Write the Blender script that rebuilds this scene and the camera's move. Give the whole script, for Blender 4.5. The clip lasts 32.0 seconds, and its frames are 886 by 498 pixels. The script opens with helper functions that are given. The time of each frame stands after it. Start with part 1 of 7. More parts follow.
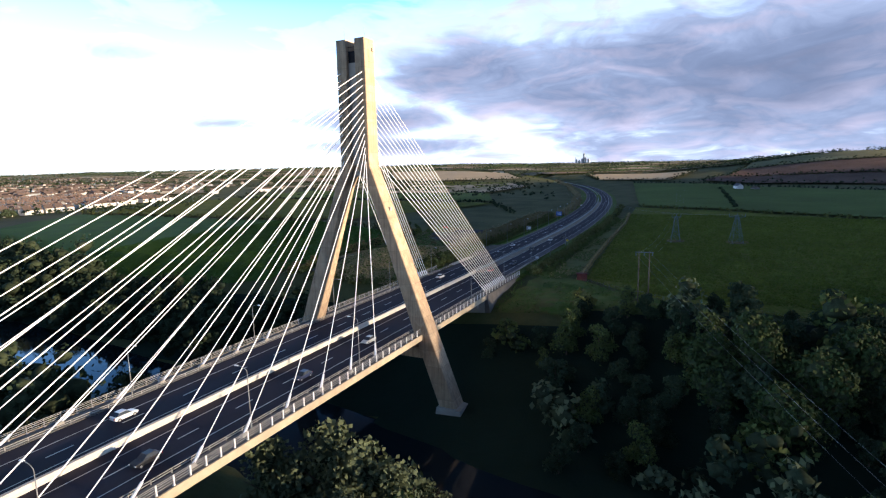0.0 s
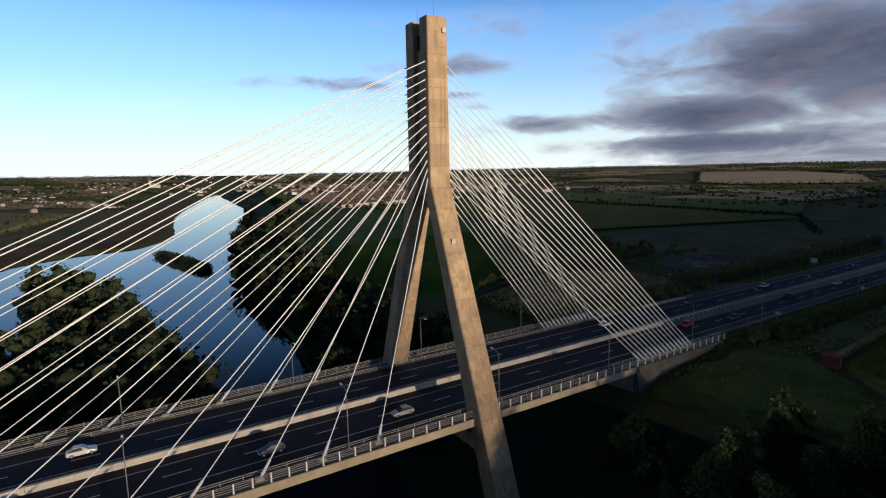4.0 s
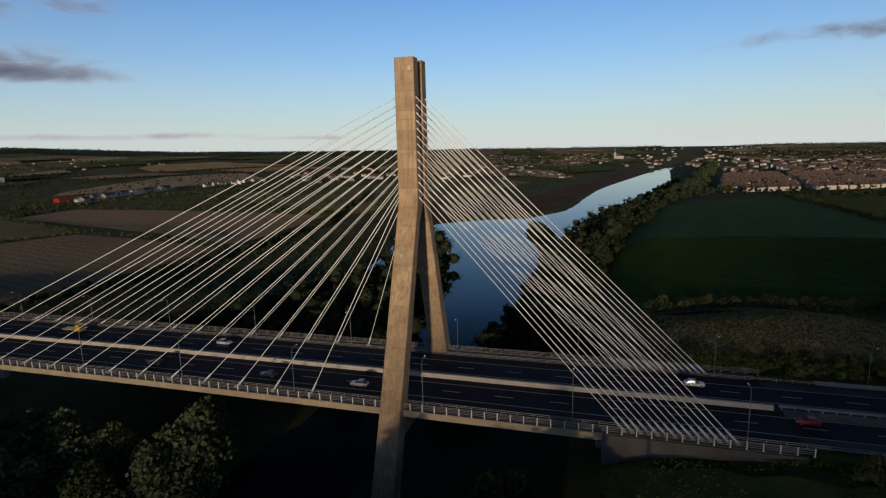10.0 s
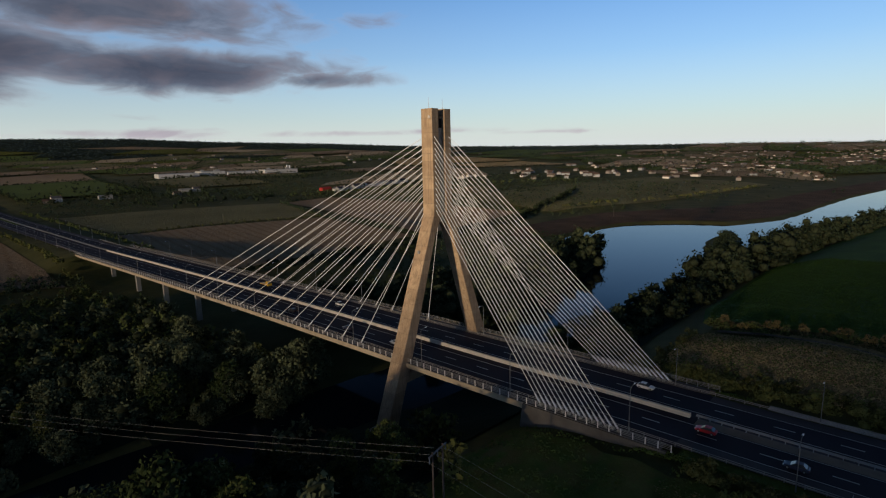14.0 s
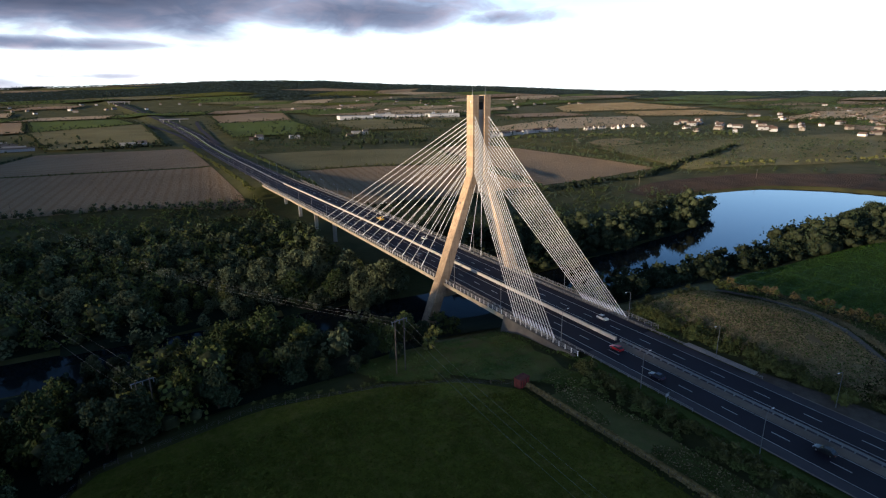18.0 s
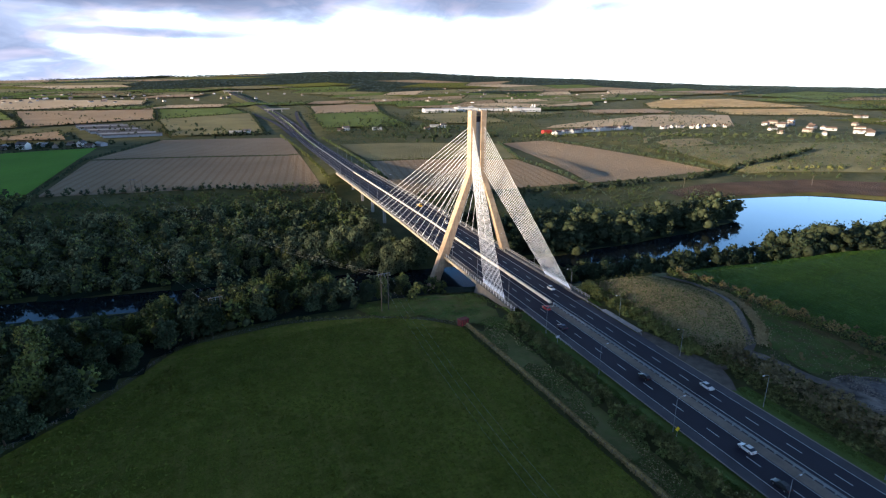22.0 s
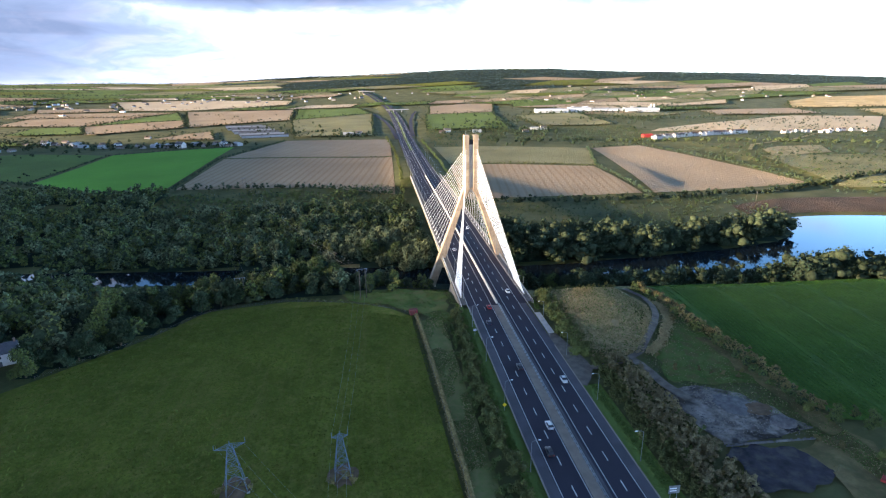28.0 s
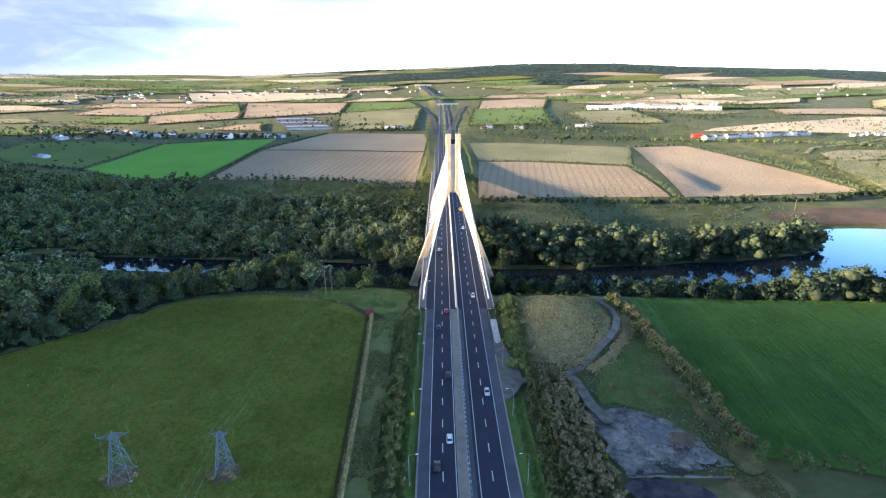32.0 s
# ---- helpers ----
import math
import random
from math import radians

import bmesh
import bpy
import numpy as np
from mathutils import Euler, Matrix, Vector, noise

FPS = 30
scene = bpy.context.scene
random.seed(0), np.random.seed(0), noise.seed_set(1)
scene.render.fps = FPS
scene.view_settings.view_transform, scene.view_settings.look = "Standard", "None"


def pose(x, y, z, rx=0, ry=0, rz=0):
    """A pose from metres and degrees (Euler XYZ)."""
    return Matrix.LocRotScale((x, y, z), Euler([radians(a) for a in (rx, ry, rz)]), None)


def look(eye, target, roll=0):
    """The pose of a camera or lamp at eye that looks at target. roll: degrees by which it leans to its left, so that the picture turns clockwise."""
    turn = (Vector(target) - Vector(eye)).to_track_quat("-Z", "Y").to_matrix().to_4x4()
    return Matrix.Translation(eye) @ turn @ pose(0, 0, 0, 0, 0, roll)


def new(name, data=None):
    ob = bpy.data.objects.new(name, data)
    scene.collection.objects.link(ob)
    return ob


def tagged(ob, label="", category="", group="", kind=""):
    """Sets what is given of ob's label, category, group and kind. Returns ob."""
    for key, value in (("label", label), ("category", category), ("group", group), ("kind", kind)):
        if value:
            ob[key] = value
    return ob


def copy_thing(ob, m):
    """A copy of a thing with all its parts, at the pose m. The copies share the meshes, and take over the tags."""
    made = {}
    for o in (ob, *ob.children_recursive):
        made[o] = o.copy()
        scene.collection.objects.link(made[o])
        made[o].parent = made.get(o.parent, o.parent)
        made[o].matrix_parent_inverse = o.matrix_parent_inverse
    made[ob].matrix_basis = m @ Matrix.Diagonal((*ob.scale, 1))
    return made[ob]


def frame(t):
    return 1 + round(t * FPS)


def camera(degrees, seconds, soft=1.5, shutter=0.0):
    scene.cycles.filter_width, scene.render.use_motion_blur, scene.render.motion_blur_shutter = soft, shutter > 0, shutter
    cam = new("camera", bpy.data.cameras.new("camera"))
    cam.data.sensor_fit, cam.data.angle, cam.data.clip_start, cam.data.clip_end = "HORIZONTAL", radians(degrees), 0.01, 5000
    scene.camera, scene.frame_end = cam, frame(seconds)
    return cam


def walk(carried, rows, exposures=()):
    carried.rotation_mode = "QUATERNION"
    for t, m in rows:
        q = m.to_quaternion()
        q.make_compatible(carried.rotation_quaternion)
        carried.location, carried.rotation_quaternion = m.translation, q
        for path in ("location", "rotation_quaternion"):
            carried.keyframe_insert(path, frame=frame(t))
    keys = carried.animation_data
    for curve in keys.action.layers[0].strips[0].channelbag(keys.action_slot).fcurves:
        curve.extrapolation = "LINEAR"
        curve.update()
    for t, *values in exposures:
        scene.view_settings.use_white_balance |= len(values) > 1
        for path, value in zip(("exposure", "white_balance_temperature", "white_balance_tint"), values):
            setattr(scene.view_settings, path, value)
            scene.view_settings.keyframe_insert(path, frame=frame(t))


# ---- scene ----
cam = camera(79.01, 32.0, soft=1.2)
PATH = [
    (0, (-79.79, 116.01, 63.87), (-36.40, 27.22, 48.61), -1.25),
    (0.5, (-80.95, 107.48, 64.28), (-31.86, 21.80, 48.50), -1.21),
    (1, (-82.20, 99.34, 64.56), (-26.06, 18.11, 48.76), -1.23),
    (1.5, (-83.48, 91.78, 64.63), (-19.63, 16.36, 49.30), -1.31),
    (2, (-84.90, 84.62, 64.61), (-16.21, 13.38, 50.22), -1.33),
    (2.5, (-86.57, 77.19, 64.92), (-14.20, 9.75, 50.29), -1.30),
    (3, (-88.46, 69.81, 65.36), (-12.86, 6.01, 50.73), -1.23),
    (3.5, (-90.49, 62.47, 65.94), (-10.30, 4.51, 51.49), -1.21),
    (4, (-92.74, 55.00, 66.65), (-8.80, 2.57, 52.31), -1.18),
    (4.5, (-94.95, 47.69, 67.06), (-7.19, 1.95, 52.76), -1.17),
    (6.5, (-103.11, 16.80, 69.65), (-6.73, -6.20, 56.12), -1.27),
    (7, (-105.37, 8.70, 70.38), (-7.88, -8.99, 56.88), -1.25),
    (7.5, (-107.60, 0.50, 71.23), (-9.32, -11.10, 56.87), -1.27),
    (8, (-109.53, -7.63, 72.11), (-10.88, -12.11, 56.32), -1.36),
    (8.5, (-111.27, -15.65, 72.96), (-12.81, -12.16, 55.80), -1.39),
    (9, (-112.86, -23.66, 73.73), (-15.08, -12.99, 55.68), -1.40),
    (9.5, (-114.21, -31.82, 74.63), (-17.62, -13.43, 56.42), -1.37),
    (10, (-115.55, -39.99, 75.41), (-21.07, -12.59, 57.45), -1.34),
    (10.5, (-116.78, -48.53, 76.16), (-24.07, -15.51, 58.43), -1.29),
    (11, (-117.67, -57.07, 76.90), (-26.86, -19.00, 59.47), -1.42),
    (11.5, (-118.66, -65.31, 77.94), (-30.90, -20.60, 60.62), -1.54),
    (12, (-119.39, -73.60, 78.97), (-34.96, -22.83, 61.82), -1.41),
    (12.5, (-119.88, -81.93, 79.89), (-38.84, -25.87, 62.88), -1.31),
    (13, (-120.31, -90.63, 80.84), (-41.41, -31.54, 64.04), -1.26),
    (13.5, (-120.91, -99.60, 81.99), (-44.68, -37.16, 64.98), -1.23),
    (14, (-121.20, -108.57, 83.16), (-47.46, -43.51, 65.02), -1.30),
    (14.5, (-121.19, -117.39, 84.26), (-50.63, -49.40, 64.29), -1.28),
    (15, (-121.29, -126.10, 85.54), (-54.99, -55.02, 62.07), -1.10),
    (15.5, (-121.69, -134.85, 86.72), (-59.22, -61.34, 60.38), -0.98),
    (17.5, (-122.84, -169.42, 94.46), (-71.90, -87.75, 67.35), -0.78),
    (18, (-122.31, -178.37, 95.49), (-73.40, -95.66, 67.79), -0.64),
    (18.5, (-121.70, -187.26, 96.51), (-74.26, -104.20, 67.35), -0.45),
    (19, (-121.04, -196.19, 97.69), (-74.53, -112.68, 68.33), -0.47),
    (19.5, (-120.31, -205.11, 99.25), (-74.96, -120.96, 69.90), -0.48),
    (20, (-119.39, -213.96, 101.01), (-76.02, -128.79, 71.59), -0.52),
    (20.5, (-118.29, -222.81, 102.69), (-76.95, -136.62, 73.34), -0.50),
    (21, (-116.95, -231.59, 104.23), (-78.07, -144.25, 74.89), -0.42),
    (21.5, (-115.29, -240.26, 105.71), (-79.56, -151.56, 76.48), -0.15),
    (22, (-113.26, -248.89, 107.06), (-79.07, -159.57, 77.85), 0.07),
    (22.5, (-110.90, -257.34, 108.27), (-78.49, -167.35, 79.11), 0.00),
    (23, (-107.75, -265.61, 109.46), (-77.55, -174.87, 80.22), -0.10),
    (23.5, (-104.00, -273.35, 110.79), (-76.22, -181.79, 81.75), -0.24),
    (24, (-99.76, -280.60, 112.23), (-74.87, -188.08, 83.57), -0.39),
    (24.5, (-95.14, -287.37, 113.75), (-73.47, -193.97, 85.36), -0.54),
    (26.5, (-69.97, -304.19, 120.99), (-53.45, -210.03, 91.63), -1.07),
    (27, (-64.92, -306.45, 122.15), (-46.86, -212.61, 92.66), -0.99),
    (27.5, (-59.20, -308.28, 123.57), (-45.14, -213.84, 93.84), -0.84),
    (28, (-53.18, -309.57, 125.01), (-42.09, -214.80, 95.07), -0.77),
    (28.5, (-47.23, -310.36, 126.04), (-39.43, -215.34, 95.90), -0.64),
    (29, (-41.33, -310.99, 126.57), (-35.45, -215.88, 96.26), -0.61),
    (29.5, (-35.56, -311.39, 126.82), (-31.22, -216.23, 96.38), -0.62),
    (30, (-29.82, -311.33, 126.93), (-27.16, -216.14, 96.41), -0.64),
    (30.5, (-23.68, -311.13, 126.81), (-20.51, -215.97, 96.23), -0.65),
    (31, (-17.83, -310.43, 126.80), (-14.07, -215.33, 96.09), -0.67),
    (31.5, (-12.12, -309.45, 126.86), (-9.84, -214.33, 96.07), -0.51),
    (32, (-6.68, -308.14, 126.90), (-6.49, -213.03, 96.04), -0.29),
]
EXPOSURES = [(0, 1.66, 5700, 8), (2, 0.74, 5750, 8), (4, -0.03, 5900, 8), (7, -0.65, 6150, 8), (13, -0.7, 6100, 8), (15, -0.25, 6200, 9), (17.5, 0.75, 6000, 9), (19, 1.28, 5900, 9), (21, 1.7, 5850, 8), (23, 2.12, 5850, 7), (26.5, 2.6, 5850, 6), (28, 2.8, 5850, 6), (30, 3.02, 5850, 6), (32, 3.38, 5800, 5)]
walk(cam, [(t, look(eye, target, roll)) for t, eye, target, roll in PATH], exposures=EXPOSURES)

# ---- world, sun ----
SUN_AZ, SUN_EL = radians(262.6), radians(6.3)
world = bpy.data.worlds.new("world")
scene.world = world
world.use_nodes = True


def N(nt, kind, **kw):
    n = nt.nodes.new(kind)
    for key, value in kw.items():
        if key in ("inputs",):
            for k2, v2 in value.items():
                n.inputs[k2].default_value = v2
        elif key == "operation":
            n.operation = value
        elif key == "blend_type":
            n.blend_type = value
        elif key == "data_type":
            n.data_type = value
    return n


def math_node(nt, op, a, b=None, c=None, clamp=False):
    n = nt.nodes.new("ShaderNodeMath")
    n.operation, n.use_clamp = op, clamp
    for i, s in enumerate((a, b, c)):
        if s is None:
            continue
        if isinstance(s, (int, float)):
            n.inputs[i].default_value = s
        else:
            nt.links.new(s, n.inputs[i])
    return n.outputs[0]


def mix_node(nt, fac, a, b, blend="MIX"):
    n = nt.nodes.new("ShaderNodeMix")
    n.data_type, n.blend_type = "RGBA", blend
    for sock, s in ((n.inputs[0], fac), (n.inputs[6], a), (n.inputs[7], b)):
        if isinstance(s, (int, float)):
            sock.default_value = s
        elif isinstance(s, tuple):
            sock.default_value = (*s, 1) if len(s) == 3 else s
        else:
            nt.links.new(s, sock)
    return n.outputs[2]


def ramp_node(nt, fac, stops):
    n = nt.nodes.new("ShaderNodeValToRGB")
    e = n.color_ramp.elements
    while len(e) < len(stops):
        e.new(0.5)
    for i, (p, c) in enumerate(stops):
        e[i].position = p
        e[i].color = (*c, 1) if isinstance(c, tuple) else (c, c, c, 1)
    nt.links.new(fac, n.inputs[0])
    return n.outputs[0]


def noise_node(nt, vec, scale, detail=4.0, rough=0.55, dist=0.0):
    n = nt.nodes.new("ShaderNodeTexNoise")
    n.inputs["Scale"].default_value, n.inputs["Detail"].default_value = scale, detail
    n.inputs["Roughness"].default_value, n.inputs["Distortion"].default_value = rough, dist
    if vec is not None:
        nt.links.new(vec, n.inputs["Vector"])
    return n.outputs["Fac"]


def build_sky():
    nt = world.node_tree
    nt.nodes.clear()
    out = nt.nodes.new("ShaderNodeOutputWorld")
    bg = nt.nodes.new("ShaderNodeBackground")
    sky = nt.nodes.new("ShaderNodeTexSky")
    sky.sky_type, sky.sun_disc = "NISHITA", False
    sky.sun_elevation, sky.sun_rotation = SUN_EL, SUN_AZ
    sky.air_density, sky.dust_density, sky.ozone_density = 1.0, 0.3, 2.0
    geo = nt.nodes.new("ShaderNodeTexCoord")
    sep = nt.nodes.new("ShaderNodeSeparateXYZ")
    nt.links.new(geo.outputs["Generated"], sep.inputs[0])
    x, y, z = sep.outputs
    up = math_node(nt, "MAXIMUM", z, 0.0)
    # degrees of azimuth (east 90, south 180) and of height
    az = math_node(nt, "MULTIPLY_ADD", math_node(nt, "ARCTAN2", math_node(nt, "MULTIPLY", y, -1.0), x), 57.2958, 90.0)
    el = math_node(nt, "MULTIPLY", math_node(nt, "ARCSINE", z), 57.2958)
    comb = nt.nodes.new("ShaderNodeCombineXYZ")
    nt.links.new(math_node(nt, "MULTIPLY", az, 0.08), comb.inputs[0])
    nt.links.new(math_node(nt, "MULTIPLY", math_node(nt, "POWER", math_node(nt, "MAXIMUM", el, 0.0), 0.85), 0.36), comb.inputs[1])
    shift = nt.nodes.new("ShaderNodeVectorMath")
    shift.operation = "ADD"
    shift.inputs[1].default_value = (0.10, -0.16, 0.0)
    nt.links.new(comb.outputs[0], shift.inputs[0])

    def billows(vec):
        a, b = noise_node(nt, vec, 0.7, 4, 0.5, 0.4), noise_node(nt, vec, 2.1, 8, 0.55, 0.6)
        return math_node(nt, "ADD", math_node(nt, "MULTIPLY", math_node(nt, "SUBTRACT", a, 0.5), 1.2), math_node(nt, "MULTIPLY", math_node(nt, "SUBTRACT", b, 0.5), 1.05))
    wisp, wisp_lit = billows(comb.outputs[0]), billows(shift.outputs[0])
    cover = None
    for a0, e0, wa, we, amp in CLOUDS:
        da = math_node(nt, "DIVIDE", math_node(nt, "SUBTRACT", az, a0), wa)
        de = math_node(nt, "DIVIDE", math_node(nt, "SUBTRACT", el, e0), we)
        q = math_node(nt, "MULTIPLY_ADD", de, de, math_node(nt, "MULTIPLY", da, da))
        blob = math_node(nt, "MULTIPLY", math_node(nt, "EXPONENT", math_node(nt, "MULTIPLY", q, -1.0)), amp)
        cover = blob if cover is None else math_node(nt, "MAXIMUM", cover, blob)
    cover = math_node(nt, "MAXIMUM", cover, ramp_node(nt, math_node(nt, "DIVIDE", el, 90.0), [(0.16, 0.0), (0.3, 0.42)]))
    raw = math_node(nt, "ADD", cover, wisp)
    mask = ramp_node(nt, raw, [(0.30, 0.0), (0.46, 0.25), (0.68, 0.8), (0.95, 1.0)])
    thick = ramp_node(nt, math_node(nt, "MULTIPLY", raw, 0.5), [(0.17, (1.2, 1.05, 1.05)), (0.27, (0.62, 0.59, 0.63)), (0.42, (0.30, 0.33, 0.42)), (0.62, (0.165, 0.19, 0.262)), (0.95, (0.088, 0.105, 0.155))])
    # low sun warms the sides of the billows that face it
    lit = ramp_node(nt, math_node(nt, "MULTIPLY_ADD", math_node(nt, "SUBTRACT", wisp, wisp_lit), 0.9, 0.4), [(0.36, 0.0), (0.76, 0.95)])
    lit = math_node(nt, "MULTIPLY", lit, ramp_node(nt, math_node(nt, "MULTIPLY", raw, 0.5), [(0.3, 1.0), (0.8, 0.1)]))
    thick = mix_node(nt, lit, thick, (0.68, 0.55, 0.58))
    # far banks low over the horizon are pale and sunlit
    low = ramp_node(nt, math_node(nt, "DIVIDE", el, 90.0), [(0.022, 0.6), (0.045, 0.0)])
    low = math_node(nt, "MULTIPLY", low, ramp_node(nt, math_node(nt, "DIVIDE", az, 360.0), [(0.0, 0.0), (0.03, 1.0), (0.24, 1.0), (0.28, 0.0)]))
    thick = mix_node(nt, low, thick, (1.5, 1.22, 1.26))
    cloud = mix_node(nt, 1.0, thick, (CLOUD_LIGHT, CLOUD_LIGHT, CLOUD_LIGHT * 1.04), "MULTIPLY")
    base = mix_node(nt, 1.0, sky.outputs[0], SKY_TINT, "MULTIPLY")
    # pale haze along the horizon, deep dusk blue overhead
    haze = ramp_node(nt, up, [(0.0, 0.9), (0.06, 0.55), (0.16, 0.2), (0.3, 0.0)])
    base = mix_node(nt, haze, base, HAZE)
    col = mix_node(nt, mask, base, cloud)
    dusk = ramp_node(nt, up, [(0.0, 1.0), (0.26, 0.92), (0.36, 0.34), (0.48, 0.09), (1.0, 0.05)])
    col = mix_node(nt, 1.0, col, dusk, "MULTIPLY")
    nt.links.new(col, bg.inputs[0])
    bg.inputs[1].default_value = SKY_STRENGTH
    nt.links.new(bg.outputs[0], out.inputs[0])


# cloud banks: azimuth, height, width, depth in degrees, density
CLOUDS = [(-60, 5.5, 44, 10.0, 2.8), (-14, 8.6, 32, 2.5, 2.5), (-34, 4.6, 20, 1.4, 2.2), (-30, 2.2, 22, 0.7, 1.2), (-8, 4.4, 18, 0.8, 1.1), (2, 8.2, 17, 3.0, 1.6), (22, 7.6, 14, 2.3, 1.4), (36, 7.0, 8, 1.0, 0.9), (14, 12.5, 24, 3.0, 1.05), (-20, 11, 30, 2.6, 1.7),
          (20, 2.0, 9, 0.7, 0.75), (42, 1.9, 13, 0.5, 0.7), (60, 1.6, 10, 0.3, 0.45), (0, 1.8, 14, 0.5, 0.75),
          (188, 6.5, 46, 14.0, 1.3), (158, 9.5, 12, 5.0, 1.2), (148, 4.8, 13, 2.2, 1.2), (152, 2.2, 20, 1.5, 0.95), (136, 4.6, 10, 1.3, 0.9), (127, 6.7, 5, 0.7, 0.6), (123, 10.4, 10, 1.5, 0.78), (112, 9.0, 9, 1.0, 0.74), (124, 7.8, 6, 0.8, 0.78)]
SKY_STRENGTH, SKY_TINT, CLOUD_LIGHT, HAZE = 0.097, (1.75, 2.35, 3.4), 6.6, (11.2, 11.4, 11.1)
build_sky()
sun = new("sun", bpy.data.lights.new("sun", "SUN"))
sun.data.energy, sun.data.angle, sun.data.color = 4.9, radians(1.6), (1.0, 0.72, 0.45)
sun_dir = Vector((math.sin(SUN_AZ) * math.cos(SUN_EL), math.cos(SUN_AZ) * math.cos(SUN_EL), math.sin(SUN_EL)))
sun.matrix_world = Matrix.Translation((-400, -50, 300)) @ sun_dir.to_track_quat("Z", "Y").to_matrix().to_4x4()

# ---- materials ----


def material(name, base, rough=0.8, metal=0.0, var=0.25, scale=0.5, tint=None, bump=0.0, bump_scale=None, fine=8.0, coords="Object", spec=0.3, rand=0.0, extra=None):
    """A surface with two scales of variation: broad stains and fine grain."""
    m = bpy.data.materials.new(name)
    m.use_nodes = True
    nt = m.node_tree
    b = nt.nodes["Principled BSDF"]
    b.inputs["Roughness"].default_value, b.inputs["Metallic"].default_value = rough, metal
    b.inputs["Specular IOR Level"].default_value = spec
    if coords == "World":
        vec = nt.nodes.new("ShaderNodeNewGeometry").outputs["Position"]
    else:
        vec = nt.nodes.new("ShaderNodeTexCoord").outputs["Object"]
    n1 = noise_node(nt, vec, scale, 4, 0.6, 0.2)
    n2 = noise_node(nt, vec, scale * fine, 5, 0.65)
    dark = tuple(c * (1 - var) for c in base)
    lite = tuple(min(1, c * (1 + var)) for c in (tint or base))
    col = mix_node(nt, ramp_node(nt, n1, [(0.32, 0.0), (0.68, 1.0)]), dark, lite)
    col = mix_node(nt, math_node(nt, "MULTIPLY", n2, 0.55), col, tuple(c * (1 - 1.3 * var if var < 0.7 else 0.1) for c in base))
    if rand:
        info = nt.nodes.new("ShaderNodeObjectInfo").outputs["Random"]
        isl = nt.nodes.new("ShaderNodeNewGeometry").outputs["Random Per Island"]
        r = math_node(nt, "FRACT", math_node(nt, "ADD", info, isl))
        col = mix_node(nt, math_node(nt, "MULTIPLY", r, rand), col, tuple(c * 0.35 for c in base))
    if extra:
        col = extra(nt, vec, col)
    nt.links.new(col, b.inputs["Base Color"])
    if bump:
        bn = nt.nodes.new("ShaderNodeBump")
        bn.inputs["Strength"].default_value, bn.inputs["Distance"].default_value = bump, 0.05 if bump_scale is None else bump_scale
        nt.links.new(n2, bn.inputs["Height"])
        nt.links.new(bn.outputs[0], b.inputs["Normal"])
    return m


def concrete_lifts(nt, vec, col):
    """Pour lines every few metres and dark streaks running down."""
    sep = nt.nodes.new("ShaderNodeSeparateXYZ")
    nt.links.new(vec, sep.inputs[0])
    f = math_node(nt, "FRACT", math_node(nt, "DIVIDE", sep.outputs[2], 4.1))
    wob = math_node(nt, "MULTIPLY_ADD", noise_node(nt, vec, 0.9, 3, 0.6), 0.05, -0.005)
    line = math_node(nt, "LESS_THAN", math_node(nt, "ABSOLUTE", math_node(nt, "SUBTRACT", f, 0.5)), wob)
    lift = nt.nodes.new("ShaderNodeTexWhiteNoise")
    lift.noise_dimensions = "1D"
    nt.links.new(math_node(nt, "FLOOR", math_node(nt, "ADD", math_node(nt, "DIVIDE", sep.outputs[2], 4.1), 0.5)), lift.inputs["W"])
    col = mix_node(nt, math_node(nt, "MULTIPLY", lift.outputs["Value"], 0.5), col, (0.24, 0.17, 0.115))
    mp = nt.nodes.new("ShaderNodeMapping")
    mp.inputs["Scale"].default_value = (1.6, 1.6, 0.07)
    nt.links.new(vec, mp.inputs["Vector"])
    st = ramp_node(nt, noise_node(nt, mp.outputs[0], 1.0, 5, 0.65), [(0.46, 0.0), (0.7, 0.75)])
    col = mix_node(nt, st, col, (0.19, 0.145, 0.105))
    blot = ramp_node(nt, noise_node(nt, vec, 0.55, 5, 0.7, 0.6), [(0.5, 0.0), (0.75, 0.6)])
    col = mix_node(nt, blot, col, (0.52, 0.43, 0.31))
    rust = ramp_node(nt, noise_node(nt, mp.outputs[0], 2.6, 6, 0.7, 0.8), [(0.52, 0.0), (0.72, 0.7)])
    col = mix_node(nt, rust, col, (0.20, 0.115, 0.065))
    return mix_node(nt, math_node(nt, "MULTIPLY", line, 0.28), col, (0.16, 0.13, 0.10))


def tramlines(angle, pitch, strength, dark):
    """Drill rows and wheel tracks across a field."""
    def f(nt, vec, col):
        mp = nt.nodes.new("ShaderNodeMapping")
        mp.inputs["Rotation"].default_value = (0, 0, angle)
        nt.links.new(vec, mp.inputs["Vector"])
        wv = nt.nodes.new("ShaderNodeTexWave")
        wv.inputs["Scale"].default_value = 1.0 / pitch * 0.31
        wv.inputs["Distortion"].default_value, wv.inputs["Detail"].default_value = 1.2, 2.0
        wv.inputs["Detail Scale"].default_value = 0.4
        nt.links.new(mp.outputs[0], wv.inputs["Vector"])
        return mix_node(nt, math_node(nt, "MULTIPLY", ramp_node(nt, wv.outputs["Fac"], [(0.55, 0.0), (0.95, 1.0)]), strength), col, dark)
    return f


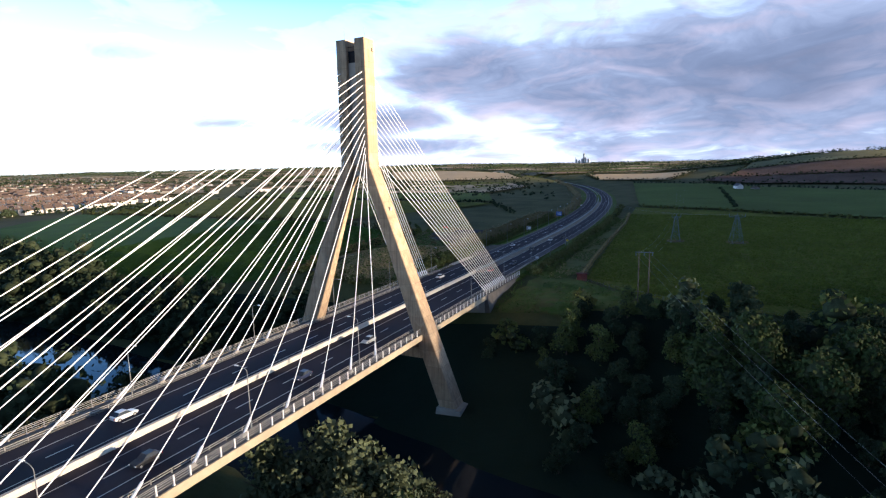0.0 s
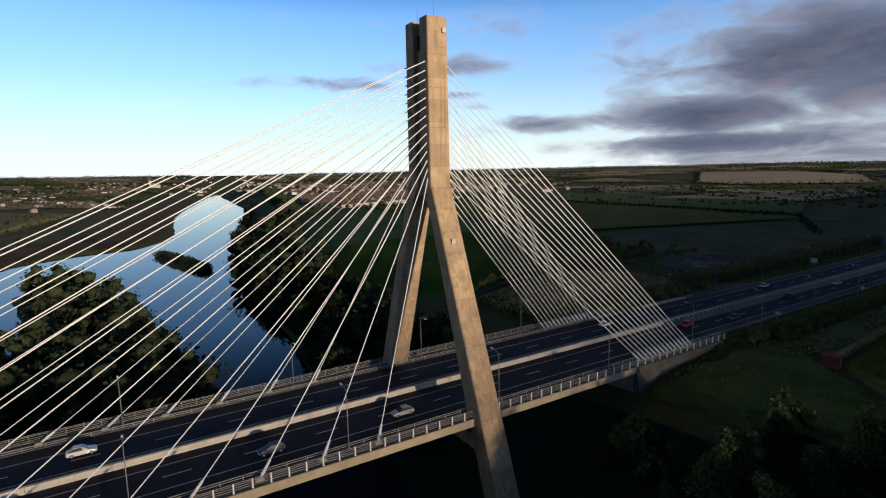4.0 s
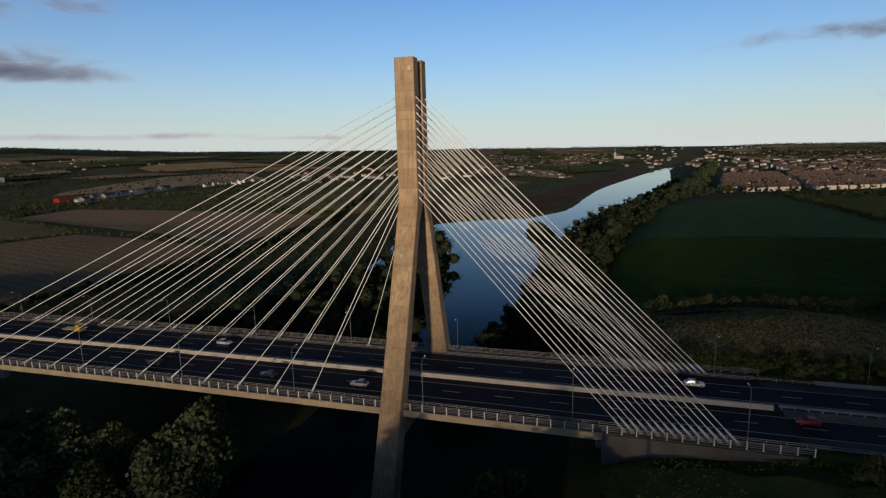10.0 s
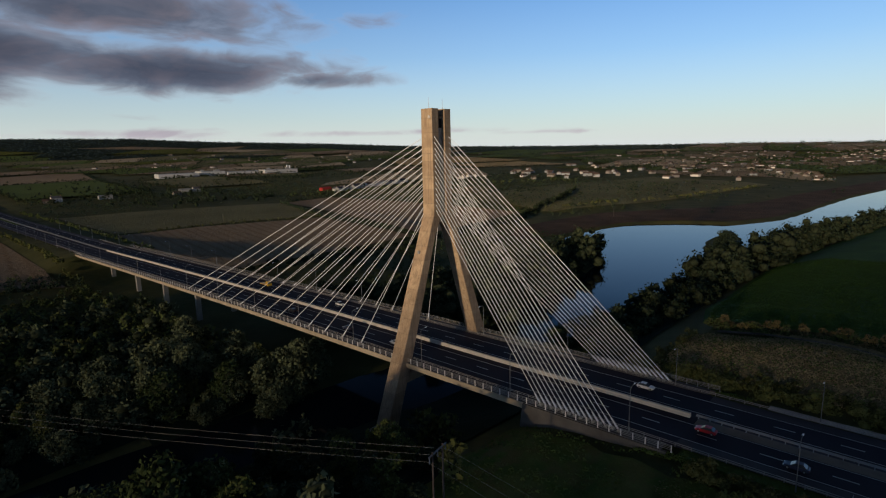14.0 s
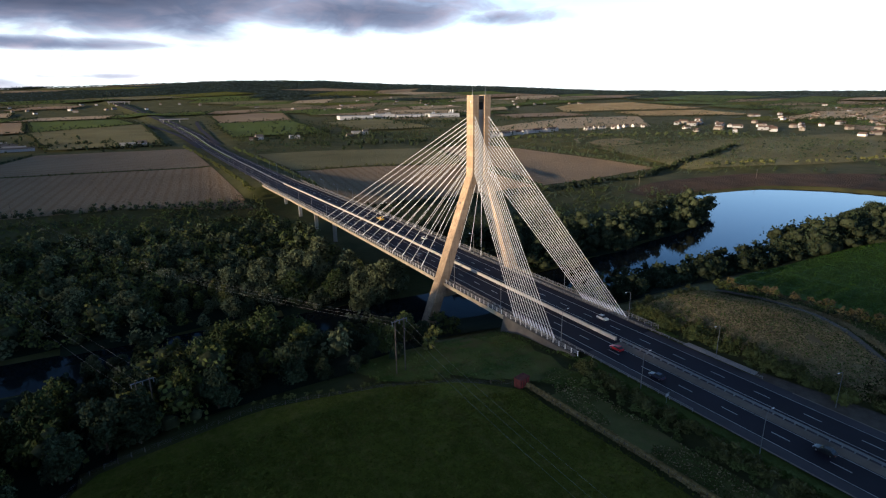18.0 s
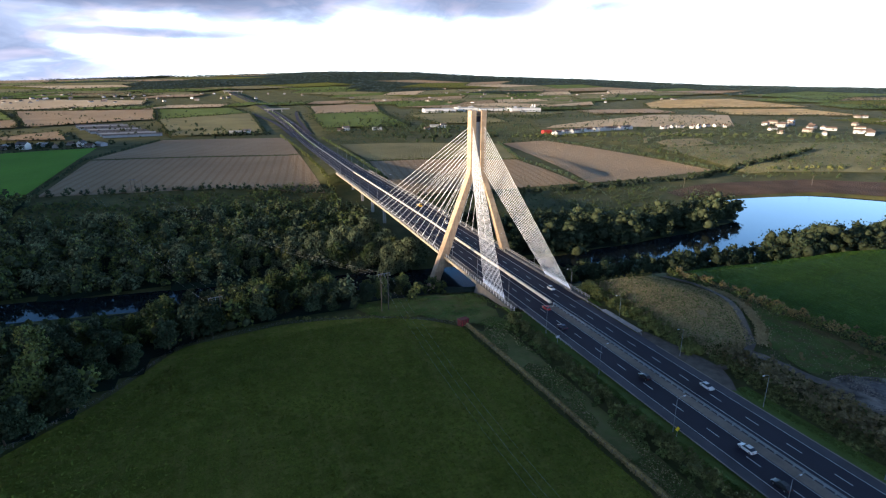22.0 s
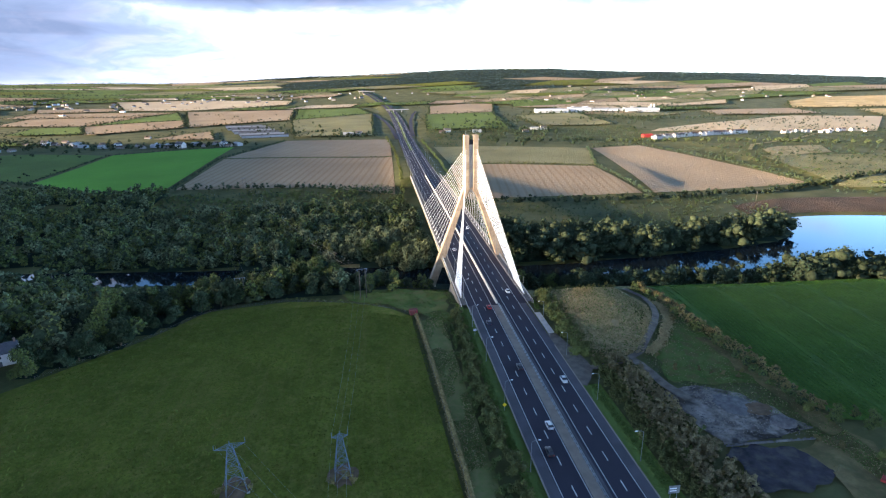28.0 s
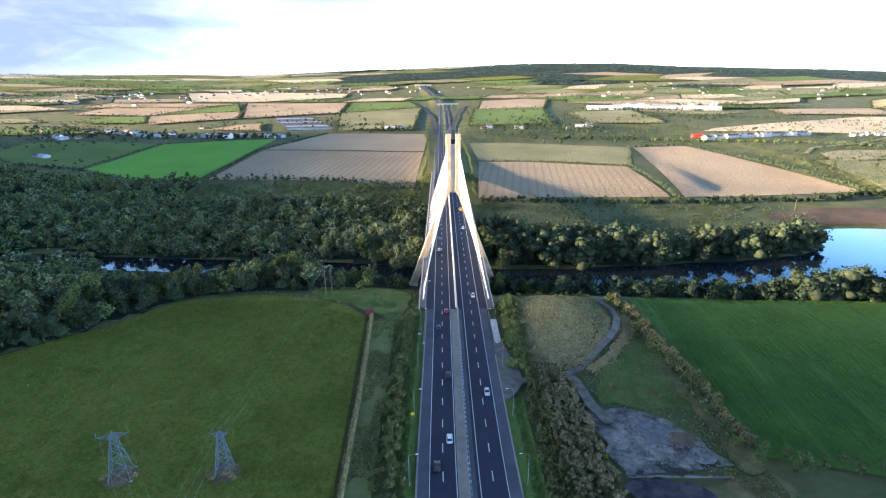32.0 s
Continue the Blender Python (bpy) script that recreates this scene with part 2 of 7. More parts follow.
def tussocks(scale, amount, colour):
    """Clumps of another grass scattered through the sward."""
    def f(nt, vec, col):
        a = ramp_node(nt, noise_node(nt, vec, scale, 3, 0.6), [(0.46, 0.0), (0.62, 1.0)])
        b = ramp_node(nt, noise_node(nt, vec, scale * 0.09, 2, 0.5), [(0.35, 0.35), (0.65, 1.0)])
        return mix_node(nt, math_node(nt, "MULTIPLY", math_node(nt, "MULTIPLY", a, b), amount), col, colour)
    return f


def sward(nt, vec, col):
    """Grazed grass: dark dung-fed clumps, bleached tips and faint mowing streaks."""
    a = ramp_node(nt, noise_node(nt, vec, 0.75, 4, 0.7), [(0.44, 0.0), (0.6, 1.0)])
    col = mix_node(nt, math_node(nt, "MULTIPLY", a, 0.55), col, (0.070, 0.088, 0.013))
    b = ramp_node(nt, noise_node(nt, vec, 0.33, 5, 0.7), [(0.5, 0.0), (0.66, 1.0)])
    col = mix_node(nt, math_node(nt, "MULTIPLY", b, 0.6), col, (0.20, 0.172, 0.045))
    mp = nt.nodes.new("ShaderNodeMapping")
    mp.inputs["Rotation"].default_value, mp.inputs["Scale"].default_value = (0, 0, radians(-4)), (0.9, 0.03, 1)
    nt.links.new(vec, mp.inputs["Vector"])
    c = ramp_node(nt, noise_node(nt, mp.outputs[0], 0.45, 3, 0.6), [(0.5, 0.0), (0.68, 0.4)])
    return mix_node(nt, c, col, (0.17, 0.15, 0.04))


M_PYLON = material("pylon_concrete", (0.53, 0.40, 0.265), 0.85, var=0.3, scale=0.22, fine=9, bump=0.3, coords="World", extra=concrete_lifts)
M_CONC = material("concrete", (0.40, 0.38, 0.34), 0.85, var=0.2, scale=0.2, bump=0.3, coords="World")
M_BARRIER = material("barrier_concrete", (0.60, 0.56, 0.50), 0.85, var=0.15, scale=0.4, bump=0.2, coords="World")
M_FASCIA = material("deck_edge_concrete", (0.50, 0.42, 0.30), 0.85, var=0.25, scale=0.25, coords="World")
M_ASPHALT = material("asphalt", (0.030, 0.028, 0.044), 0.85, var=0.22, scale=0.06, fine=25, bump=0.15, coords="World", spec=0.2)
M_SHOULDER = material("shoulder_asphalt", (0.088, 0.083, 0.096), 0.9, var=0.25, scale=0.1, fine=20, coords="World", spec=0.2)
M_PAINT = material("road_paint", (0.62, 0.62, 0.60), 0.7, var=0.2, scale=0.8, coords="World")
M_STAY = material("white_stay_sheath", (0.84, 0.87, 0.92), 0.45, var=0.04, scale=0.3, coords="World", spec=0.4)
M_RAIL = material("galvanised_rail", (0.36, 0.35, 0.33), 0.5, 0.35, var=0.12, scale=1.0, coords="World")
M_POST = material("white_painted_post", (0.84, 0.83, 0.80), 0.5, var=0.06, scale=1.0, coords="World")
M_VERGE = material("service_strip_concrete", (0.13, 0.125, 0.125), 0.9, var=0.2, scale=0.4, coords="World")
# darker concrete for the wing walls, their ribs and the pylon joints
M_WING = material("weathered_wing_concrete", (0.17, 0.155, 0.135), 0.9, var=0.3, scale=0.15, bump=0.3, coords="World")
M_LAMP = material("dull_galvanised_pole", (0.24, 0.25, 0.26), 0.55, 0.4, var=0.15, scale=1.0)
M_STEEL = material("grey_steel", (0.38, 0.40, 0.42), 0.5, 0.6, var=0.15, scale=1.0)
M_DARK = material("dark_opening", (0.03, 0.03, 0.035), 0.8, var=0.2)
M_GROUND = material("rough_grass", (0.078, 0.096, 0.034), 0.95, var=0.3, scale=0.03, tint=(0.115, 0.11, 0.046), fine=22, bump=0.5, bump_scale=0.3, coords="World", spec=0.1, extra=tussocks(0.35, 0.45, (0.12, 0.122, 0.05)))
# wooded ground, base colour darkened to carry the shade below trees
M_SHADED_FLOOR = material("forest_floor", (0.022, 0.036, 0.024), 0.95, var=0.3, scale=0.01, bump=1.0, bump_scale=0.9, coords="World", spec=0.05)
M_BARK = material("bark", (0.11, 0.085, 0.06), 0.95, var=0.3, scale=2.0)


def leaf_material(name, base, rand=0.28):
    m = material(name, tuple(c * 1.0 for c in base), 0.75, var=0.22, scale=0.18, tint=(base[0] * 1.2, base[1] * 1.2, base[2] * 1.1), rand=rand, spec=0.1)
    return m


M_LEAF = [leaf_material("leaf_willow", (0.138, 0.164, 0.090)), leaf_material("leaf_ash", (0.104, 0.132, 0.042)), leaf_material("leaf_alder", (0.052, 0.076, 0.042)),
          leaf_material("leaf_yellowing", (0.14, 0.152, 0.048)), leaf_material("leaf_grey_scrub", (0.20, 0.17, 0.098), 0.1)]
# crown cores, coloured dark in place of the shade between leaves
M_CORE_SHADE = material("inner_twigs", (0.056, 0.070, 0.038), 0.95, var=0.4, scale=0.6, spec=0.05)
M_SYCAMORE = leaf_material("leaf_sycamore", (0.052, 0.076, 0.027))
# ridge forest leaf, its blue cast stands in for distance haze
M_HAZED_LEAF = leaf_material("conifer_needles", (0.046, 0.070, 0.075), 0.2)
M_FARH = leaf_material("far_hedge_leaf", (0.028, 0.043, 0.022))
M_HEDGE = leaf_material("hedge_leaf", (0.116, 0.124, 0.044))
M_DRY = material("dry_grass", (0.32, 0.27, 0.145), 0.95, var=0.3, scale=0.09, tint=(0.32, 0.26, 0.15), fine=14, bump=0.5, bump_scale=0.3, coords="World", spec=0.1, extra=tussocks(0.45, 0.5, (0.16, 0.165, 0.075)))
M_PASTURE = material("pasture", (0.132, 0.162, 0.024), 0.95, var=0.3, scale=0.05, tint=(0.15, 0.16, 0.026), fine=30, bump=0.9, bump_scale=0.4, coords="World", spec=0.05, extra=sward)
M_DRYG = material("pale_rough_grass", (0.145, 0.168, 0.05), 0.95, var=0.3, scale=0.06, tint=(0.165, 0.17, 0.06), fine=14, bump=0.5, bump_scale=0.3, coords="World", spec=0.1, extra=tussocks(0.4, 0.6, (0.2, 0.165, 0.075)))
M_WASTE = material("waste_grass", (0.105, 0.185, 0.03), 0.95, var=0.4, scale=0.12, tint=(0.12, 0.13, 0.042), fine=12, bump=0.6, bump_scale=0.3, coords="World", spec=0.1, extra=tussocks(0.22, 0.6, (0.13, 0.09, 0.042)))
M_OCHRE = material("ochre_rough_grass", (0.15, 0.125, 0.055), 0.95, var=0.35, scale=0.15, tint=(0.19, 0.15, 0.07), fine=12, bump=0.6, bump_scale=0.3, coords="World", spec=0.1, extra=tussocks(0.25, 0.7, (0.075, 0.09, 0.03)))
M_TARMAC = material("old_tarmac", (0.042, 0.038, 0.05), 0.9, var=0.5, scale=0.3, fine=8, bump=0.3, coords="World", spec=0.15, extra=tussocks(0.22, 0.75, (0.11, 0.095, 0.075)))
M_CROP = material("beet_crop", (0.078, 0.145, 0.021), 0.9, var=0.25, scale=0.05, fine=24, bump=0.8, bump_scale=0.3, coords="World", spec=0.1, extra=tramlines(radians(6.3), 2.3, 0.3, (0.04, 0.08, 0.016)))
M_BRIGHT = material("bright_grass", (0.135, 0.29, 0.03), 0.9, var=0.15, scale=0.01, fine=20, bump=1.0, bump_scale=1.3, coords="World", spec=0.1)
M_STUB = material("stubble", (0.305, 0.235, 0.155), 0.95, var=0.15, scale=0.01, fine=25, bump=1.0, bump_scale=2.6, coords="World", spec=0.1, extra=tramlines(radians(8), 9.0, 0.4, (0.20, 0.135, 0.07)))
M_STUB2 = material("stubble_cross", (0.32, 0.25, 0.17), 0.95, var=0.15, scale=0.01, fine=25, bump=1.0, bump_scale=2.6, coords="World", spec=0.1, extra=tramlines(radians(-40), 10.0, 0.35, (0.23, 0.16, 0.085)))
M_STRAW = material("pale_straw", (0.47, 0.385, 0.265), 0.95, var=0.12, scale=0.008, fine=20, bump=1.0, bump_scale=3.0, coords="World", spec=0.1)
M_OLIVE = material("olive_meadow", (0.19, 0.185, 0.095), 0.95, var=0.25, scale=0.012, fine=20, bump=1.0, bump_scale=2.4, coords="World", spec=0.1)
M_GREEN2 = material("mid_green_grass", (0.115, 0.162, 0.036), 0.95, var=0.22, scale=0.01, fine=20, bump=1.0, bump_scale=1.6, coords="World", spec=0.1)
M_MARSH = material("reed_marsh", (0.105, 0.07, 0.044), 0.95, var=0.4, scale=0.03, fine=20, bump=1.0, bump_scale=1.8, coords="World", spec=0.1)
M_MUD = material("muddy_yard", (0.175, 0.152, 0.132), 0.95, var=0.5, scale=0.2, tint=(0.27, 0.238, 0.21), fine=9, bump=0.8, bump_scale=0.2, coords="World", spec=0.1, extra=tussocks(0.16, 1.0, (0.045, 0.04, 0.034)))
M_TRACK = material("gravel_track", (0.165, 0.14, 0.115), 0.95, var=0.35, scale=0.35, coords="World", spec=0.1, bump=0.4)
M_GRAVEL = material("pale_gravel", (0.28, 0.235, 0.195), 0.95, var=0.2, scale=0.3, coords="World")
GOLD_MATS = [M_STRAW, M_STUB2, M_OLIVE, M_STRAW, M_STUB]
FAR_MATS = [M_STUB, M_OLIVE, M_GREEN2, M_GREEN2, M_PASTURE, M_STUB2, M_STRAW, M_OLIVE]
FIELD_MATS = [M_STUB, M_STRAW, M_OLIVE, M_GREEN2, M_STUB2, M_PASTURE, M_GREEN2, M_STRAW]


def water_material():
    m = bpy.data.materials.new("river_water")
    m.use_nodes = True
    nt = m.node_tree
    b = nt.nodes["Principled BSDF"]
    b.inputs["Base Color"].default_value = (0.012, 0.018, 0.022, 1)
    b.inputs["Roughness"].default_value, b.inputs["IOR"].default_value = 0.06, 1.24
    b.inputs["Specular IOR Level"].default_value = 0.2
    vec = nt.nodes.new("ShaderNodeNewGeometry").outputs["Position"]
    bn = nt.nodes.new("ShaderNodeBump")
    bn.inputs["Strength"].default_value, bn.inputs["Distance"].default_value = 0.06, 0.05
    nt.links.new(noise_node(nt, vec, 0.5, 3), bn.inputs["Height"])
    nt.links.new(bn.outputs[0], b.inputs["Normal"])
    return m


M_WATER = water_material()

# ---- geometry helpers ----


class Geo:
    """Vertices and faces gathered for one mesh."""

    def __init__(self):
        self.v, self.f = [], []

    def add(self, verts, faces):
        o = len(self.v)
        self.v.extend(tuple(p) for p in verts)
        self.f.extend(tuple(i + o for i in q) for q in faces)
        return self

    def box(self, c, s, rz=0.0, top=(1.0, 1.0)):
        x, y, z = (k / 2 for k in s)
        ca, sa = math.cos(rz), math.sin(rz)
        pts = []
        for dz in (-z, z):
            k = top if dz > 0 else (1.0, 1.0)
            for dx, dy in ((-x, -y), (x, -y), (x, y), (-x, y)):
                dx, dy = dx * k[0], dy * k[1]
                pts.append((c[0] + dx * ca - dy * sa, c[1] + dx * sa + dy * ca, c[2] + dz))
        return self.add(pts, [(3, 2, 1, 0), (4, 5, 6, 7), (0, 1, 5, 4), (1, 2, 6, 5), (2, 3, 7, 6), (3, 0, 4, 7)])

    def tube(self, a, b, r0, r1=None, n=6, caps=True):
        a, b = Vector(a), Vector(b)
        r1 = r0 if r1 is None else r1
        d = (b - a).normalized()
        u = d.orthogonal().normalized()
        w = d.cross(u)
        pts = [p + (u * math.cos(k * math.tau / n) + w * math.sin(k * math.tau / n)) * r for p, r in ((a, r0), (b, r1)) for k in range(n)]
        fs = [(k, (k + 1) % n, n + (k + 1) % n, n + k) for k in range(n)]
        if caps:
            fs += [tuple(range(n - 1, -1, -1)), tuple(range(n, 2 * n))]
        return self.add(pts, fs)

    def sweep(self, rows, closed=True, caps=True):
        """Rings of equal length joined one to the next."""
        n = len(rows[0])
        fs = []
        for i in range(len(rows) - 1):
            for k in range(n if closed else n - 1):
                k2 = (k + 1) % n
                fs.append((i * n + k, i * n + k2, (i + 1) * n + k2, (i + 1) * n + k))
        if caps and closed:
            fs += [tuple(range(n - 1, -1, -1)), tuple(range((len(rows) - 1) * n, len(rows) * n))]
        return self.add([p for row in rows for p in row], fs)

    def ob(self, name, mat, parent=None, label="", smooth=False, fix=False):
        me = bpy.data.meshes.new(name)
        me.from_pydata(self.v, [], self.f)
        if fix:
            bm = bmesh.new()
            bm.from_mesh(me)
            bmesh.ops.recalc_face_normals(bm, faces=bm.faces)
            bm.to_mesh(me)
            bm.free()
        if smooth:
            me.polygons.foreach_set("use_smooth", [True] * len(me.polygons))
        for mm in mat if isinstance(mat, (list, tuple)) else (mat,):
            me.materials.append(mm)
        o = new(name, me)
        if parent:
            o.parent = parent
        if label:
            tagged(o, label)
        return o


def thing(name, label, category, group="", kind="", at=(0, 0, 0)):
    e = new(name)
    e.location = at
    e.empty_display_size = 0.5
    return tagged(e, label, category, group, kind)


def lerp(x, table):
    """Piecewise straight lines through (x, y) pairs."""
    if x <= table[0][0]:
        return table[0][1]
    for (x0, y0), (x1, y1) in zip(table, table[1:]):
        if x <= x1:
            return y0 + (y1 - y0) * (x - x0) / (x1 - x0)
    return table[-1][1]


def soft(a, b, x):
    t = min(1.0, max(0.0, (x - a) / (b - a)))
    return t * t * (3 - 2 * t)


# ---- lie of the land ----
NORTH_SHORE = [(-3000, 713), (-1500, 343), (-700, 123), (-270, 70), (-140, 56), (-50, 49), (10, 38), (80, 37), (145, 43), (210, 51), (258, 63), (286, 80), (297, 112), (306, 122), (321, 130), (350, 133), (396, 126), (430, 117), (450, 101), (473, 74), (490, 26), (526, 8), (554, -4), (620, -14), (707, -21), (875, -40), (1047, -72), (1523, -176), (2600, -400), (4000, -670)]
SOUTH_SHORE = [(-3000, 687), (-1500, 317), (-700, 97), (-270, 46), (-140, 32), (-50, 20), (10, 4), (80, 2), (145, -6), (210, -8), (259, -16), (300, -22), (390, -36), (446, -45), (500, -56), (656, -95), (1028, -178), (1680, -250), (2600, -460), (4000, -730)]
SHORE_X = sorted({p[0] for p in NORTH_SHORE + SOUTH_SHORE})
RIVER_Y = [(x, (lerp(x, NORTH_SHORE) + lerp(x, SOUTH_SHORE)) / 2) for x in SHORE_X]
RIVER_W = [(x, lerp(x, NORTH_SHORE) - lerp(x, SOUTH_SHORE)) for x in SHORE_X]
INLET = [(140, 95), (230, 102), (300, 114)]
NORTH = [(0, -0.6), (3, 0.7), (14, 2.2), (170, 3.2), (215, 7.0), (260, 9.5), (480, 16), (930, 26), (1500, 31), (3000, 42), (5000, 60)]
SOUTH = [(0, -0.6), (3, 0.8), (14, 3.2), (30, 8.0), (48, 15.0), (64, 20.0), (100, 22.0), (600, 23), (1500, 34), (3000, 45), (5000, 60)]
WEST = [(-1500, -250), (-950, 65), (-183, 65), (-113, 50), (-53, 32), (7, 12), (90, 8), (200, 2), (480, 3), (700, 12), (790, -5), (1000, -250)]
RIDGE = [(-180, 55), (-163, 75), (-120, 110), (-60, 140), (-34, 130), (-22, 121), (-10, 148), (2, 184), (9, 204), (18, 198), (26, 172), (37, 140), (48, 98), (60, 86), (80, 72), (110, 62), (135, 68), (152, 72), (165, 60), (180, 55)]


def road_x(y):
    if y > 1200:
        return -(y - 1200) ** 2 / 17000.0
    return 0.0 if y > -170 else (y + 170) ** 2 / 4100.0


ROAD_CACHE = {}


def road_z(y):
    if y < 60:
        return 22.2
    if y < 330:
        return 22.2 - 2.9 * ((y - 60) / 250) ** 1.35
    k = round(y, 1)
    if k not in ROAD_CACHE:
        ROAD_CACHE[k] = 19.0 + (land(road_x(y), y, False) + 1.0 + 4.0 * soft(1250, 1700, y) - 19.0) * soft(420, 1000, y)
    return ROAD_CACHE[k]


def bumps(x, y):
    return noise.noise(Vector((x * 0.006, y * 0.006, 0.3))) * 1.2 + noise.noise(Vector((x * 0.03, y * 0.03, 4.7))) * 0.35


def land(x, y, road=True):
    """Height of the ground."""
    d = y - lerp(x, RIVER_Y)
    hw = lerp(x, RIVER_W) / 2
    if abs(d) < hw:
        z = -0.6 - min(1.5, (hw - abs(d)) * 0.2)
    else:
        n = abs(d) - hw
        z = lerp(n, NORTH) if d > 0 else lerp(n * lerp(x, [(-150, 0.6), (-90, 1.0)]), SOUTH)
        if n > 20:
            z += bumps(x, y) * soft(20, 90, n)
    # inlet behind the wooded spit
    c = lerp(x, INLET)
    if 138 < x < 312 and z > 0:
        z += (-0.8 - z) * (1 - soft(5, 13, abs(y - c))) * soft(138, 150, x)
    # low island in the wide reach
    r = math.hypot((x - 366 + 0.6 * (y - 8)) / 68, (y - 8 - 0.17 * (x - 366)) / 16)
    if r < 1.2:
        z += (0.9 - z) * (1 - soft(0.75, 1.15, r))
    # grassy mound beside the road
    r = math.hypot((x - 47) / 27, (y + 92) / 38)
    if r < 1.3:
        z += 4.0 * (1 - soft(0.2, 1.25, r))
    # broad hill south of the pasture
    if y < -820 and x < 60:
        z += (78 - z) * soft(-820, -1550, y) * soft(60, -420, x) * (1 - soft(-2000, -3000, y))
    # far ridges
    R = math.hypot(x, y)
    if R > 1500:
        az = math.degrees(math.atan2(x, y))
        top = lerp(az, RIDGE) + 10 * noise.noise(Vector((x * 0.0011, y * 0.0011, 2.0)))
        k = soft(1500, 4500, R) ** 1.15
        z = z + (top - z) * k
    # unseen long hill added in the west to keep evening sun off the valley
    if x < -1900:
        top = lerp(y - 0.1298 * x, WEST) + 289 + 5 * noise.noise(Vector((x * 0.002, y * 0.004, 6.0)))
        k = soft(-1900, -2500, x) * (1 - soft(-2650, -3800, x))
        z += max(0.0, top - z) * k
    # road corridor
    if road and (y < -60 or y > 305):
        off = abs(x - road_x(y))
        if off < 60:
            edge = 1 - soft(17, 34 if y < 0 else 45, off)
            zr = road_z(y) - 0.7
            if y < 0:
                edge *= soft(-60, -80, y)
            z += (zr - z) * edge
    return z


def drape(x, y, lift=0.0):
    return (x, y, land(x, y) + lift)


def axis(lo, hi, step, far, grow=1.08):
    a = list(np.arange(lo, hi + 0.1, step))
    s, v = step, a[-1]
    while v < far:
        s = min(s * grow, 70)
        v += s
        a.append(v)
    s, v = step, a[0]
    while v > -far:
        s = min(s * grow, 70)
        v -= s
        a.insert(0, v)
    return a


def build_ground():
    xs, ys = axis(-230, 640, 6, 4700), axis(-320, 360, 6, 4700)
    g = Geo()
    g.v = [(x, y, land(x, y)) for y in ys for x in xs]
    w = len(xs)
    g.f = [(j * w + i, j * w + i + 1, (j + 1) * w + i + 1, (j + 1) * w + i) for j in range(len(ys) - 1) for i in range(w - 1)
           if math.hypot((xs[i] + xs[i + 1]) / 2, (ys[j] + ys[j + 1]) / 2) < 4600]
    tagged(g.ob("ground", M_GROUND, smooth=True), "rough green and straw-coloured countryside ground of a river valley", "ground", kind="structure")
    xs = axis(-300, 700, 10, 4300)
    g = Geo()
    rows = []
    for x in xs:
        y, hw = lerp(x, RIVER_Y), lerp(x, RIVER_W) / 2 + 6
        up = max(y + hw, 130.0 if 130 < x < 330 else -9e9)
        rows.append([(x, y - hw, 0.0), (x, y, 0.0), (x, up, 0.0)])
    g.sweep(rows, closed=False)
    tagged(g.ob("water", M_WATER), "calm dark blue river water reflecting the evening sky", "water", kind="structure")


build_ground()


def patch(name, top, bottom, mat, label, lift=0.25, n=14, m=14, category="field", kind="structure", rough=0.0):
    """A sheet laid over the ground between two lines of points."""
    def along(line, t):
        d = [0.0]
        for p, q in zip(line, line[1:]):
            d.append(d[-1] + math.dist(p, q))
        s = t * d[-1]
        return lerp(s, list(zip(d, [p[0] for p in line]))), lerp(s, list(zip(d, [p[1] for p in line])))
    rows = []
    for j in range(m + 1):
        row = []
        for i in range(n + 1):
            a, b = along(top, i / n), along(bottom, i / n)
            k = j / m
            x, y = a[0] + (b[0] - a[0]) * k, a[1] + (b[1] - a[1]) * k
            if rough:
                x += rough * noise.noise(Vector((x * 0.16, y * 0.16, 1.0)))
                y += rough * noise.noise(Vector((x * 0.16, y * 0.16, 9.0)))
            row.append(drape(x, y, lift))
        rows.append(row)
    g = Geo().sweep(rows, closed=False)
    return tagged(g.ob(name, mat, smooth=True), label, category, kind=kind)

# ---- motorway ----
DECK_S, DECK_N = -42.0, 313.0


def ribbon(y0, y1, step, xs, lift, name, mat, label="", parent=None, thick=0.0):
    """A strip along the road between two offsets from its axis."""
    n = max(1, int(abs(y1 - y0) / step))
    rows = []
    for i in range(n + 1):
        y = y0 + (y1 - y0) * i / n
        s = 0.0 if y > -170 else (2 * (y + 170) / 4100.0)
        k = math.hypot(1, s)
        z = road_z(y) + lift
        if thick:
            rows.append([(road_x(y) + x / k, y - x * s / k, z + dz) for x, dz in ((xs[0], 0), (xs[1], 0), (xs[1], -thick), (xs[0], -thick))])
        else:
            rows.append([(road_x(y) + x / k, y - x * s / k, z) for x in xs])
    g = Geo().sweep(rows, closed=bool(thick))
    return tagged(g.ob(name, mat, parent), label, "road" if label else "", kind="structure" if label else "")


tagged(ribbon(-76, -1500, 14, (-13.9, 13.9), 0.0, "road", M_ASPHALT, thick=0.5), "dark asphalt dual carriageway curving away across the fields", "road", kind="structure")
tagged(ribbon(DECK_N, 3000, 30, (-14.2, 14.2), 0.0, "road", M_ASPHALT, thick=0.5), "dark asphalt motorway running straight to the far hill", "road", kind="structure")
tagged(ribbon(DECK_S - 34.0, DECK_N, 20, (-14.4, 14.4), 0.0, "road", M_ASPHALT, thick=0.2), "dark asphalt carriageways on the bridge deck", "road", kind="structure")
for s in (-1, 1):
    for a, b, st in ((-76.5, -1500, 14), (DECK_N, 1500, 30)):
        tagged(ribbon(a, b, st, (s * 14.1, s * 10.8), 0.012, "hard_shoulder", M_SHOULDER, "worn grey hard shoulder of the motorway"), category="road")
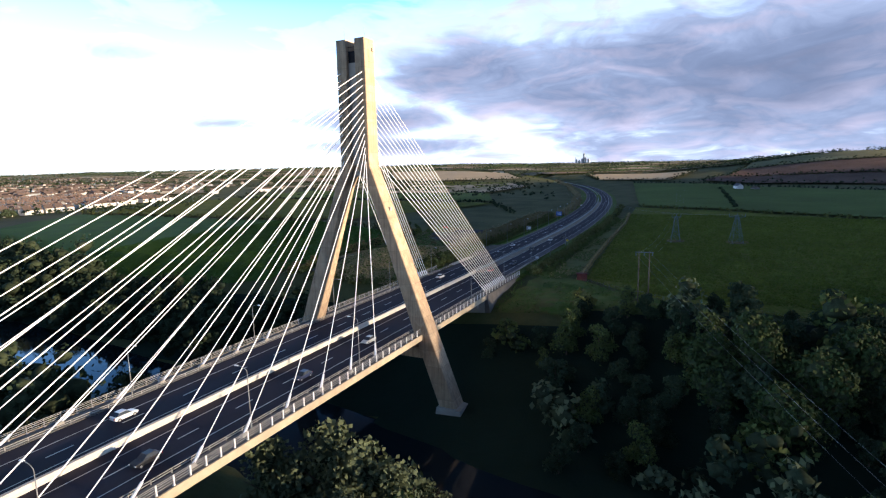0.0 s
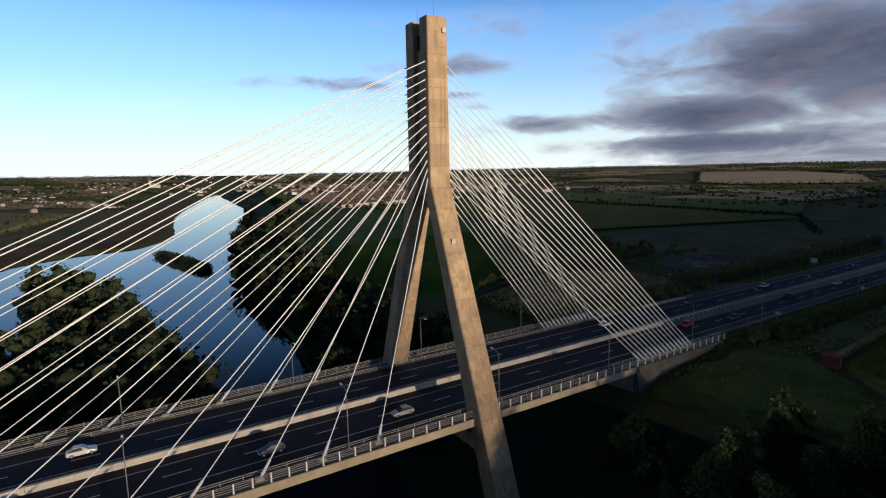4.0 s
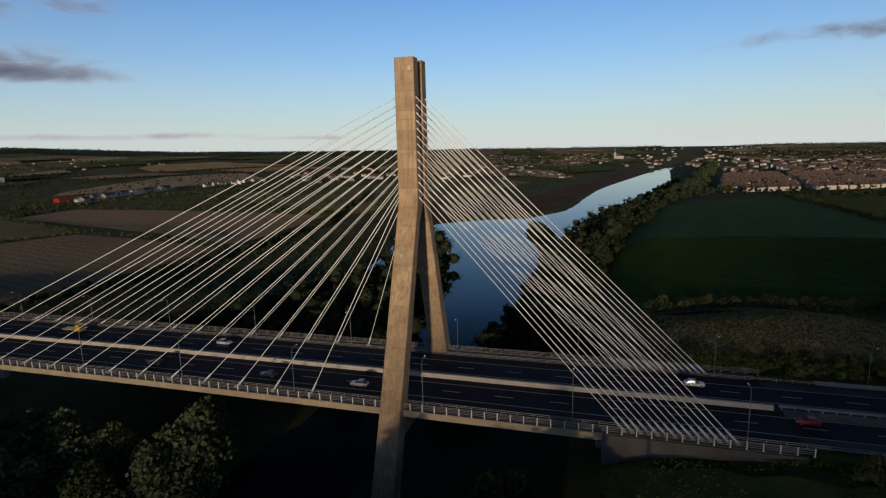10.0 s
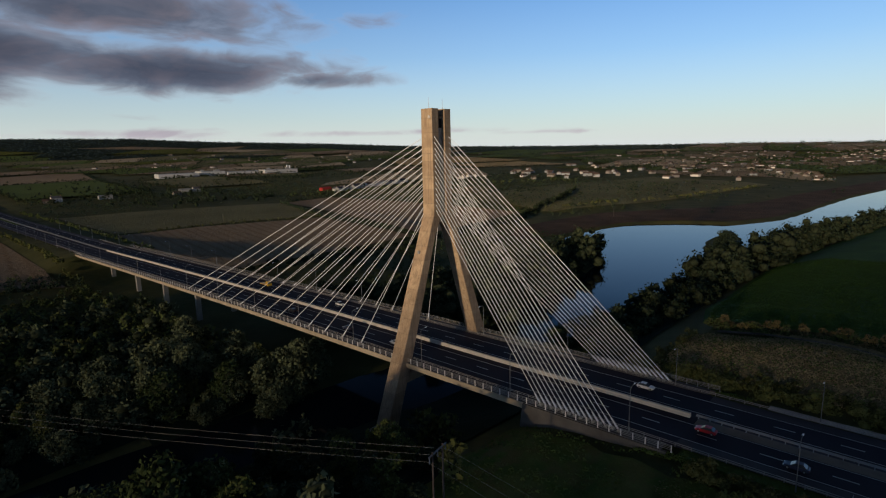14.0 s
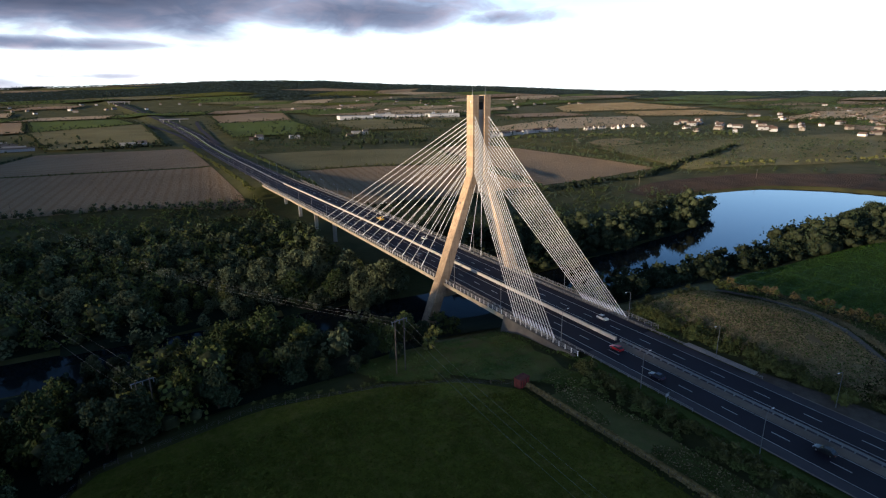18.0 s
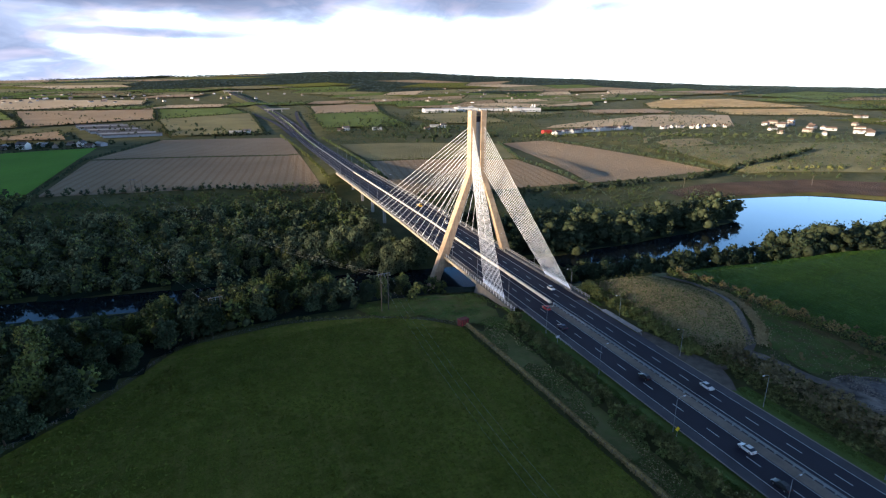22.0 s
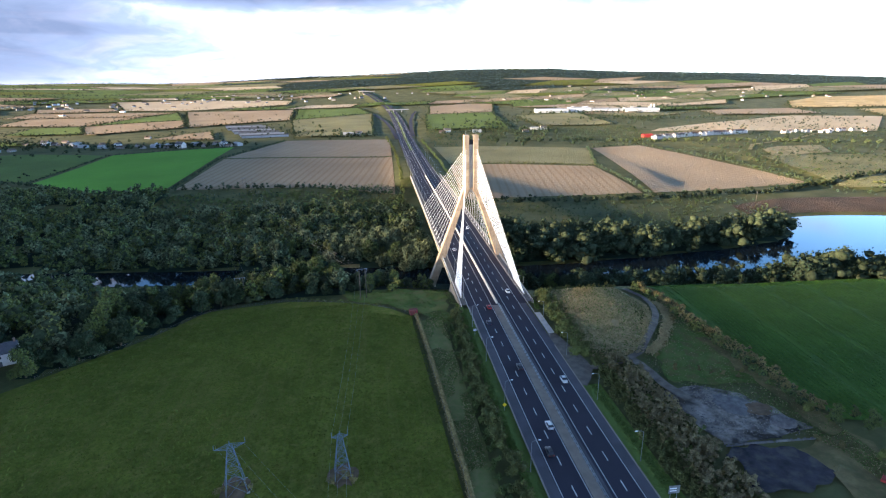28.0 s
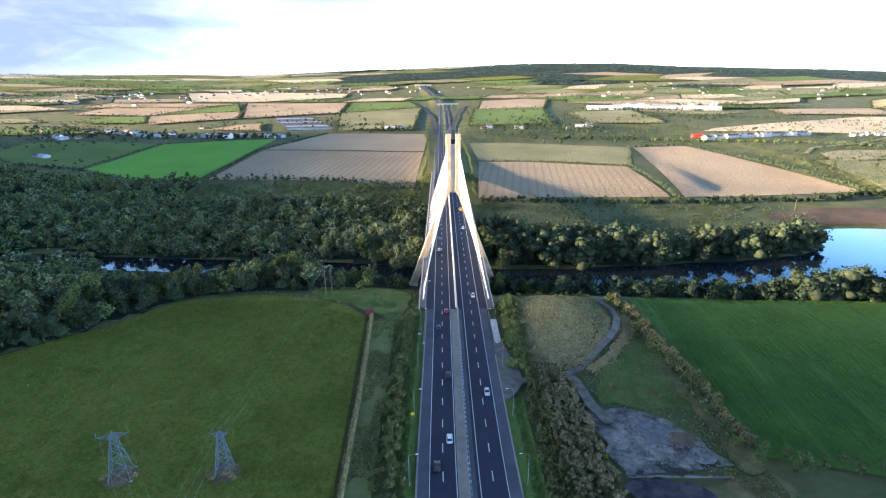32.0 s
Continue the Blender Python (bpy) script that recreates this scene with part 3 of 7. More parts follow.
for s in (-1, 1):
    tagged(ribbon(-120 if s > 0 else -78, -1500, 14, (s * 14.25, s * 13.75), 0.03, "road_edge", M_GRAVEL, "pale gritty edge of the hard shoulder"), category="road")
tagged(ribbon(-77, -1500, 14, (-2.8, 0.4), 0.02, "median", M_GRAVEL, "pale gravelled central reserve between the carriageways"), category="median")
tagged(ribbon(-77, -1500, 14, (0.4, 2.2), 0.016, "median", M_SHOULDER, "grey paved strip of the central reserve"), category="median")
tagged(ribbon(-480, -1500, 20, (-2.4, 2.4), 0.05, "median", M_GREEN2, "green grass strip in the bend of the motorway"), category="median")
tagged(ribbon(560, 2950, 40, (-2.6, 2.6), 0.03, "median", M_GREEN2, "green grass strip between the carriageways"), category="median")

tagged(ribbon(-150, -900, 14, (13.9, 20.8), -0.32, "verge", M_GREEN2, "mown green verge beside the hard shoulder"), category="verge")
tagged(ribbon(-78, -900, 14, (-18.6, -13.9), -0.32, "verge", M_GREEN2, "mown green verge below the shrub belt"), category="verge")


def road_lines():
    g = Geo()
    for x in (-10.5, -3.15, 3.15, 10.5):
        for y0, y1, st in ((-1500, -76, 14), (-76, DECK_N, 20), (DECK_N, 1500, 40)):
            n = int((y1 - y0) / st)
            rows = []
            for i in range(n + 1):
                y = y0 + (y1 - y0) * i / n
                s = 0.0 if y > -170 else 2 * (y + 170) / 4100.0
                k = math.hypot(1, s)
                w = 0.1
                rows.append([(road_x(y) + (x - w) / k, y - (x - w) * s / k, road_z(y) + 0.03), (road_x(y) + (x + w) / k, y - (x + w) * s / k, road_z(y) + 0.03)])
            g.sweep(rows, closed=False)
    for x in (-6.8, 6.8):
        for i in range(-60, 110):
            y = -165.7 + 11.85 * i + 2
            rows = []
            for yy in (y - 2, y + 2):
                s = 0.0 if yy > -170 else 2 * (yy + 170) / 4100.0
                k = math.hypot(1, s)
                rows.append([(road_x(yy) + (x + d) / k, yy - (x + d) * s / k, road_z(yy) + 0.03) for d in (-0.13, 0.13)])
            g.sweep(rows, closed=False)
    tagged(g.ob("lane_marking", M_PAINT), "white painted lane dashes and edge lines", "road marking", kind="stuff")


road_lines()

# ---- bridge ----
bridge = thing("cable_stayed_bridge", "concrete cable-stayed motorway bridge with white stays over the river", "bridge", at=(0, 0, 22))
BR = Matrix.Translation((0, 0, -22))


def bpart(g, name, mat, label="", parent=None, **kw):
    o = g.ob(name, mat, parent or bridge, label, **kw)
    if not parent:
        o.matrix_parent_inverse = BR
    return o


def deck_ring(y):
    z = road_z(y)
    pts = [(-17.9, 0.1), (-17.9, -1.25), (-17.3, -1.35), (-13.5, -1.0), (-11.5, -2.5), (11.5, -2.5), (13.5, -1.0), (17.3, -1.35), (17.9, -1.25), (17.9, 0.1), (17.2, 0.14), (14.3, -0.1), (-14.3, -0.1), (-17.2, 0.14)]
    return [(x, y, z + dz) for x, dz in pts]


g = Geo().sweep([deck_ring(y) for y in np.linspace(DECK_S, DECK_N, 36)])
bpart(g, "deck", M_CONC, "grey concrete bridge deck with deep edge girders")
for s in (-1, 1):
    g = Geo()
    g.sweep([[(s * (17.75 + a), y, road_z(y) + b) for a, b in ((0.0, 0.2), (0.28, 0.2), (0.28, -1.2), (0.0, -1.2))] for y in np.linspace(DECK_S, DECK_N, 36)])
    bpart(g, "edge_beam", M_FASCIA, "pale concrete edge beam", fix=True)
    g = Geo().sweep([[(s * x, y, road_z(y) + dz) for x, dz in ((14.5, 0.14), (17.6, 0.16), (17.6, 0.0), (14.5, 0.0))] for y in np.linspace(DECK_S - 33, DECK_N, 36)])
    bpart(g, "verge_strip", M_VERGE, "concrete service strip beside the carriageway", fix=True)

# piers under the north approach
for y in (152.5, 191, 230, 271):
    for s in (-1, 1):
        g = Geo()
        zt = road_z(y) - 2.4
        zb = land(s * 9, y) - 1
        g.box((s * 9, y, (zt + zb) / 2), (2.2, 1.8, zt - zb))
        g.box((s * 9, y, zt - 0.35), (3.0, 2.2, 0.7))
        bpart(g, "pier", M_CONC, "square grey concrete pier")

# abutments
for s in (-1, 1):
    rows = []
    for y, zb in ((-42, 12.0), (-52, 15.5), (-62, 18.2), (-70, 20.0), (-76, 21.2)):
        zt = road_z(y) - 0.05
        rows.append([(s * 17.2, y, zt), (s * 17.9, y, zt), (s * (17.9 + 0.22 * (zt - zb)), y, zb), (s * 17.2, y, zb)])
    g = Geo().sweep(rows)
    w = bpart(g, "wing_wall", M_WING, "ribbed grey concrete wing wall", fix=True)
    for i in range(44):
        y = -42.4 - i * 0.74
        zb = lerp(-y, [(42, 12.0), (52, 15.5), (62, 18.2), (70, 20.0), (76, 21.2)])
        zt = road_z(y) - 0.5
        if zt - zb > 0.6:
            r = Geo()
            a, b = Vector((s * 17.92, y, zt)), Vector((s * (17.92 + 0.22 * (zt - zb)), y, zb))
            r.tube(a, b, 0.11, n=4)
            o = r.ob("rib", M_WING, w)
g = Geo()
g.box((0, -42.8, 14.5), (34.4, 1.6, 11.0))
g.box((0, -41.6, 18.3), (30.0, 1.4, 1.2))
bpart(g, "abutment", M_CONC, "concrete abutment wall below the deck end")
g = Geo()
g.box((0, DECK_N + 1.0, 12.0), (36, 2.0, 11.5))
for s in (-1, 1):
    g.box((s * 17.6, DECK_N + 8, 14.6), (0.7, 14, 6.5))
bpart(g, "abutment", M_CONC, "concrete abutment wall on the far bank")


# pylon
def leg_out(z):
    return 4.6 + 0.372 * (64 - z) if z < 64.6 else 4.3 - 0.004 * (z - 64)


def leg_half(z):
    return lerp(z, [(0, 2.5), (23, 2.3), (64, 2.25), (95, 2.15)])


pylon = new("pylon")
pylon.parent = bridge
pylon.matrix_parent_inverse = BR
tagged(pylon, "weathered concrete pylon shaped like a tall inverted letter Y")


def chamfered(x0, x1, h, z, c=0.22):
    return [(x0 + c, -h, z), (x1 - c, -h, z), (x1, -h + c, z), (x1, h - c, z), (x1 - c, h, z), (x0 + c, h, z), (x0, h - c, z), (x0, -h + c, z)]


def flip(rows, s):
    return [[(s * x, y, z) for x, y, z in row] for row in rows]


for s in (-1, 1):
    rows = []
    for z in (0.5, 6, 12, 18, 24, 30, 36, 42, 48, 54, 59, 61.5, 63.0, 64.6):
        xo = leg_out(z)
        xi = max(0.02, xo - lerp(z, [(0, 4.6), (24, 4.5), (47, 3.4), (60, 3.0), (64, 4.2)]))
        rows.append(chamfered(xi, xo, leg_half(z), z))
    g = Geo().sweep(flip(rows, s))
    bpart(g, "leg", M_PYLON, "slanting concrete pylon leg with pour joints", pylon, fix=True)
    rows = [chamfered(1.25, leg_out(z), leg_half(z), z, 0.15) for z in (64.5, 66, 72, 78, 84, 90, 95)]
    g = Geo().sweep(flip(rows, s))
    post = bpart(g, "post", M_PYLON, "upright concrete post of the pylon head", pylon, fix=True)
    Geo().tube((s * 3.0, 0, 95), (s * 3.0, 0, 98.2), 0.07, 0.03).ob("rod", M_STEEL, post, "thin lightning rod")
    Geo().box((s * 4.3, -1.3, 92.6), (0.5, 0.7, 0.9)).ob("lamp_box", M_BARRIER, post, "small pale warning lamp box")
    Geo().box((s * (leg_out(53.5) + 0.12), 0.2, 53.5), (0.6, 0.8, 0.9)).ob("hatch", M_STEEL, post, "small steel hatch")
    g = Geo().box((s * leg_out(3.0) - s * 2.2, 0, 2.0), (7.6, 7.4, 4.6), top=(0.85, 0.85))
    bpart(g, "footing", M_CONC, "concrete footing at the foot of the pylon leg", pylon)
    for i in range(4):
        z = 67.6 + 7.3 * i
        bpart(Geo().box((s * (leg_out(z) - 0.02), 0, z), (0.07, 3.8, 0.05)), "joint", M_WING, "", pylon)
g = Geo().sweep([[(x, y, z) for x, y in ((-1.3, -1.3), (1.3, -1.3), (1.3, 1.3), (-1.3, 1.3))] for z in (61.8, 75, 89.5)])
bpart(g, "web", M_CONC, "recessed pale web between the two posts", pylon, fix=True)
g = Geo().box((0, 0, 90.9), (2.5, 2.2, 2.6))
for z in (90.2, 91.2, 92.2, 93.2):
    g.box((0, 1.35, z), (2.5, 0.08, 0.1)).box((0, -1.35, z), (2.5, 0.08, 0.1))
bpart(g, "service_platform", M_DARK, "dark steel service platform in the gap of the head", pylon)
g = Geo().box((0, 0, 17.4), (37.0, 3.6, 2.8))
bpart(g, "crossbeam", M_PYLON, "concrete crossbeam below the deck", pylon)

# stays with their anchor blocks
COUNT = 14
for s in (-1, 1):
    for side in (1, -1):
        for i in range(COUNT):
            if side > 0:
                y = 20.5 + 9.55 * i
            else:
                y = -46.0 - 1.5 * i
            zt = 65.6 + (87.0 - 65.6) * i / (COUNT - 1)
            foot = Vector((s * 16.0, y, road_z(y) + 0.25))
            head = Vector((s * (leg_out(zt) - 1.05), side * (leg_half(zt) - 0.1), zt))
            d = (head - foot).normalized()
            g = Geo().tube(foot + d * 1.2, head, 0.085, n=7, caps=False)
            st = bpart(g, "stay_cable", M_STAY, smooth=True)
            Geo().tube(foot - d * 0.2, foot + d * 3.0, 0.26, 0.2, n=8).ob("anchor_tube", M_STAY, st, smooth=True)
            Geo().box((s * 16.0, y, road_z(y) + 0.3), (1.0, 1.5 if side > 0 else 0.9, 0.7), top=(0.6, 0.55)).ob("anchor_block", M_CONC, st)
            Geo().tube(head - d * 0.9, head + d * 0.15, 0.11, 0.13, n=7).ob("head_collar", M_STAY, st, smooth=True)

# parapets
POST = Geo().box((0, 0, 0.76), (0.16, 0.2, 1.52)).box((0.06, 0, 0.05), (0.3, 0.3, 0.1))
THIN_POST = Geo().box((0, 0, 0.76), (0.16, 0.07, 1.52)).box((0.06, 0, 0.05), (0.3, 0.3, 0.1))
post_mesh, short_post = {}, None
for s in (-1, 1):
    rail = tagged(new("parapet"), "steel parapet of white posts and thin grey rails" if s < 0 else "steel parapet of slim grey posts and thin rails", "railing", "bridge parapets")
    rail.location = (s * 17.55, 0, 22)
    inv = Matrix.Translation((-s * 17.55, 0, -22))
    ys = np.linspace(-77, DECK_N + 4, 60)
    for h in (0.5, 0.85, 1.2, 1.45):
        g = Geo().sweep([[(s * 17.5 + a, y, road_z(y) + 0.12 + h + b) for a, b in ((-0.04, -0.035), (0.04, -0.035), (0.04, 0.035), (-0.04, 0.035))] for y in ys])
        o = g.ob("rail", M_RAIL, rail)
        o.matrix_parent_inverse = inv
    n = int((DECK_N + 77) / 2.62)
    for i in range(n):
        y = -77 + i * 2.62
        if s not in post_mesh:
            o = (POST if s < 0 else THIN_POST).ob("post", M_POST if s < 0 else M_RAIL, rail)
            post_mesh[s] = o.data
        else:
            o = new("post", post_mesh[s])
            o.parent = rail
        o.matrix_parent_inverse = inv
        o.matrix_basis = pose(s * 17.55, y, road_z(y) + 0.12, 0, 0, 0 if s < 0 else 180)
    # inner crash barrier
    inner = tagged(new("crash_barrier"), "low double-rail steel crash barrier beside the hard shoulder", "barrier", "crash barriers")
    inner.location = (s * 14.55, 0, 22)
    inv = Matrix.Translation((-s * 14.55, 0, -22))
    ys = np.linspace(-112, DECK_N + 60, 70)
    for h in (0.45, 0.8):
        g = Geo().sweep([[(s * 14.5 + a, y, road_z(y) + h + b) for a, b in ((-0.04, -0.05), (0.04, -0.05), (0.04, 0.05), (-0.04, 0.05))] for y in ys])
        o = g.ob("rail", M_RAIL, inner)
        o.matrix_parent_inverse = inv
    for y in np.arange(-112, DECK_N + 60, 3.2):
        if short_post is None:
            short_post = Geo().box((0, 0, 0.4), (0.1, 0.12, 0.85)).ob("post", M_RAIL, inner)
            o = short_post
        else:
            o = new("post", short_post.data)
            o.parent = inner
        o.matrix_parent_inverse = inv
        o.location = (s * 14.6, y, road_z(y))

# median barrier on the bridge, cast in units
barrier = tagged(new("median_barrier"), "pale concrete median barrier along the middle of the bridge", "barrier")
barrier.location = (0, 0, 22)
for k in range(64):
    y0, y1 = -75.4 + 6.0 * k, -75.4 + 6.0 * k + 5.96
    rows = []
    for y in (y0, y1):
        z = road_z(y)
        rows.append([(-0.48, y, z), (-0.48, y, z + 0.25), (-0.36, y, z + 0.5), (-0.33, y, z + 1.0), (0.33, y, z + 1.0), (0.36, y, z + 0.5), (0.48, y, z + 0.25), (0.48, y, z)])
    o = Geo().sweep(rows).ob("barrier_unit", M_BARRIER, barrier, fix=True)
    o.matrix_parent_inverse = Matrix.Translation((0, 0, -22))

# steel median barrier south and north of the bridge
for a, b in ((-76.5, -1200), (310, 1200)):
    g = Geo()
    n = int(abs(b - a) / 8)
    for off in (0.25, 0.75):
        g.sweep([[(road_x(y) + off + dx, y, road_z(y) + 0.7 + dz) for dx, dz in ((-0.03, -0.15), (0.03, -0.15), (0.03, 0.15), (-0.03, 0.15))] for y in np.linspace(a, b, n)])
    sgn = 1 if b > a else -1
    for i in range(int(min(abs(b - a), 460) / 2.4)):
        y = a + sgn * (i * 2.4 + 0.5)
        g.box((road_x(y) + 0.5, y, road_z(y) + 0.35), (0.7, 0.14, 0.8))
    tagged(g.ob("median_guardrail", M_STEEL), "grey steel guardrail on close-set posts in the central reserve", "barrier")


# ---- street lamps ----
def street_lamp():
    e = thing("street_lamp", "slim grey steel motorway lamp with a curved arm", "street lamp", "street lamps along the motorway")
    Geo().tube((0, 0, -0.3), (0, 0, 9.6), 0.10, 0.06, n=8).ob("pole", M_LAMP, e, smooth=True)
    Geo().tube((0, 0, -0.2), (0, 0, 1.3), 0.15, 0.13, n=8).ob("base", M_LAMP, e)
    g = Geo()
    pts = [Vector((1.9 * (1 - math.cos(a)), 0, 9.6 + 0.75 * math.sin(a))) for a in np.linspace(0, math.pi / 2, 6)]
    for p, q in zip(pts, pts[1:]):
        g.tube(p, q, 0.055, 0.05, n=6)
    g.ob("arm", M_LAMP, e, smooth=True)
    Geo().box((2.2, 0, 10.36), (0.8, 0.3, 0.16), top=(0.7, 0.6)).ob("lantern", M_STAY, e, "pale lantern head")
    return e


lamp = street_lamp()
first = True
for k in range(-13, 17):
    y = -5.6 + 30.8 * k
    for s in (-1, 1):
        if y < -420:
            continue
        on_deck = -77 < y < DECK_N
        off = 14.95 if on_deck else 15.9
        x = road_x(y) + s * off
        z = road_z(y) + (0.1 if on_deck else -0.5)
        m = pose(x, y, z, 0, 0, 0 if s < 0 else 180)
        if first:
            lamp.matrix_basis = m
            first = False
        else:
            copy_thing(lamp, m)

# ---- fields round the bridge ----
patch("field", [(-300, -262), (-183, -123), (-155, -89), (-138, -60), (-103, -54), (-70, -61), (-53, -70), (-42, -82)], [(-296, -270), (-201, -314), (-150, -340), (-112, -360), (-70, -380), (-24, -398)], M_PASTURE, "dark green grazed pasture with tussocks", 0.3, 60, 60)
patch("field", [(86, -54), (119, -46), (233, -52), (420, -90)], [(86, -180), (124, -192), (195, -224), (500, -222)], M_CROP, "deep green row crop in straight drills", 0.35, 40, 30)
patch("field", [(170, -232), (320, -232), (500, -230)], [(120, -420), (300, -440), (560, -470)], M_PASTURE, "dark green grass field beside the town", 1.3, 20, 16)
patch("field", [(132, -445), (300, -462), (560, -492)], [(196, -600), (330, -640), (560, -700)], M_GREEN2, "green grass field with a dark hedge", 1.6, 16, 12)
patch("field", [(206, -620), (330, -660), (570, -720)], [(262, -900), (400, -960), (620, -1000)], M_PASTURE, "long green pasture beside the motorway", 1.8, 16, 14)
patch("field", [(-205, -322), (-112, -368), (-26, -406)], [(-300, -660), (-94, -840), (34, -880)], M_GREEN2, "green grass field beyond the hedge", 1.5, 20, 20)
patch("field", [(-285, 326), (-126, 316), (-37, 264)], [(-283, 533), (-160, 523), (-33, 506)], M_STUB, "brown stubble field with curving drill lines", 0.5, 20, 20)
patch("field", [(-283, 541), (-160, 531), (-33, 514)], [(-222, 741), (-120, 733), (-31, 722)], M_STUB2, "pale brown stubble field", 0.6, 20, 20)
patch("field", [(-472, 392), (-362, 322), (-297, 316)], [(-474, 612), (-400, 640), (-300, 664)], M_BRIGHT, "bright green reseeded grass field", 0.6, 20, 20)
patch("field", [(-700, 520), (-600, 440), (-484, 402)], [(-720, 640), (-620, 650), (-486, 614)], M_GREEN2, "green paddock with a hedge round it", 0.6, 16, 16)
patch("field", [(31, 232), (130, 236), (232, 240)], [(44, 425), (120, 418), (234, 386)], M_STUB, "brown stubble field beside the motorway", 0.5, 20, 20)
patch("field", [(44, 434), (150, 424), (244, 398)], [(40, 600), (131, 588), (288, 548)], M_OLIVE, "olive rough meadow", 0.5, 20, 20)
patch("field", [(246, 240), (366, 254), (454, 268)], [(298, 552), (340, 562), (388, 568)], M_STUB2, "wide brown stubble field sloping to the marsh", 0.5, 20, 20)
patch("marsh", [(286, 140), (318, 140), (350, 140), (400, 133), (436, 124), (458, 106), (482, 78), (499, 34), (560, 6), (640, -6), (880, -32), (1500, -160)], [(290, 172), (320, 184), (360, 196), (430, 190), (500, 178), (540, 150), (580, 120), (620, 90), (660, 70), (760, 46), (1000, 6), (1500, -100)], M_MARSH, "brown reed bed along the far river bank", 0.3, 60, 12, "marsh")
patch("field", [(470, 230), (620, 170), (800, 140), (1050, 100)], [(500, 420), (640, 400), (820, 380), (1080, 330)], M_OLIVE, "olive-green water meadow behind the reed bed", 1.0, 24, 14)
patch("field", [(520, 420), (551, 412), (620, 425)], [(540, 470), (587, 492), (660, 494)], M_DRY, "rough pale ground below a row of houses", 1.0, 16, 12)
patch("field", [(498, 745), (700, 700), (905, 640)], [(540, 785), (1008, 997), (1172, 900)], M_STRAW, "pale golden stubble field behind the houses", 0.8, 18, 14)
patch("field", [(494, 330), (586, 362), (700, 350)], [(506, 290), (545, 256), (700, 235)], M_GREEN2, "green meadow among the scrub", 0.9, 14, 10)
patch("dry_grass", [(27, -60), (48, -59), (65, -68)], [(26, -126), (40, -129), (54, -116)], M_DRY, "dry straw-coloured grass on the mound", 0.55, 24, 24, "grass", rough=2.5)
patch("dry_grass", [(-38.2, -88), (-28, -88)], [(-28.6, -300), (-23, -300)], M_DRYG, "pale rough grass strip between fence and hedge", 0.4, 10, 60, "grass", rough=0.8)
patch("yard", [(40.5, -158), (48, -155.5), (57, -157), (67, -165)], [(43, -187), (52, -187), (62, -187), (73.5, -184)], M_MUD, "grey muddy yard with puddle stains", 0.35, 24, 24, "yard", rough=3.0)
patch("yard", [(42, -189.5), (52, -189.5), (64, -190)], [(40, -206), (52, -207), (66, -205)], M_TARMAC, "dark tarred hardstanding beside the scrub", 0.6, 30, 30, "yard", rough=5.0)
patch("dry_grass", [(74, -120), (79, -124)], [(77, -186), (84, -186)], M_OCHRE, "rough ochre grass along the hedge", 0.42, 8, 30, "grass", rough=3.0)
patch("dry_grass", [(66, -190), (84, -188)], [(66, -216), (86, -216)], M_OCHRE, "rough ochre grass behind the hardstanding", 0.3, 16, 16, "grass", rough=6.0)
patch("dry_grass", [(-76, -44), (-50, -43), (-22, -41)], [(-72, -58), (-50, -69), (-25, -92)], M_WASTE, "rough green bank below the bridge abutment", 0.5, 20, 20, "grass", rough=3.0)
patch("grass", [(50, -128), (60, -117), (72, -108), (77, -112)], [(48, -152), (58, -154), (68, -156), (80, -160)], M_WASTE, "patchy green grass between lane and hedge", 0.3, 24, 24, "grass", rough=4.0)



def strip(name, pts, width, mat, label, category, lift=0.16):
    """A path laid over the ground along a line of points."""
    line = []
    for p, q in zip(pts, pts[1:]):
        n = max(1, int(math.dist(p, q) / 4))
        line += [(p[0] + (q[0] - p[0]) * i / n, p[1] + (q[1] - p[1]) * i / n) for i in range(n)]
    line.append(pts[-1])
    rows = []
    for i, p in enumerate(line):
        a, b = line[max(0, i - 1)], line[min(len(line) - 1, i + 1)]
        d = Vector((b[0] - a[0], b[1] - a[1])).normalized()
        w = width * (1 + 0.12 * noise.noise(Vector((p[0] * 0.2, p[1] * 0.2, 0)))) / 2
        rows.append([drape(p[0] - d.y * w * k, p[1] + d.x * w * k, lift) for k in (1, 0, -1)])
    return tagged(Geo().sweep(rows, closed=False).ob(name, mat, smooth=True), label, category, kind="structure")


strip("track", [(22, -139.5), (29, -138.5), (37, -136), (45, -131), (53, -121), (61, -111), (67, -101), (71.5, -89), (73.5, -77), (70, -63)], 3.0, M_TRACK, "narrow grey tarmac lane curving round the mound", "track", 0.7)
strip("track", [(38.5, -133.5), (40.6, -139), (41.8, -146), (42.6, -154), (46, -164)], 3.8, M_TRACK, "rough grey lane leading to the yard", "track", 0.74)
strip("apron", [(14.0, -110), (15.8, -120), (18.0, -131), (18.4, -139), (15.5, -145), (12.5, -149)], 7.6, M_TRACK, "worn tarmac apron where the lane meets the hard shoulder", "road", 0.69)
strip("lay_by", [(16.2, -88), (16.2, -118)], 2.6, M_BARRIER, "pale concrete strip beside the hard shoulder", "pavement", 0.62)
strip("slip_road", [(16, 760), (21, 900), (33, 1100), (54, 1330), (74, 1480)], 8, M_ASPHALT, "asphalt slip road climbing beside the motorway", "road", 1.2)
strip("slip_road", [(-16, 720), (-21, 880), (-33, 1100), (-58, 1330), (-84, 1480)], 8, M_ASPHALT, "asphalt slip road joining the motorway", "road", 1.2)
strip("farm_lane", [(780, 640), (660, 560), (560, 520), (520, 470)], 6, M_DRY, "sandy lane below the row of houses", "track", 0.8)

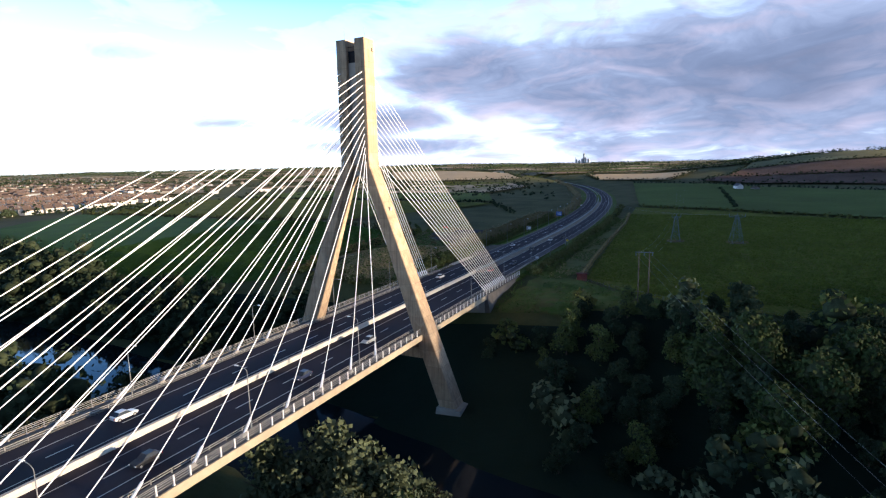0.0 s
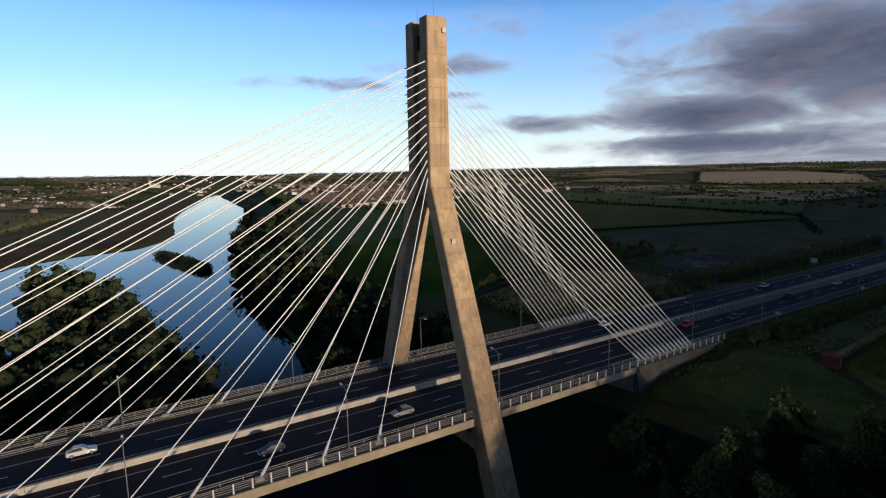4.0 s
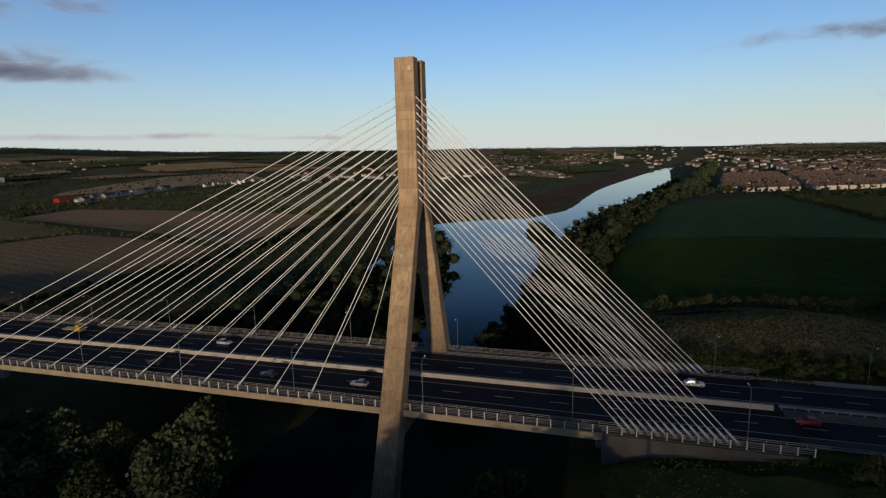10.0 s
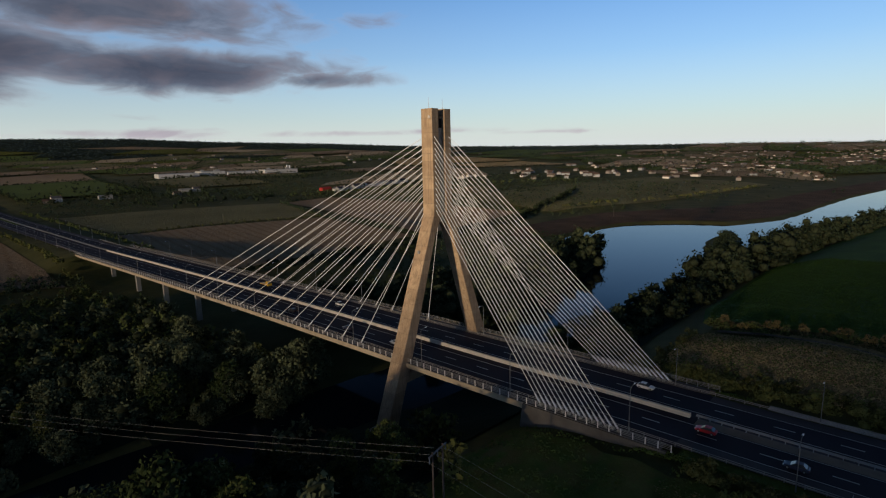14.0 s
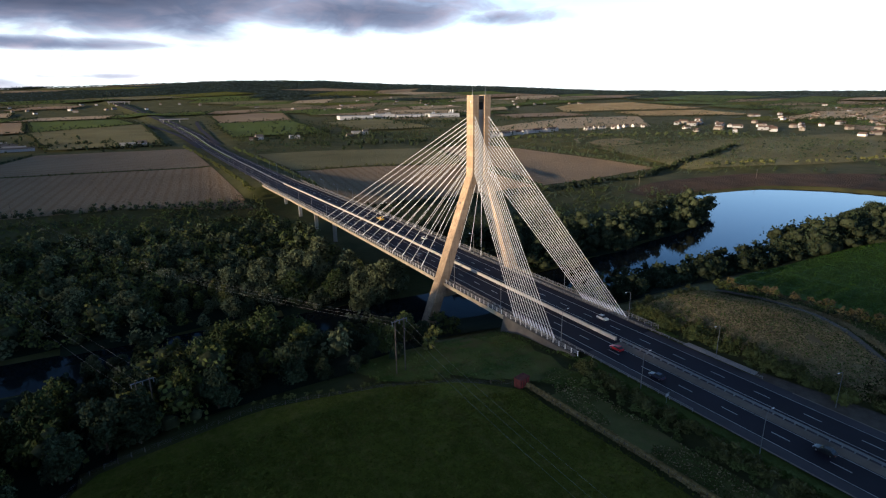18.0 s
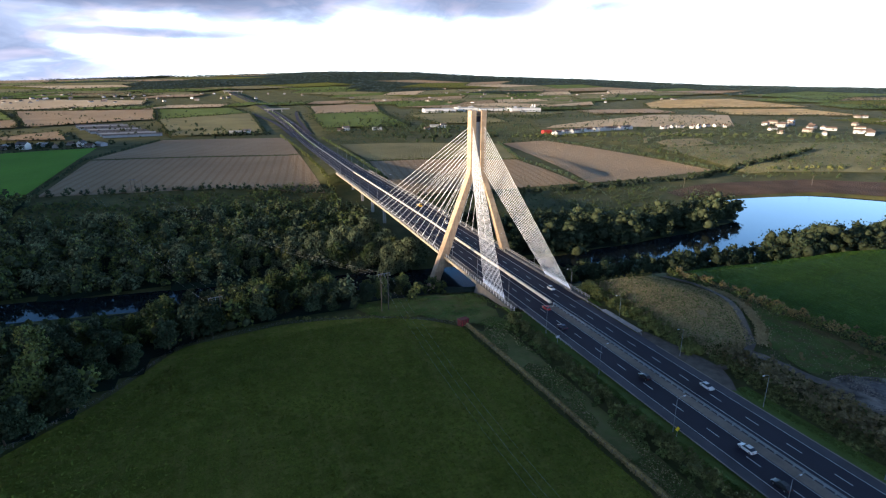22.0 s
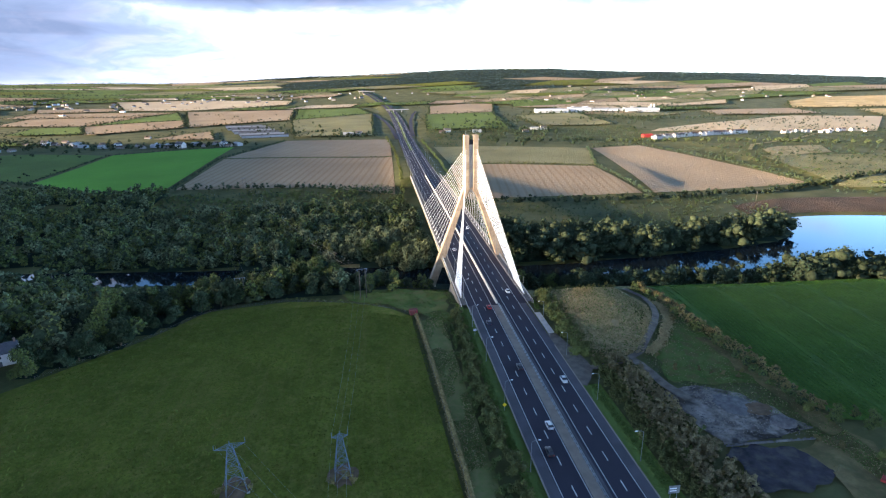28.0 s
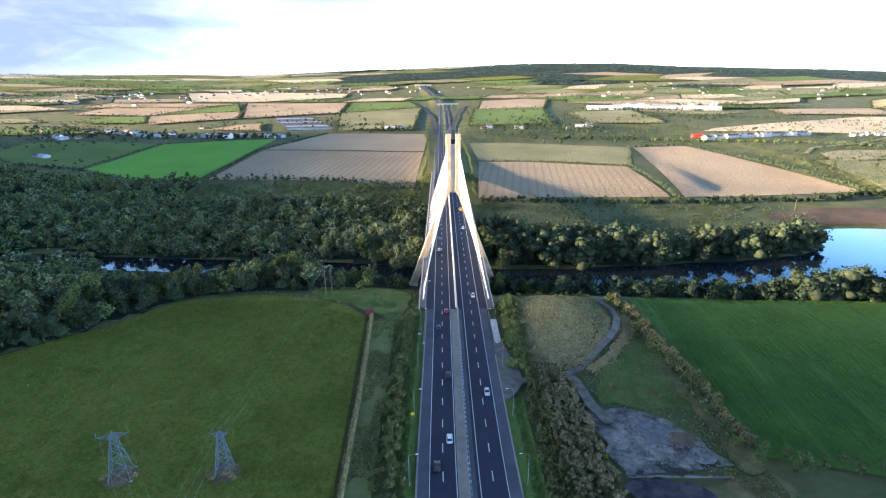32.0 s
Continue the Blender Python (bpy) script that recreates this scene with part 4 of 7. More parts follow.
M_RUSSET = leaf_material("leaf_russet", (0.19, 0.155, 0.07), 0.25)
# ---- leaves, trees, hedges ----
_bm = bmesh.new()
bmesh.ops.create_icosphere(_bm, subdivisions=1, radius=1)
ICO_A = np.array([tuple(v.co) for v in _bm.verts])
ICO_I = np.array([tuple(v.index for v in f.verts) for f in _bm.faces])
_bm.free()
OCT_A = np.array([(1, 0, 0), (0, 1, 0), (-1, 0, 0), (0, -1, 0), (0, 0, 1), (0, 0, -1)], float)
OCT_I = np.array([(0, 1, 4), (1, 2, 4), (2, 3, 4), (3, 0, 4)])


class Foliage:
    """Leaf sprays round lumpy cores, some painted shade-dark, gathered in one mesh."""

    def __init__(self, seed):
        self.r = np.random.RandomState(seed)
        self.v, self.f, self.m, self.n = [], [], [], 0

    def push(self, v, f, slot=0):
        self.v.append(v)
        self.f.append(f + self.n)
        self.m.append(np.full(len(f), slot, np.int32))
        self.n += len(v)

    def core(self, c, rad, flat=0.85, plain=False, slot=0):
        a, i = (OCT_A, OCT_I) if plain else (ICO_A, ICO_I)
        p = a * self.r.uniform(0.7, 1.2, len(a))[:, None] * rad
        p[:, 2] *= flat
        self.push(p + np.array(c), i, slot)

    def sprays(self, centres, rads, n, size):
        """n bent leaf sprays spread over the skins of some lobes."""
        r = self.r
        centres, rads = np.asarray(centres, float), np.asarray(rads, float)
        k = r.choice(len(rads), n, p=rads ** 2 / (rads ** 2).sum())
        d = r.normal(size=(n, 3))
        d[:, 2] = np.abs(d[:, 2]) * 1.1 - 0.25
        d /= np.linalg.norm(d, axis=1)[:, None]
        p = centres[k] + d * (rads[k] * r.uniform(0.66, 1.22, n))[:, None]
        nn = d * 0.7 + r.normal(size=(n, 3)) * 0.7
        nn /= np.linalg.norm(nn, axis=1)[:, None]
        u = np.cross(nn, r.normal(size=(n, 3)))
        u /= np.linalg.norm(u, axis=1)[:, None] + 1e-9
        w = np.cross(nn, u)
        s = (size * r.uniform(0.6, 1.35, n))[:, None]
        a, b = p - u * s * 0.75, p + u * s * 0.75
        c1, c2 = p + w * s * 0.55 - nn * s * 0.2, p - w * s * 0.55 - nn * s * 0.2
        v = np.stack([a, c2, b, c1], 1).reshape(-1, 3)
        base = np.arange(n)[:, None] * 4
        f = np.concatenate([base + np.array([0, 1, 2]), base + np.array([0, 2, 3])])
        self.push(v, f)

    def crown(self, x, y, z, h, spread, lobes, n, size, low=0.3):
        r = self.r
        cs, rs = [], []
        for i in range(lobes):
            a, t = r.uniform(0, math.tau), (i + r.uniform(0, 1)) / lobes
            rr = spread * 0.66 * math.sqrt(r.uniform(0.02, 1)) * (1.12 - 0.7 * t)
            rad = spread * r.uniform(0.26, 0.54) * (1.1 - 0.4 * t)
            cs.append((x + math.cos(a) * rr, y + math.sin(a) * rr, z + h * (low + (0.9 - low) * t)))
            rs.append(rad)
        for c, rad in zip(cs, rs):
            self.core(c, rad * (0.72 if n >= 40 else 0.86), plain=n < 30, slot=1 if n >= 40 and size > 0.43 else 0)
        self.sprays(cs, rs, n, size)

    def ob(self, name, mat, parent=None):
        me = bpy.data.meshes.new(name)
        v, f = np.concatenate(self.v), np.concatenate(self.f)
        me.vertices.add(len(v))
        me.vertices.foreach_set("co", v.astype(np.float32).ravel())
        me.loops.add(f.size)
        me.loops.foreach_set("vertex_index", f.astype(np.int32).ravel())
        me.polygons.add(len(f))
        me.polygons.foreach_set("loop_start", np.arange(0, f.size, 3, dtype=np.int32))
        me.update(calc_edges=True)
        me.materials.append(mat)
        me.materials.append(M_CORE_SHADE)
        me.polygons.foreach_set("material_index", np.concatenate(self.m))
        o = new(name, me)
        if parent:
            o.parent = parent
        return o


def in_wood(x, y):
    """How tall woodland stands there; 0 for open ground."""
    d = y - lerp(x, RIVER_Y)
    hw = lerp(x, RIVER_W) / 2
    if abs(d) < hw + 2 or (abs(x) < 22 and -45 < y < 330) or abs(x - road_x(y)) < 20:
        return 0
    if d > 0 and x < -285:
        return 8.0 if y < lerp(x, [(-700, 515), (-540, 372), (-450, 340), (-362, 314), (-285, 320)]) + 10 * noise.noise(Vector((x * 0.02, y * 0.02, 0))) and noise.noise(Vector((x * 0.02, y * 0.02, 5.0))) > -0.32 else 0
    if d > 0 and -520 < x < -22:
        return 9.0 if y < 228 + 0.06 * (x + 40) + 22 * noise.noise(Vector((x * 0.012, 0, 0))) - 18 * soft(-150, -22, x) else 0
    if d > 0 and 22 < x < 330:
        if x > 288 or x > 136 and abs(y - lerp(x, INLET)) < 15:
            return 0
        return 12.0 if d < hw + lerp(x, [(20, 80), (140, 55), (330, 26)]) else 0
    if math.hypot(x + 203, y + 105) < 14 or math.hypot(x + 198, y + 116) < 12:
        return 0
    if -48 < x < -18 and -16 < y < 24 or -46 < x < -18 and -66 < y < -28:
        return 0
    if d < 0 and x < -24:
        if -236 < x < -150 and d > -hw - 44:
            return 0 if d > -hw - 8 else 9.5
        lim = lerp(x, [(-420, -330), (-300, -255), (-183, -118), (-155, -84), (-138, -53), (-103, -48), (-70, -51), (-50, -48), (-24, -40)])
        return 9.5 if lim < y else 0
    if d < 0 and x > 24:
        return 8.5 if (d > -hw - 42 and x < 95) or (d > -hw - 38 and x < 330) or (d > -hw - 12) else 0
    return 0


rnd = random.Random(5)


def tree_kind(label, height, spread, mat, seed, lobes=13, n=1900, size=0.44):
    e = thing("tree", label, "tree", "riverside trees")
    g = Geo()
    pts = [Vector((0, 0, -0.6)), Vector((0.12, 0.05, height * 0.22)), Vector((0.05, -0.1, height * 0.55)), Vector((0.15, 0.1, height * 0.8))]
    for (p, q), (a, b) in zip(zip(pts, pts[1:]), ((0.34, 0.27), (0.27, 0.16), (0.16, 0.05))):
        g.tube(p, q, a, b, n=7)
    g.ob("trunk", M_BARK, e, smooth=True)
    r = random.Random(seed)
    for k in range(3):
        a = k * 2.1 + r.uniform(0, 0.8)
        s = pts[1].lerp(pts[2], r.uniform(0, 0.8))
        m = s + Vector((math.cos(a), math.sin(a), 0.7)) * spread * 0.35
        t = m + Vector((math.cos(a), math.sin(a), 0.9)) * spread * 0.35
        Geo().tube(s, m, 0.13, 0.09, n=5).tube(m, t, 0.09, 0.03, n=5).ob("limb", M_BARK, e, smooth=True)
    f = Foliage(seed)
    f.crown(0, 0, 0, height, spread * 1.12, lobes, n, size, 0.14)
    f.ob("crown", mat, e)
    return e


KINDS = [tree_kind("grey-green willow with a broad rounded crown", 10.5, 5.4, M_LEAF[0], 21), tree_kind("dark green alder on the river bank", 10.0, 4.0, M_LEAF[2], 22, 11, 1700),
         tree_kind("mid-green ash tree with an uneven crown", 12.0, 5.0, M_LEAF[1], 23), tree_kind("yellowing poplar with an upright crown", 12.5, 3.6, M_LEAF[3], 24, 12, 1700),
         tree_kind("large spreading sycamore with dense leaves", 14.0, 7.2, M_SYCAMORE, 25, 18, 3000, 0.52),
         tree_kind("dark green alder leaning over the water", 10.5, 4.4, M_FARH, 26, 12, 1700)]
used = set()


def plant(kind, x, y, s=1.0, sink=0.2):
    m = pose(x, y, land(x, y) - sink, 0, 0, rnd.uniform(0, 360)) @ Matrix.Diagonal((s, s, s * rnd.uniform(0.88, 1.12), 1))
    if kind not in used:
        used.add(kind)
        KINDS[kind].matrix_basis = m
        KINDS[kind].scale = (1, 1, 1)
        KINDS[kind].matrix_basis = m
        return
    o = KINDS[kind].copy()
    scene.collection.objects.link(o)
    o.matrix_basis = m
    for c in KINDS[kind].children:
        k = c.copy()
        scene.collection.objects.link(k)
        k.parent = o


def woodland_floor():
    """Litter and undergrowth below woods and bridge, coloured dark for their shade."""
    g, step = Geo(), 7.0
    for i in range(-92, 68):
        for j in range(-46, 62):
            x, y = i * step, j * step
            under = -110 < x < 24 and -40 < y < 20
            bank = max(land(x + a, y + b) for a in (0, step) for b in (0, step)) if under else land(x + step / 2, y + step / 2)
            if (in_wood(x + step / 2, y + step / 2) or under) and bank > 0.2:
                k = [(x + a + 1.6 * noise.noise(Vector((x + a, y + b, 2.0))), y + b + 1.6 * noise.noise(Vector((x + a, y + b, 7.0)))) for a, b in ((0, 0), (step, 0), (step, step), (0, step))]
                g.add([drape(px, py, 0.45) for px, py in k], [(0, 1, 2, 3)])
    tagged(g.ob("woodland_floor", M_SHADED_FLOOR, smooth=True), "leaf litter and undergrowth, coloured dark for the shade of trees and bridge", "ground", kind="structure")


woodland_floor()
woods = [Foliage(31 + i) for i in range(5)]
WOOD_MATS = M_LEAF[:4] + [M_FARH]
single = 0
for i in range(-76, 56):
    for j in range(-46, 66):
        x, y = i * 8.4 + rnd.uniform(-3.6, 3.6), j * 6.6 + rnd.uniform(-3, 3)
        t = in_wood(x, y)
        if not t or rnd.random() < 0.1:
            continue
        tall = t * rnd.choice((0.6, 0.75, 0.85, 0.95, 1.05, 1.2, 1.45))
        d = y - lerp(x, RIVER_Y)
        if d < 0 and -236 < x < -150:
            tall = min(tall, max(2.5, 0.33 * (-d - lerp(x, RIVER_W) / 2) - land(x, y) - 0.5))
        elif d < 0 and x > 0:
            tall = (0.95 + 0.85 * soft(150, 220, x)) * min(tall, 10.5)
        elif d < 0 and x > -72:
            tall *= 0.82
        near = (d < 0 and -190 < x < 300) or (d > 0 and -120 < x < 330 and d < 40)
        if near and single < 230 and rnd.random() < 0.8:
            plant(rnd.choice((0, 0, 0, 1, 2, 2, 3)) if x < 0 < d else (rnd.choice((5, 5, 1, 1, 2)) if x > 0 else rnd.choice((1, 1, 5, 2))), x, y, tall / 10.0)
            single += 1
            continue
        w = woods[rnd.choice((0, 0, 0, 1, 1, 1, 2, 3)) if x < 10 else rnd.choice((4, 4, 4, 2))]
        far = x < -250 or y > 215
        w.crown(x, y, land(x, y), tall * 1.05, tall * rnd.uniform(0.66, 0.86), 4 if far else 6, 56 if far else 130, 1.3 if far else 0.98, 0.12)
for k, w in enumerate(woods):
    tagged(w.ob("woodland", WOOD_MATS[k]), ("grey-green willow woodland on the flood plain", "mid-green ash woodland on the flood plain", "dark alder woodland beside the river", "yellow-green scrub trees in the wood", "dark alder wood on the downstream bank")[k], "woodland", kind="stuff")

# lone and notable trees
for kind, x, y, s in ((0, -16, 46, 0.95), (0, -27, 42, 1.0), (0, -38, 40, 1.1), (0, -30, 52, 1.1), (4, -62, 60, 1.15), (4, -44, 56, 1.0), (2, 66, 42, 0.9), (1, 82, 44, 0.9), (4, -92, -14, 1.25), (4, -103, -8, 1.15), (4, -82, -12, 1.1), (4, -96, 0, 1.15), (4, -110, -20, 1.05), (4, -150, -30, 1.1), (2, -146, -20, 1.2), (0, -15, 51, 1.5), (0, -25, 47, 1.7), (0, -34, 46, 1.5), (0, -34, 72, 1.5), (0, -28, 80, 1.3), (0, -112, 100, 1.4), (0, -62, 66, 1.6), (0, -48, 74, 1.5), (0, -74, 72, 1.5), (0, -56, 84, 1.7), (0, -42, 92, 1.5), (0, -70, 92, 1.4), (0, -30, 64, 1.3), (0, -88, 80, 1.4), (0, -36, 106, 1.5), (0, -130, 78, 1.3), (0, -150, 92, 1.4), (3, 130, 70, 0.9), (2, 84, -182, 0.5), (2, 92, -186, 0.55), (1, -290, 41, 1.1)):
    plant(kind, x, y, s)


def hedge(pts, width, height, mat, label, gap=0.0, n=26, size=0.55, step=3.2, name="hedge"):
    f = Foliage(int(abs(pts[0][0] * 7 + pts[0][1] * 13)) % 9999)
    r = random.Random(len(pts) + int(abs(pts[0][0])))
    for p, q in zip(pts, pts[1:]):
        k = max(1, int(math.dist(p, q) / step))
        for i in range(k):
            if r.random() < gap:
                continue
            t = (i + r.uniform(0, 0.9)) / k
            x, y = p[0] + (q[0] - p[0]) * t + r.uniform(-1, 1) * width * 0.3, p[1] + (q[1] - p[1]) * t + r.uniform(-1, 1) * width * 0.3
            h = height * r.uniform(0.6, 1.3)
            f.crown(x, y, land(x, y) - 0.2, h, max(width * 0.5, h * 0.5) * r.uniform(0.8, 1.15), 3, n, size, 0.15)
    return tagged(f.ob(name, mat), label, "hedge")


hedge([(-21.5, -80), (-22, -140), (-20.5, -200), (-19.5, -290)], 6.5, 3.0, M_HEDGE, "dense green planted shrub belt beside the carriageway", n=150, size=0.42, step=1.9)
hedge([(-19, -280), (-16, -340), (-8, -420)], 6, 3.0, M_HEDGE, "green shrub belt along the curving motorway", n=60, step=2.6)
hedge([(-25.5, -84), (-25.5, -150), (-24.5, -290)], 4, 2.2, M_LEAF[1], "ragged green shrubs on the verge bank", 0.12, n=90, size=0.42, step=2.2)
hedge([(24, -60), (23.5, -90), (21.5, -130)], 8, 2.9, M_LEAF[3], "yellow-green bramble hedge along the lay-by", n=170, size=0.4, step=1.5)
hedge([(28.5, -60), (27.5, -90), (26, -128)], 4, 2.6, M_HEDGE, "dark bramble thicket at the edge of the mound", n=110, size=0.4, step=2.0)
hedge([(30, -57), (46, -54.5), (68, -57)], 5, 2.6, M_HEDGE, "low green bank of brambles at the head of the mound", n=80, size=0.4, step=2.0)
def scrub_belt(label, n, mat, lo, hi, seed, edge=(0.0, 1.0)):
    """Feathery bushes crowded in the belt between the verge and the lane."""
    f, r = Foliage(seed), random.Random(seed)
    for _ in range(n):
        y = r.uniform(-325, -131)
        x0 = road_x(y) + lerp(y, [(-325, 21.5), (-160, 21.0), (-131, 24.5)])
        x1 = road_x(y) + lerp(y, [(-325, 42), (-190, 40.5), (-150, 39.5), (-131, 37.5)])
        x = x0 + (x1 - x0) * r.uniform(*edge)
        h = r.uniform(lo, hi)
        f.crown(x, y, land(x, y) - 0.2, h, h * r.uniform(0.38, 0.52) if h > 1.7 else 2.2, 3, int(34 * h), 0.25, 0.08)
    tagged(f.ob("scrub", mat), label, "scrub", kind="stuff")


scrub_belt("low green undergrowth filling the scrub", 340, M_HEDGE, 1.0, 1.7, 55)
scrub_belt("silvery grey sallow and buddleia scrub", 900, M_LEAF[4], 2.2, 4.4, 51, (0.34, 1.0))
scrub_belt("olive-brown bushes among the grey scrub", 260, M_RUSSET, 1.8, 3.8, 52, (0.25, 0.8))
scrub_belt("green shrubs along the hard shoulder side of the scrub", 520, M_HEDGE, 1.6, 3.6, 53, (0.0, 0.38))
scrub_belt("green bushes growing through the grey scrub", 70, M_LEAF[1], 2.0, 3.6, 54)
for x, y, h in ((66, -151, 1.8), (71, -153, 1.6), (63, -149, 1.2), (52, -144, 2.0), (78, -178, 4.5), (83, -182, 4.0), (70, -190, 2.2), (76, -193, 2.5), (82, -200, 3.5), (60, -146, 1.2), (56, -128, 1.8), (64, -118, 1.6), (74, -150, 1.6), (50, -134, 1.4)):
    hedge([(x, y), (x + 2, y + 1.5)], h * 0.9, h, M_LEAF[3] if h > 3 else M_RUSSET, "rounded yellow-green bush on the waste ground" if h > 3 else "small rusty bush on the waste ground", n=190, size=0.4, step=1.2, name="bush")
hedge([(22, -300), (34, -420), (62, -560), (130, -800), (190, -960)], 9, 5.0, M_LEAF[4], "long belt of grey-brown scrub beside the bending motorway", n=36, size=0.8, step=4.5, name="scrub")
hedge([(79, -60), (81, -90), (82, -118), (83, -146), (85, -178)], 6, 4.0, M_RUSSET, "unkempt russet and green hedge between lane and crop", 0.05, n=140, size=0.45, step=2.2)
hedge([(77, -58), (79, -100), (81, -150), (83, -176)], 7, 3.0, M_LEAF[1], "green bramble skirt of the russet hedge", 0.3, n=110, size=0.45, step=2.6)
hedge([(85, -178), (118, -190), (190, -224), (330, -226), (505, -222)], 5, 4.4, M_HEDGE, "tall dark hedge along the crop field", 0.05, n=40, step=3.4)
hedge([(71, -108), (76, -98)], 3, 1.6, M_RUSSET, "low rust-coloured bushes beside the lane", n=60, step=2)
hedge([(-200, -318), (-112, -364), (-25, -402)], 4, 3.0, M_HEDGE, "dark field hedge across the pasture", 0.03, n=30, step=3)
hedge([(-284, 326), (-200, 322), (-126, 313), (-60, 280), (-32, 256)], 8, 6.5, M_LEAF[2], "tall dark hedge at the foot of the stubble field", 0.04, n=46, size=0.9, step=4.5)
hedge([(-700, 512), (-600, 432), (-476, 384), (-362, 316), (-290, 310)], 7, 5.0, M_LEAF[2], "tall dark hedge below the bright green field", 0.05, n=40, size=0.9, step=5)
hedge([(-291, 322), (-290, 420), (-290, 536), (-226, 744)], 4, 3.2, M_LEAF[2], "dark hedge between grass and stubble", 0.05, n=30, size=0.8, step=4)
hedge([(-480, 396), (-482, 612), (-400, 646), (-302, 670)], 3.5, 2.6, M_LEAF[2], "dark hedge round the bright green field", 0.08, n=24, size=0.8, step=4)
hedge([(-288, 537), (-160, 527), (-34, 510)], 2.5, 2.0, M_HEDGE, "thin gappy hedge across the stubble", 0.3, n=20, size=0.7, step=5)
hedge([(-28, 262), (-26, 400), (-27, 556), (-36, 750)], 5, 4.0, M_LEAF[3], "yellow-green shrub belt beside the motorway", 0.1, n=34, size=0.8, step=5)
hedge([(28, 232), (30, 330), (32, 430), (28, 700)], 5, 4.0, M_LEAF[1], "green shrub belt on the motorway bank", 0.1, n=34, size=0.8, step=5)
hedge([(30, 222), (130, 216), (228, 214), (300, 220), (370, 222), (450, 250), (560, 270), (700, 320)], 10, 7.0, M_FARH, "broad belt of trees and scrub above the marsh", 0.03, n=60, size=0.9, step=4.5)
hedge([(238, 226), (240, 320), (240, 392), (292, 556)], 6, 4.0, M_LEAF[2], "green hedge between two stubble fields", 0.05, n=36, size=0.8, step=5)
hedge([(44, 430), (130, 422), (240, 392)], 4, 3.0, M_HEDGE, "clipped dark hedge above the stubble", 0.05, n=26, size=0.7, step=4.5)
hedge([(300, 560), (345, 570), (392, 574), (432, 420), (460, 272)], 8, 4.5, M_LEAF[2], "green hedge down the edge of the stubble field", 0.06, n=40, size=0.8, step=5)
hedge([(360, 640), (470, 600), (600, 560), (760, 500), (900, 420)], 14, 5.0, M_LEAF[1], "broken scrub on the rough slope", 0.3, n=40, size=0.9, step=6, name="scrub")
hedge([(300, -50), (380, -62), (470, -80), (560, -130), (700, -175), (900, -205)], 22, 12.0, M_LEAF[2], "dark wood along the south bank downstream", 0.02, n=80, size=1.0, step=4.5, name="wood")
hedge([(340, -34), (446, -54), (500, -66), (656, -105), (860, -152), (1028, -190)], 12, 13.0, M_FARH, "tall dark trees on the downstream river bank", 0.03, n=90, size=1.0, step=5.0, name="wood")
hedge([(330, -72), (430, -95), (520, -140), (560, -190)], 16, 8.0, M_LEAF[2], "dark trees behind the river bank", 0.05, n=60, size=1.0, step=5, name="wood")
hedge([(900, -210), (1300, -300), (1700, -350)], 30, 10.0, M_LEAF[2], "distant dark riverside wood", 0.05, n=40, size=1.6, step=9, name="wood")
hedge([(505, -226), (540, -330), (600, -470)], 6, 6.0, M_LEAF[2], "dark hedge in front of the housing estate", 0.05, n=36, size=0.9, step=5)
hedge([(505, 238), (620, 186), (800, 150), (1000, 110)], 10, 3.5, M_HEDGE, "reedy scrub between marsh and meadow", 0.35, n=30, size=0.9, step=6, name="scrub")
hedge([(312, 0), (342, 4), (377, 10), (424, 17)], 13, 2.6, M_LEAF[2], "dark reedy thicket on the river island", 0, n=90, size=0.7, step=1.6, name="thicket")
hedge([(-104, -392), (-102, -560), (-98, -720)], 5, 3.6, M_FARH, "dark hedge running away across the green fields", 0.03, n=30, size=0.8, step=4)
hedge([(70, -330), (130, -436), (300, -452), (560, -482)], 5, 4.0, M_FARH, "dark hedge between the town fields", 0.04, n=30, size=0.8, step=4)
hedge([(200, -610), (330, -650), (566, -710)], 5, 4.5, M_FARH, "dark field hedge with small trees", 0.04, n=30, size=0.9, step=5)
hedge([(-290, -668), (-94, -848), (34, -890)], 6, 5.0, M_FARH, "dark hedge closing the green field", 0.04, n=30, size=0.9, step=5)


def long_grass(name, label, n, spot, mat, size, seed, lift=0.3):
    """Upright tufts strewn over rough ground; spot(r) gives a place or None."""
    r = random.Random(seed)
    vs, fs = [], []
    while n > 0:
        n -= 1
        p = spot(r)
        if p is None:
            continue
        x, y = p
        z, h, w, a = land(x, y) + lift, size * r.uniform(0.5, 1.4), size * r.uniform(0.35, 0.8), r.uniform(0, math.pi)
        dx, dy, lx, ly = math.cos(a) * w, math.sin(a) * w, r.uniform(-0.5, 0.5) * size, r.uniform(-0.5, 0.5) * size
        k = len(vs)
        vs += [(x - dx, y - dy, z - 0.1), (x + dx, y + dy, z - 0.1), (x + dx * 1.3 + lx, y + dy * 1.3 + ly, z + h * 0.8), (x + lx, y + ly, z + h), (x - dx * 1.3 + lx, y - dy * 1.3 + ly, z + h * 0.7)]
        fs.append((k, k + 1, k + 2, k + 3, k + 4))
    g = Geo()
    g.v, g.f = vs, fs
    return tagged(g.ob(name, mat), label, "grass", kind="stuff")


def mound_spot(r):
    x, y = r.uniform(25, 68), r.uniform(-132, -56)
    return (x, y) if noise.noise(Vector((x * 0.08, y * 0.08, 3.0))) > -0.7 and x < lerp(y, [(-132, 46), (-112, 58), (-100, 65), (-60, 66)]) else None


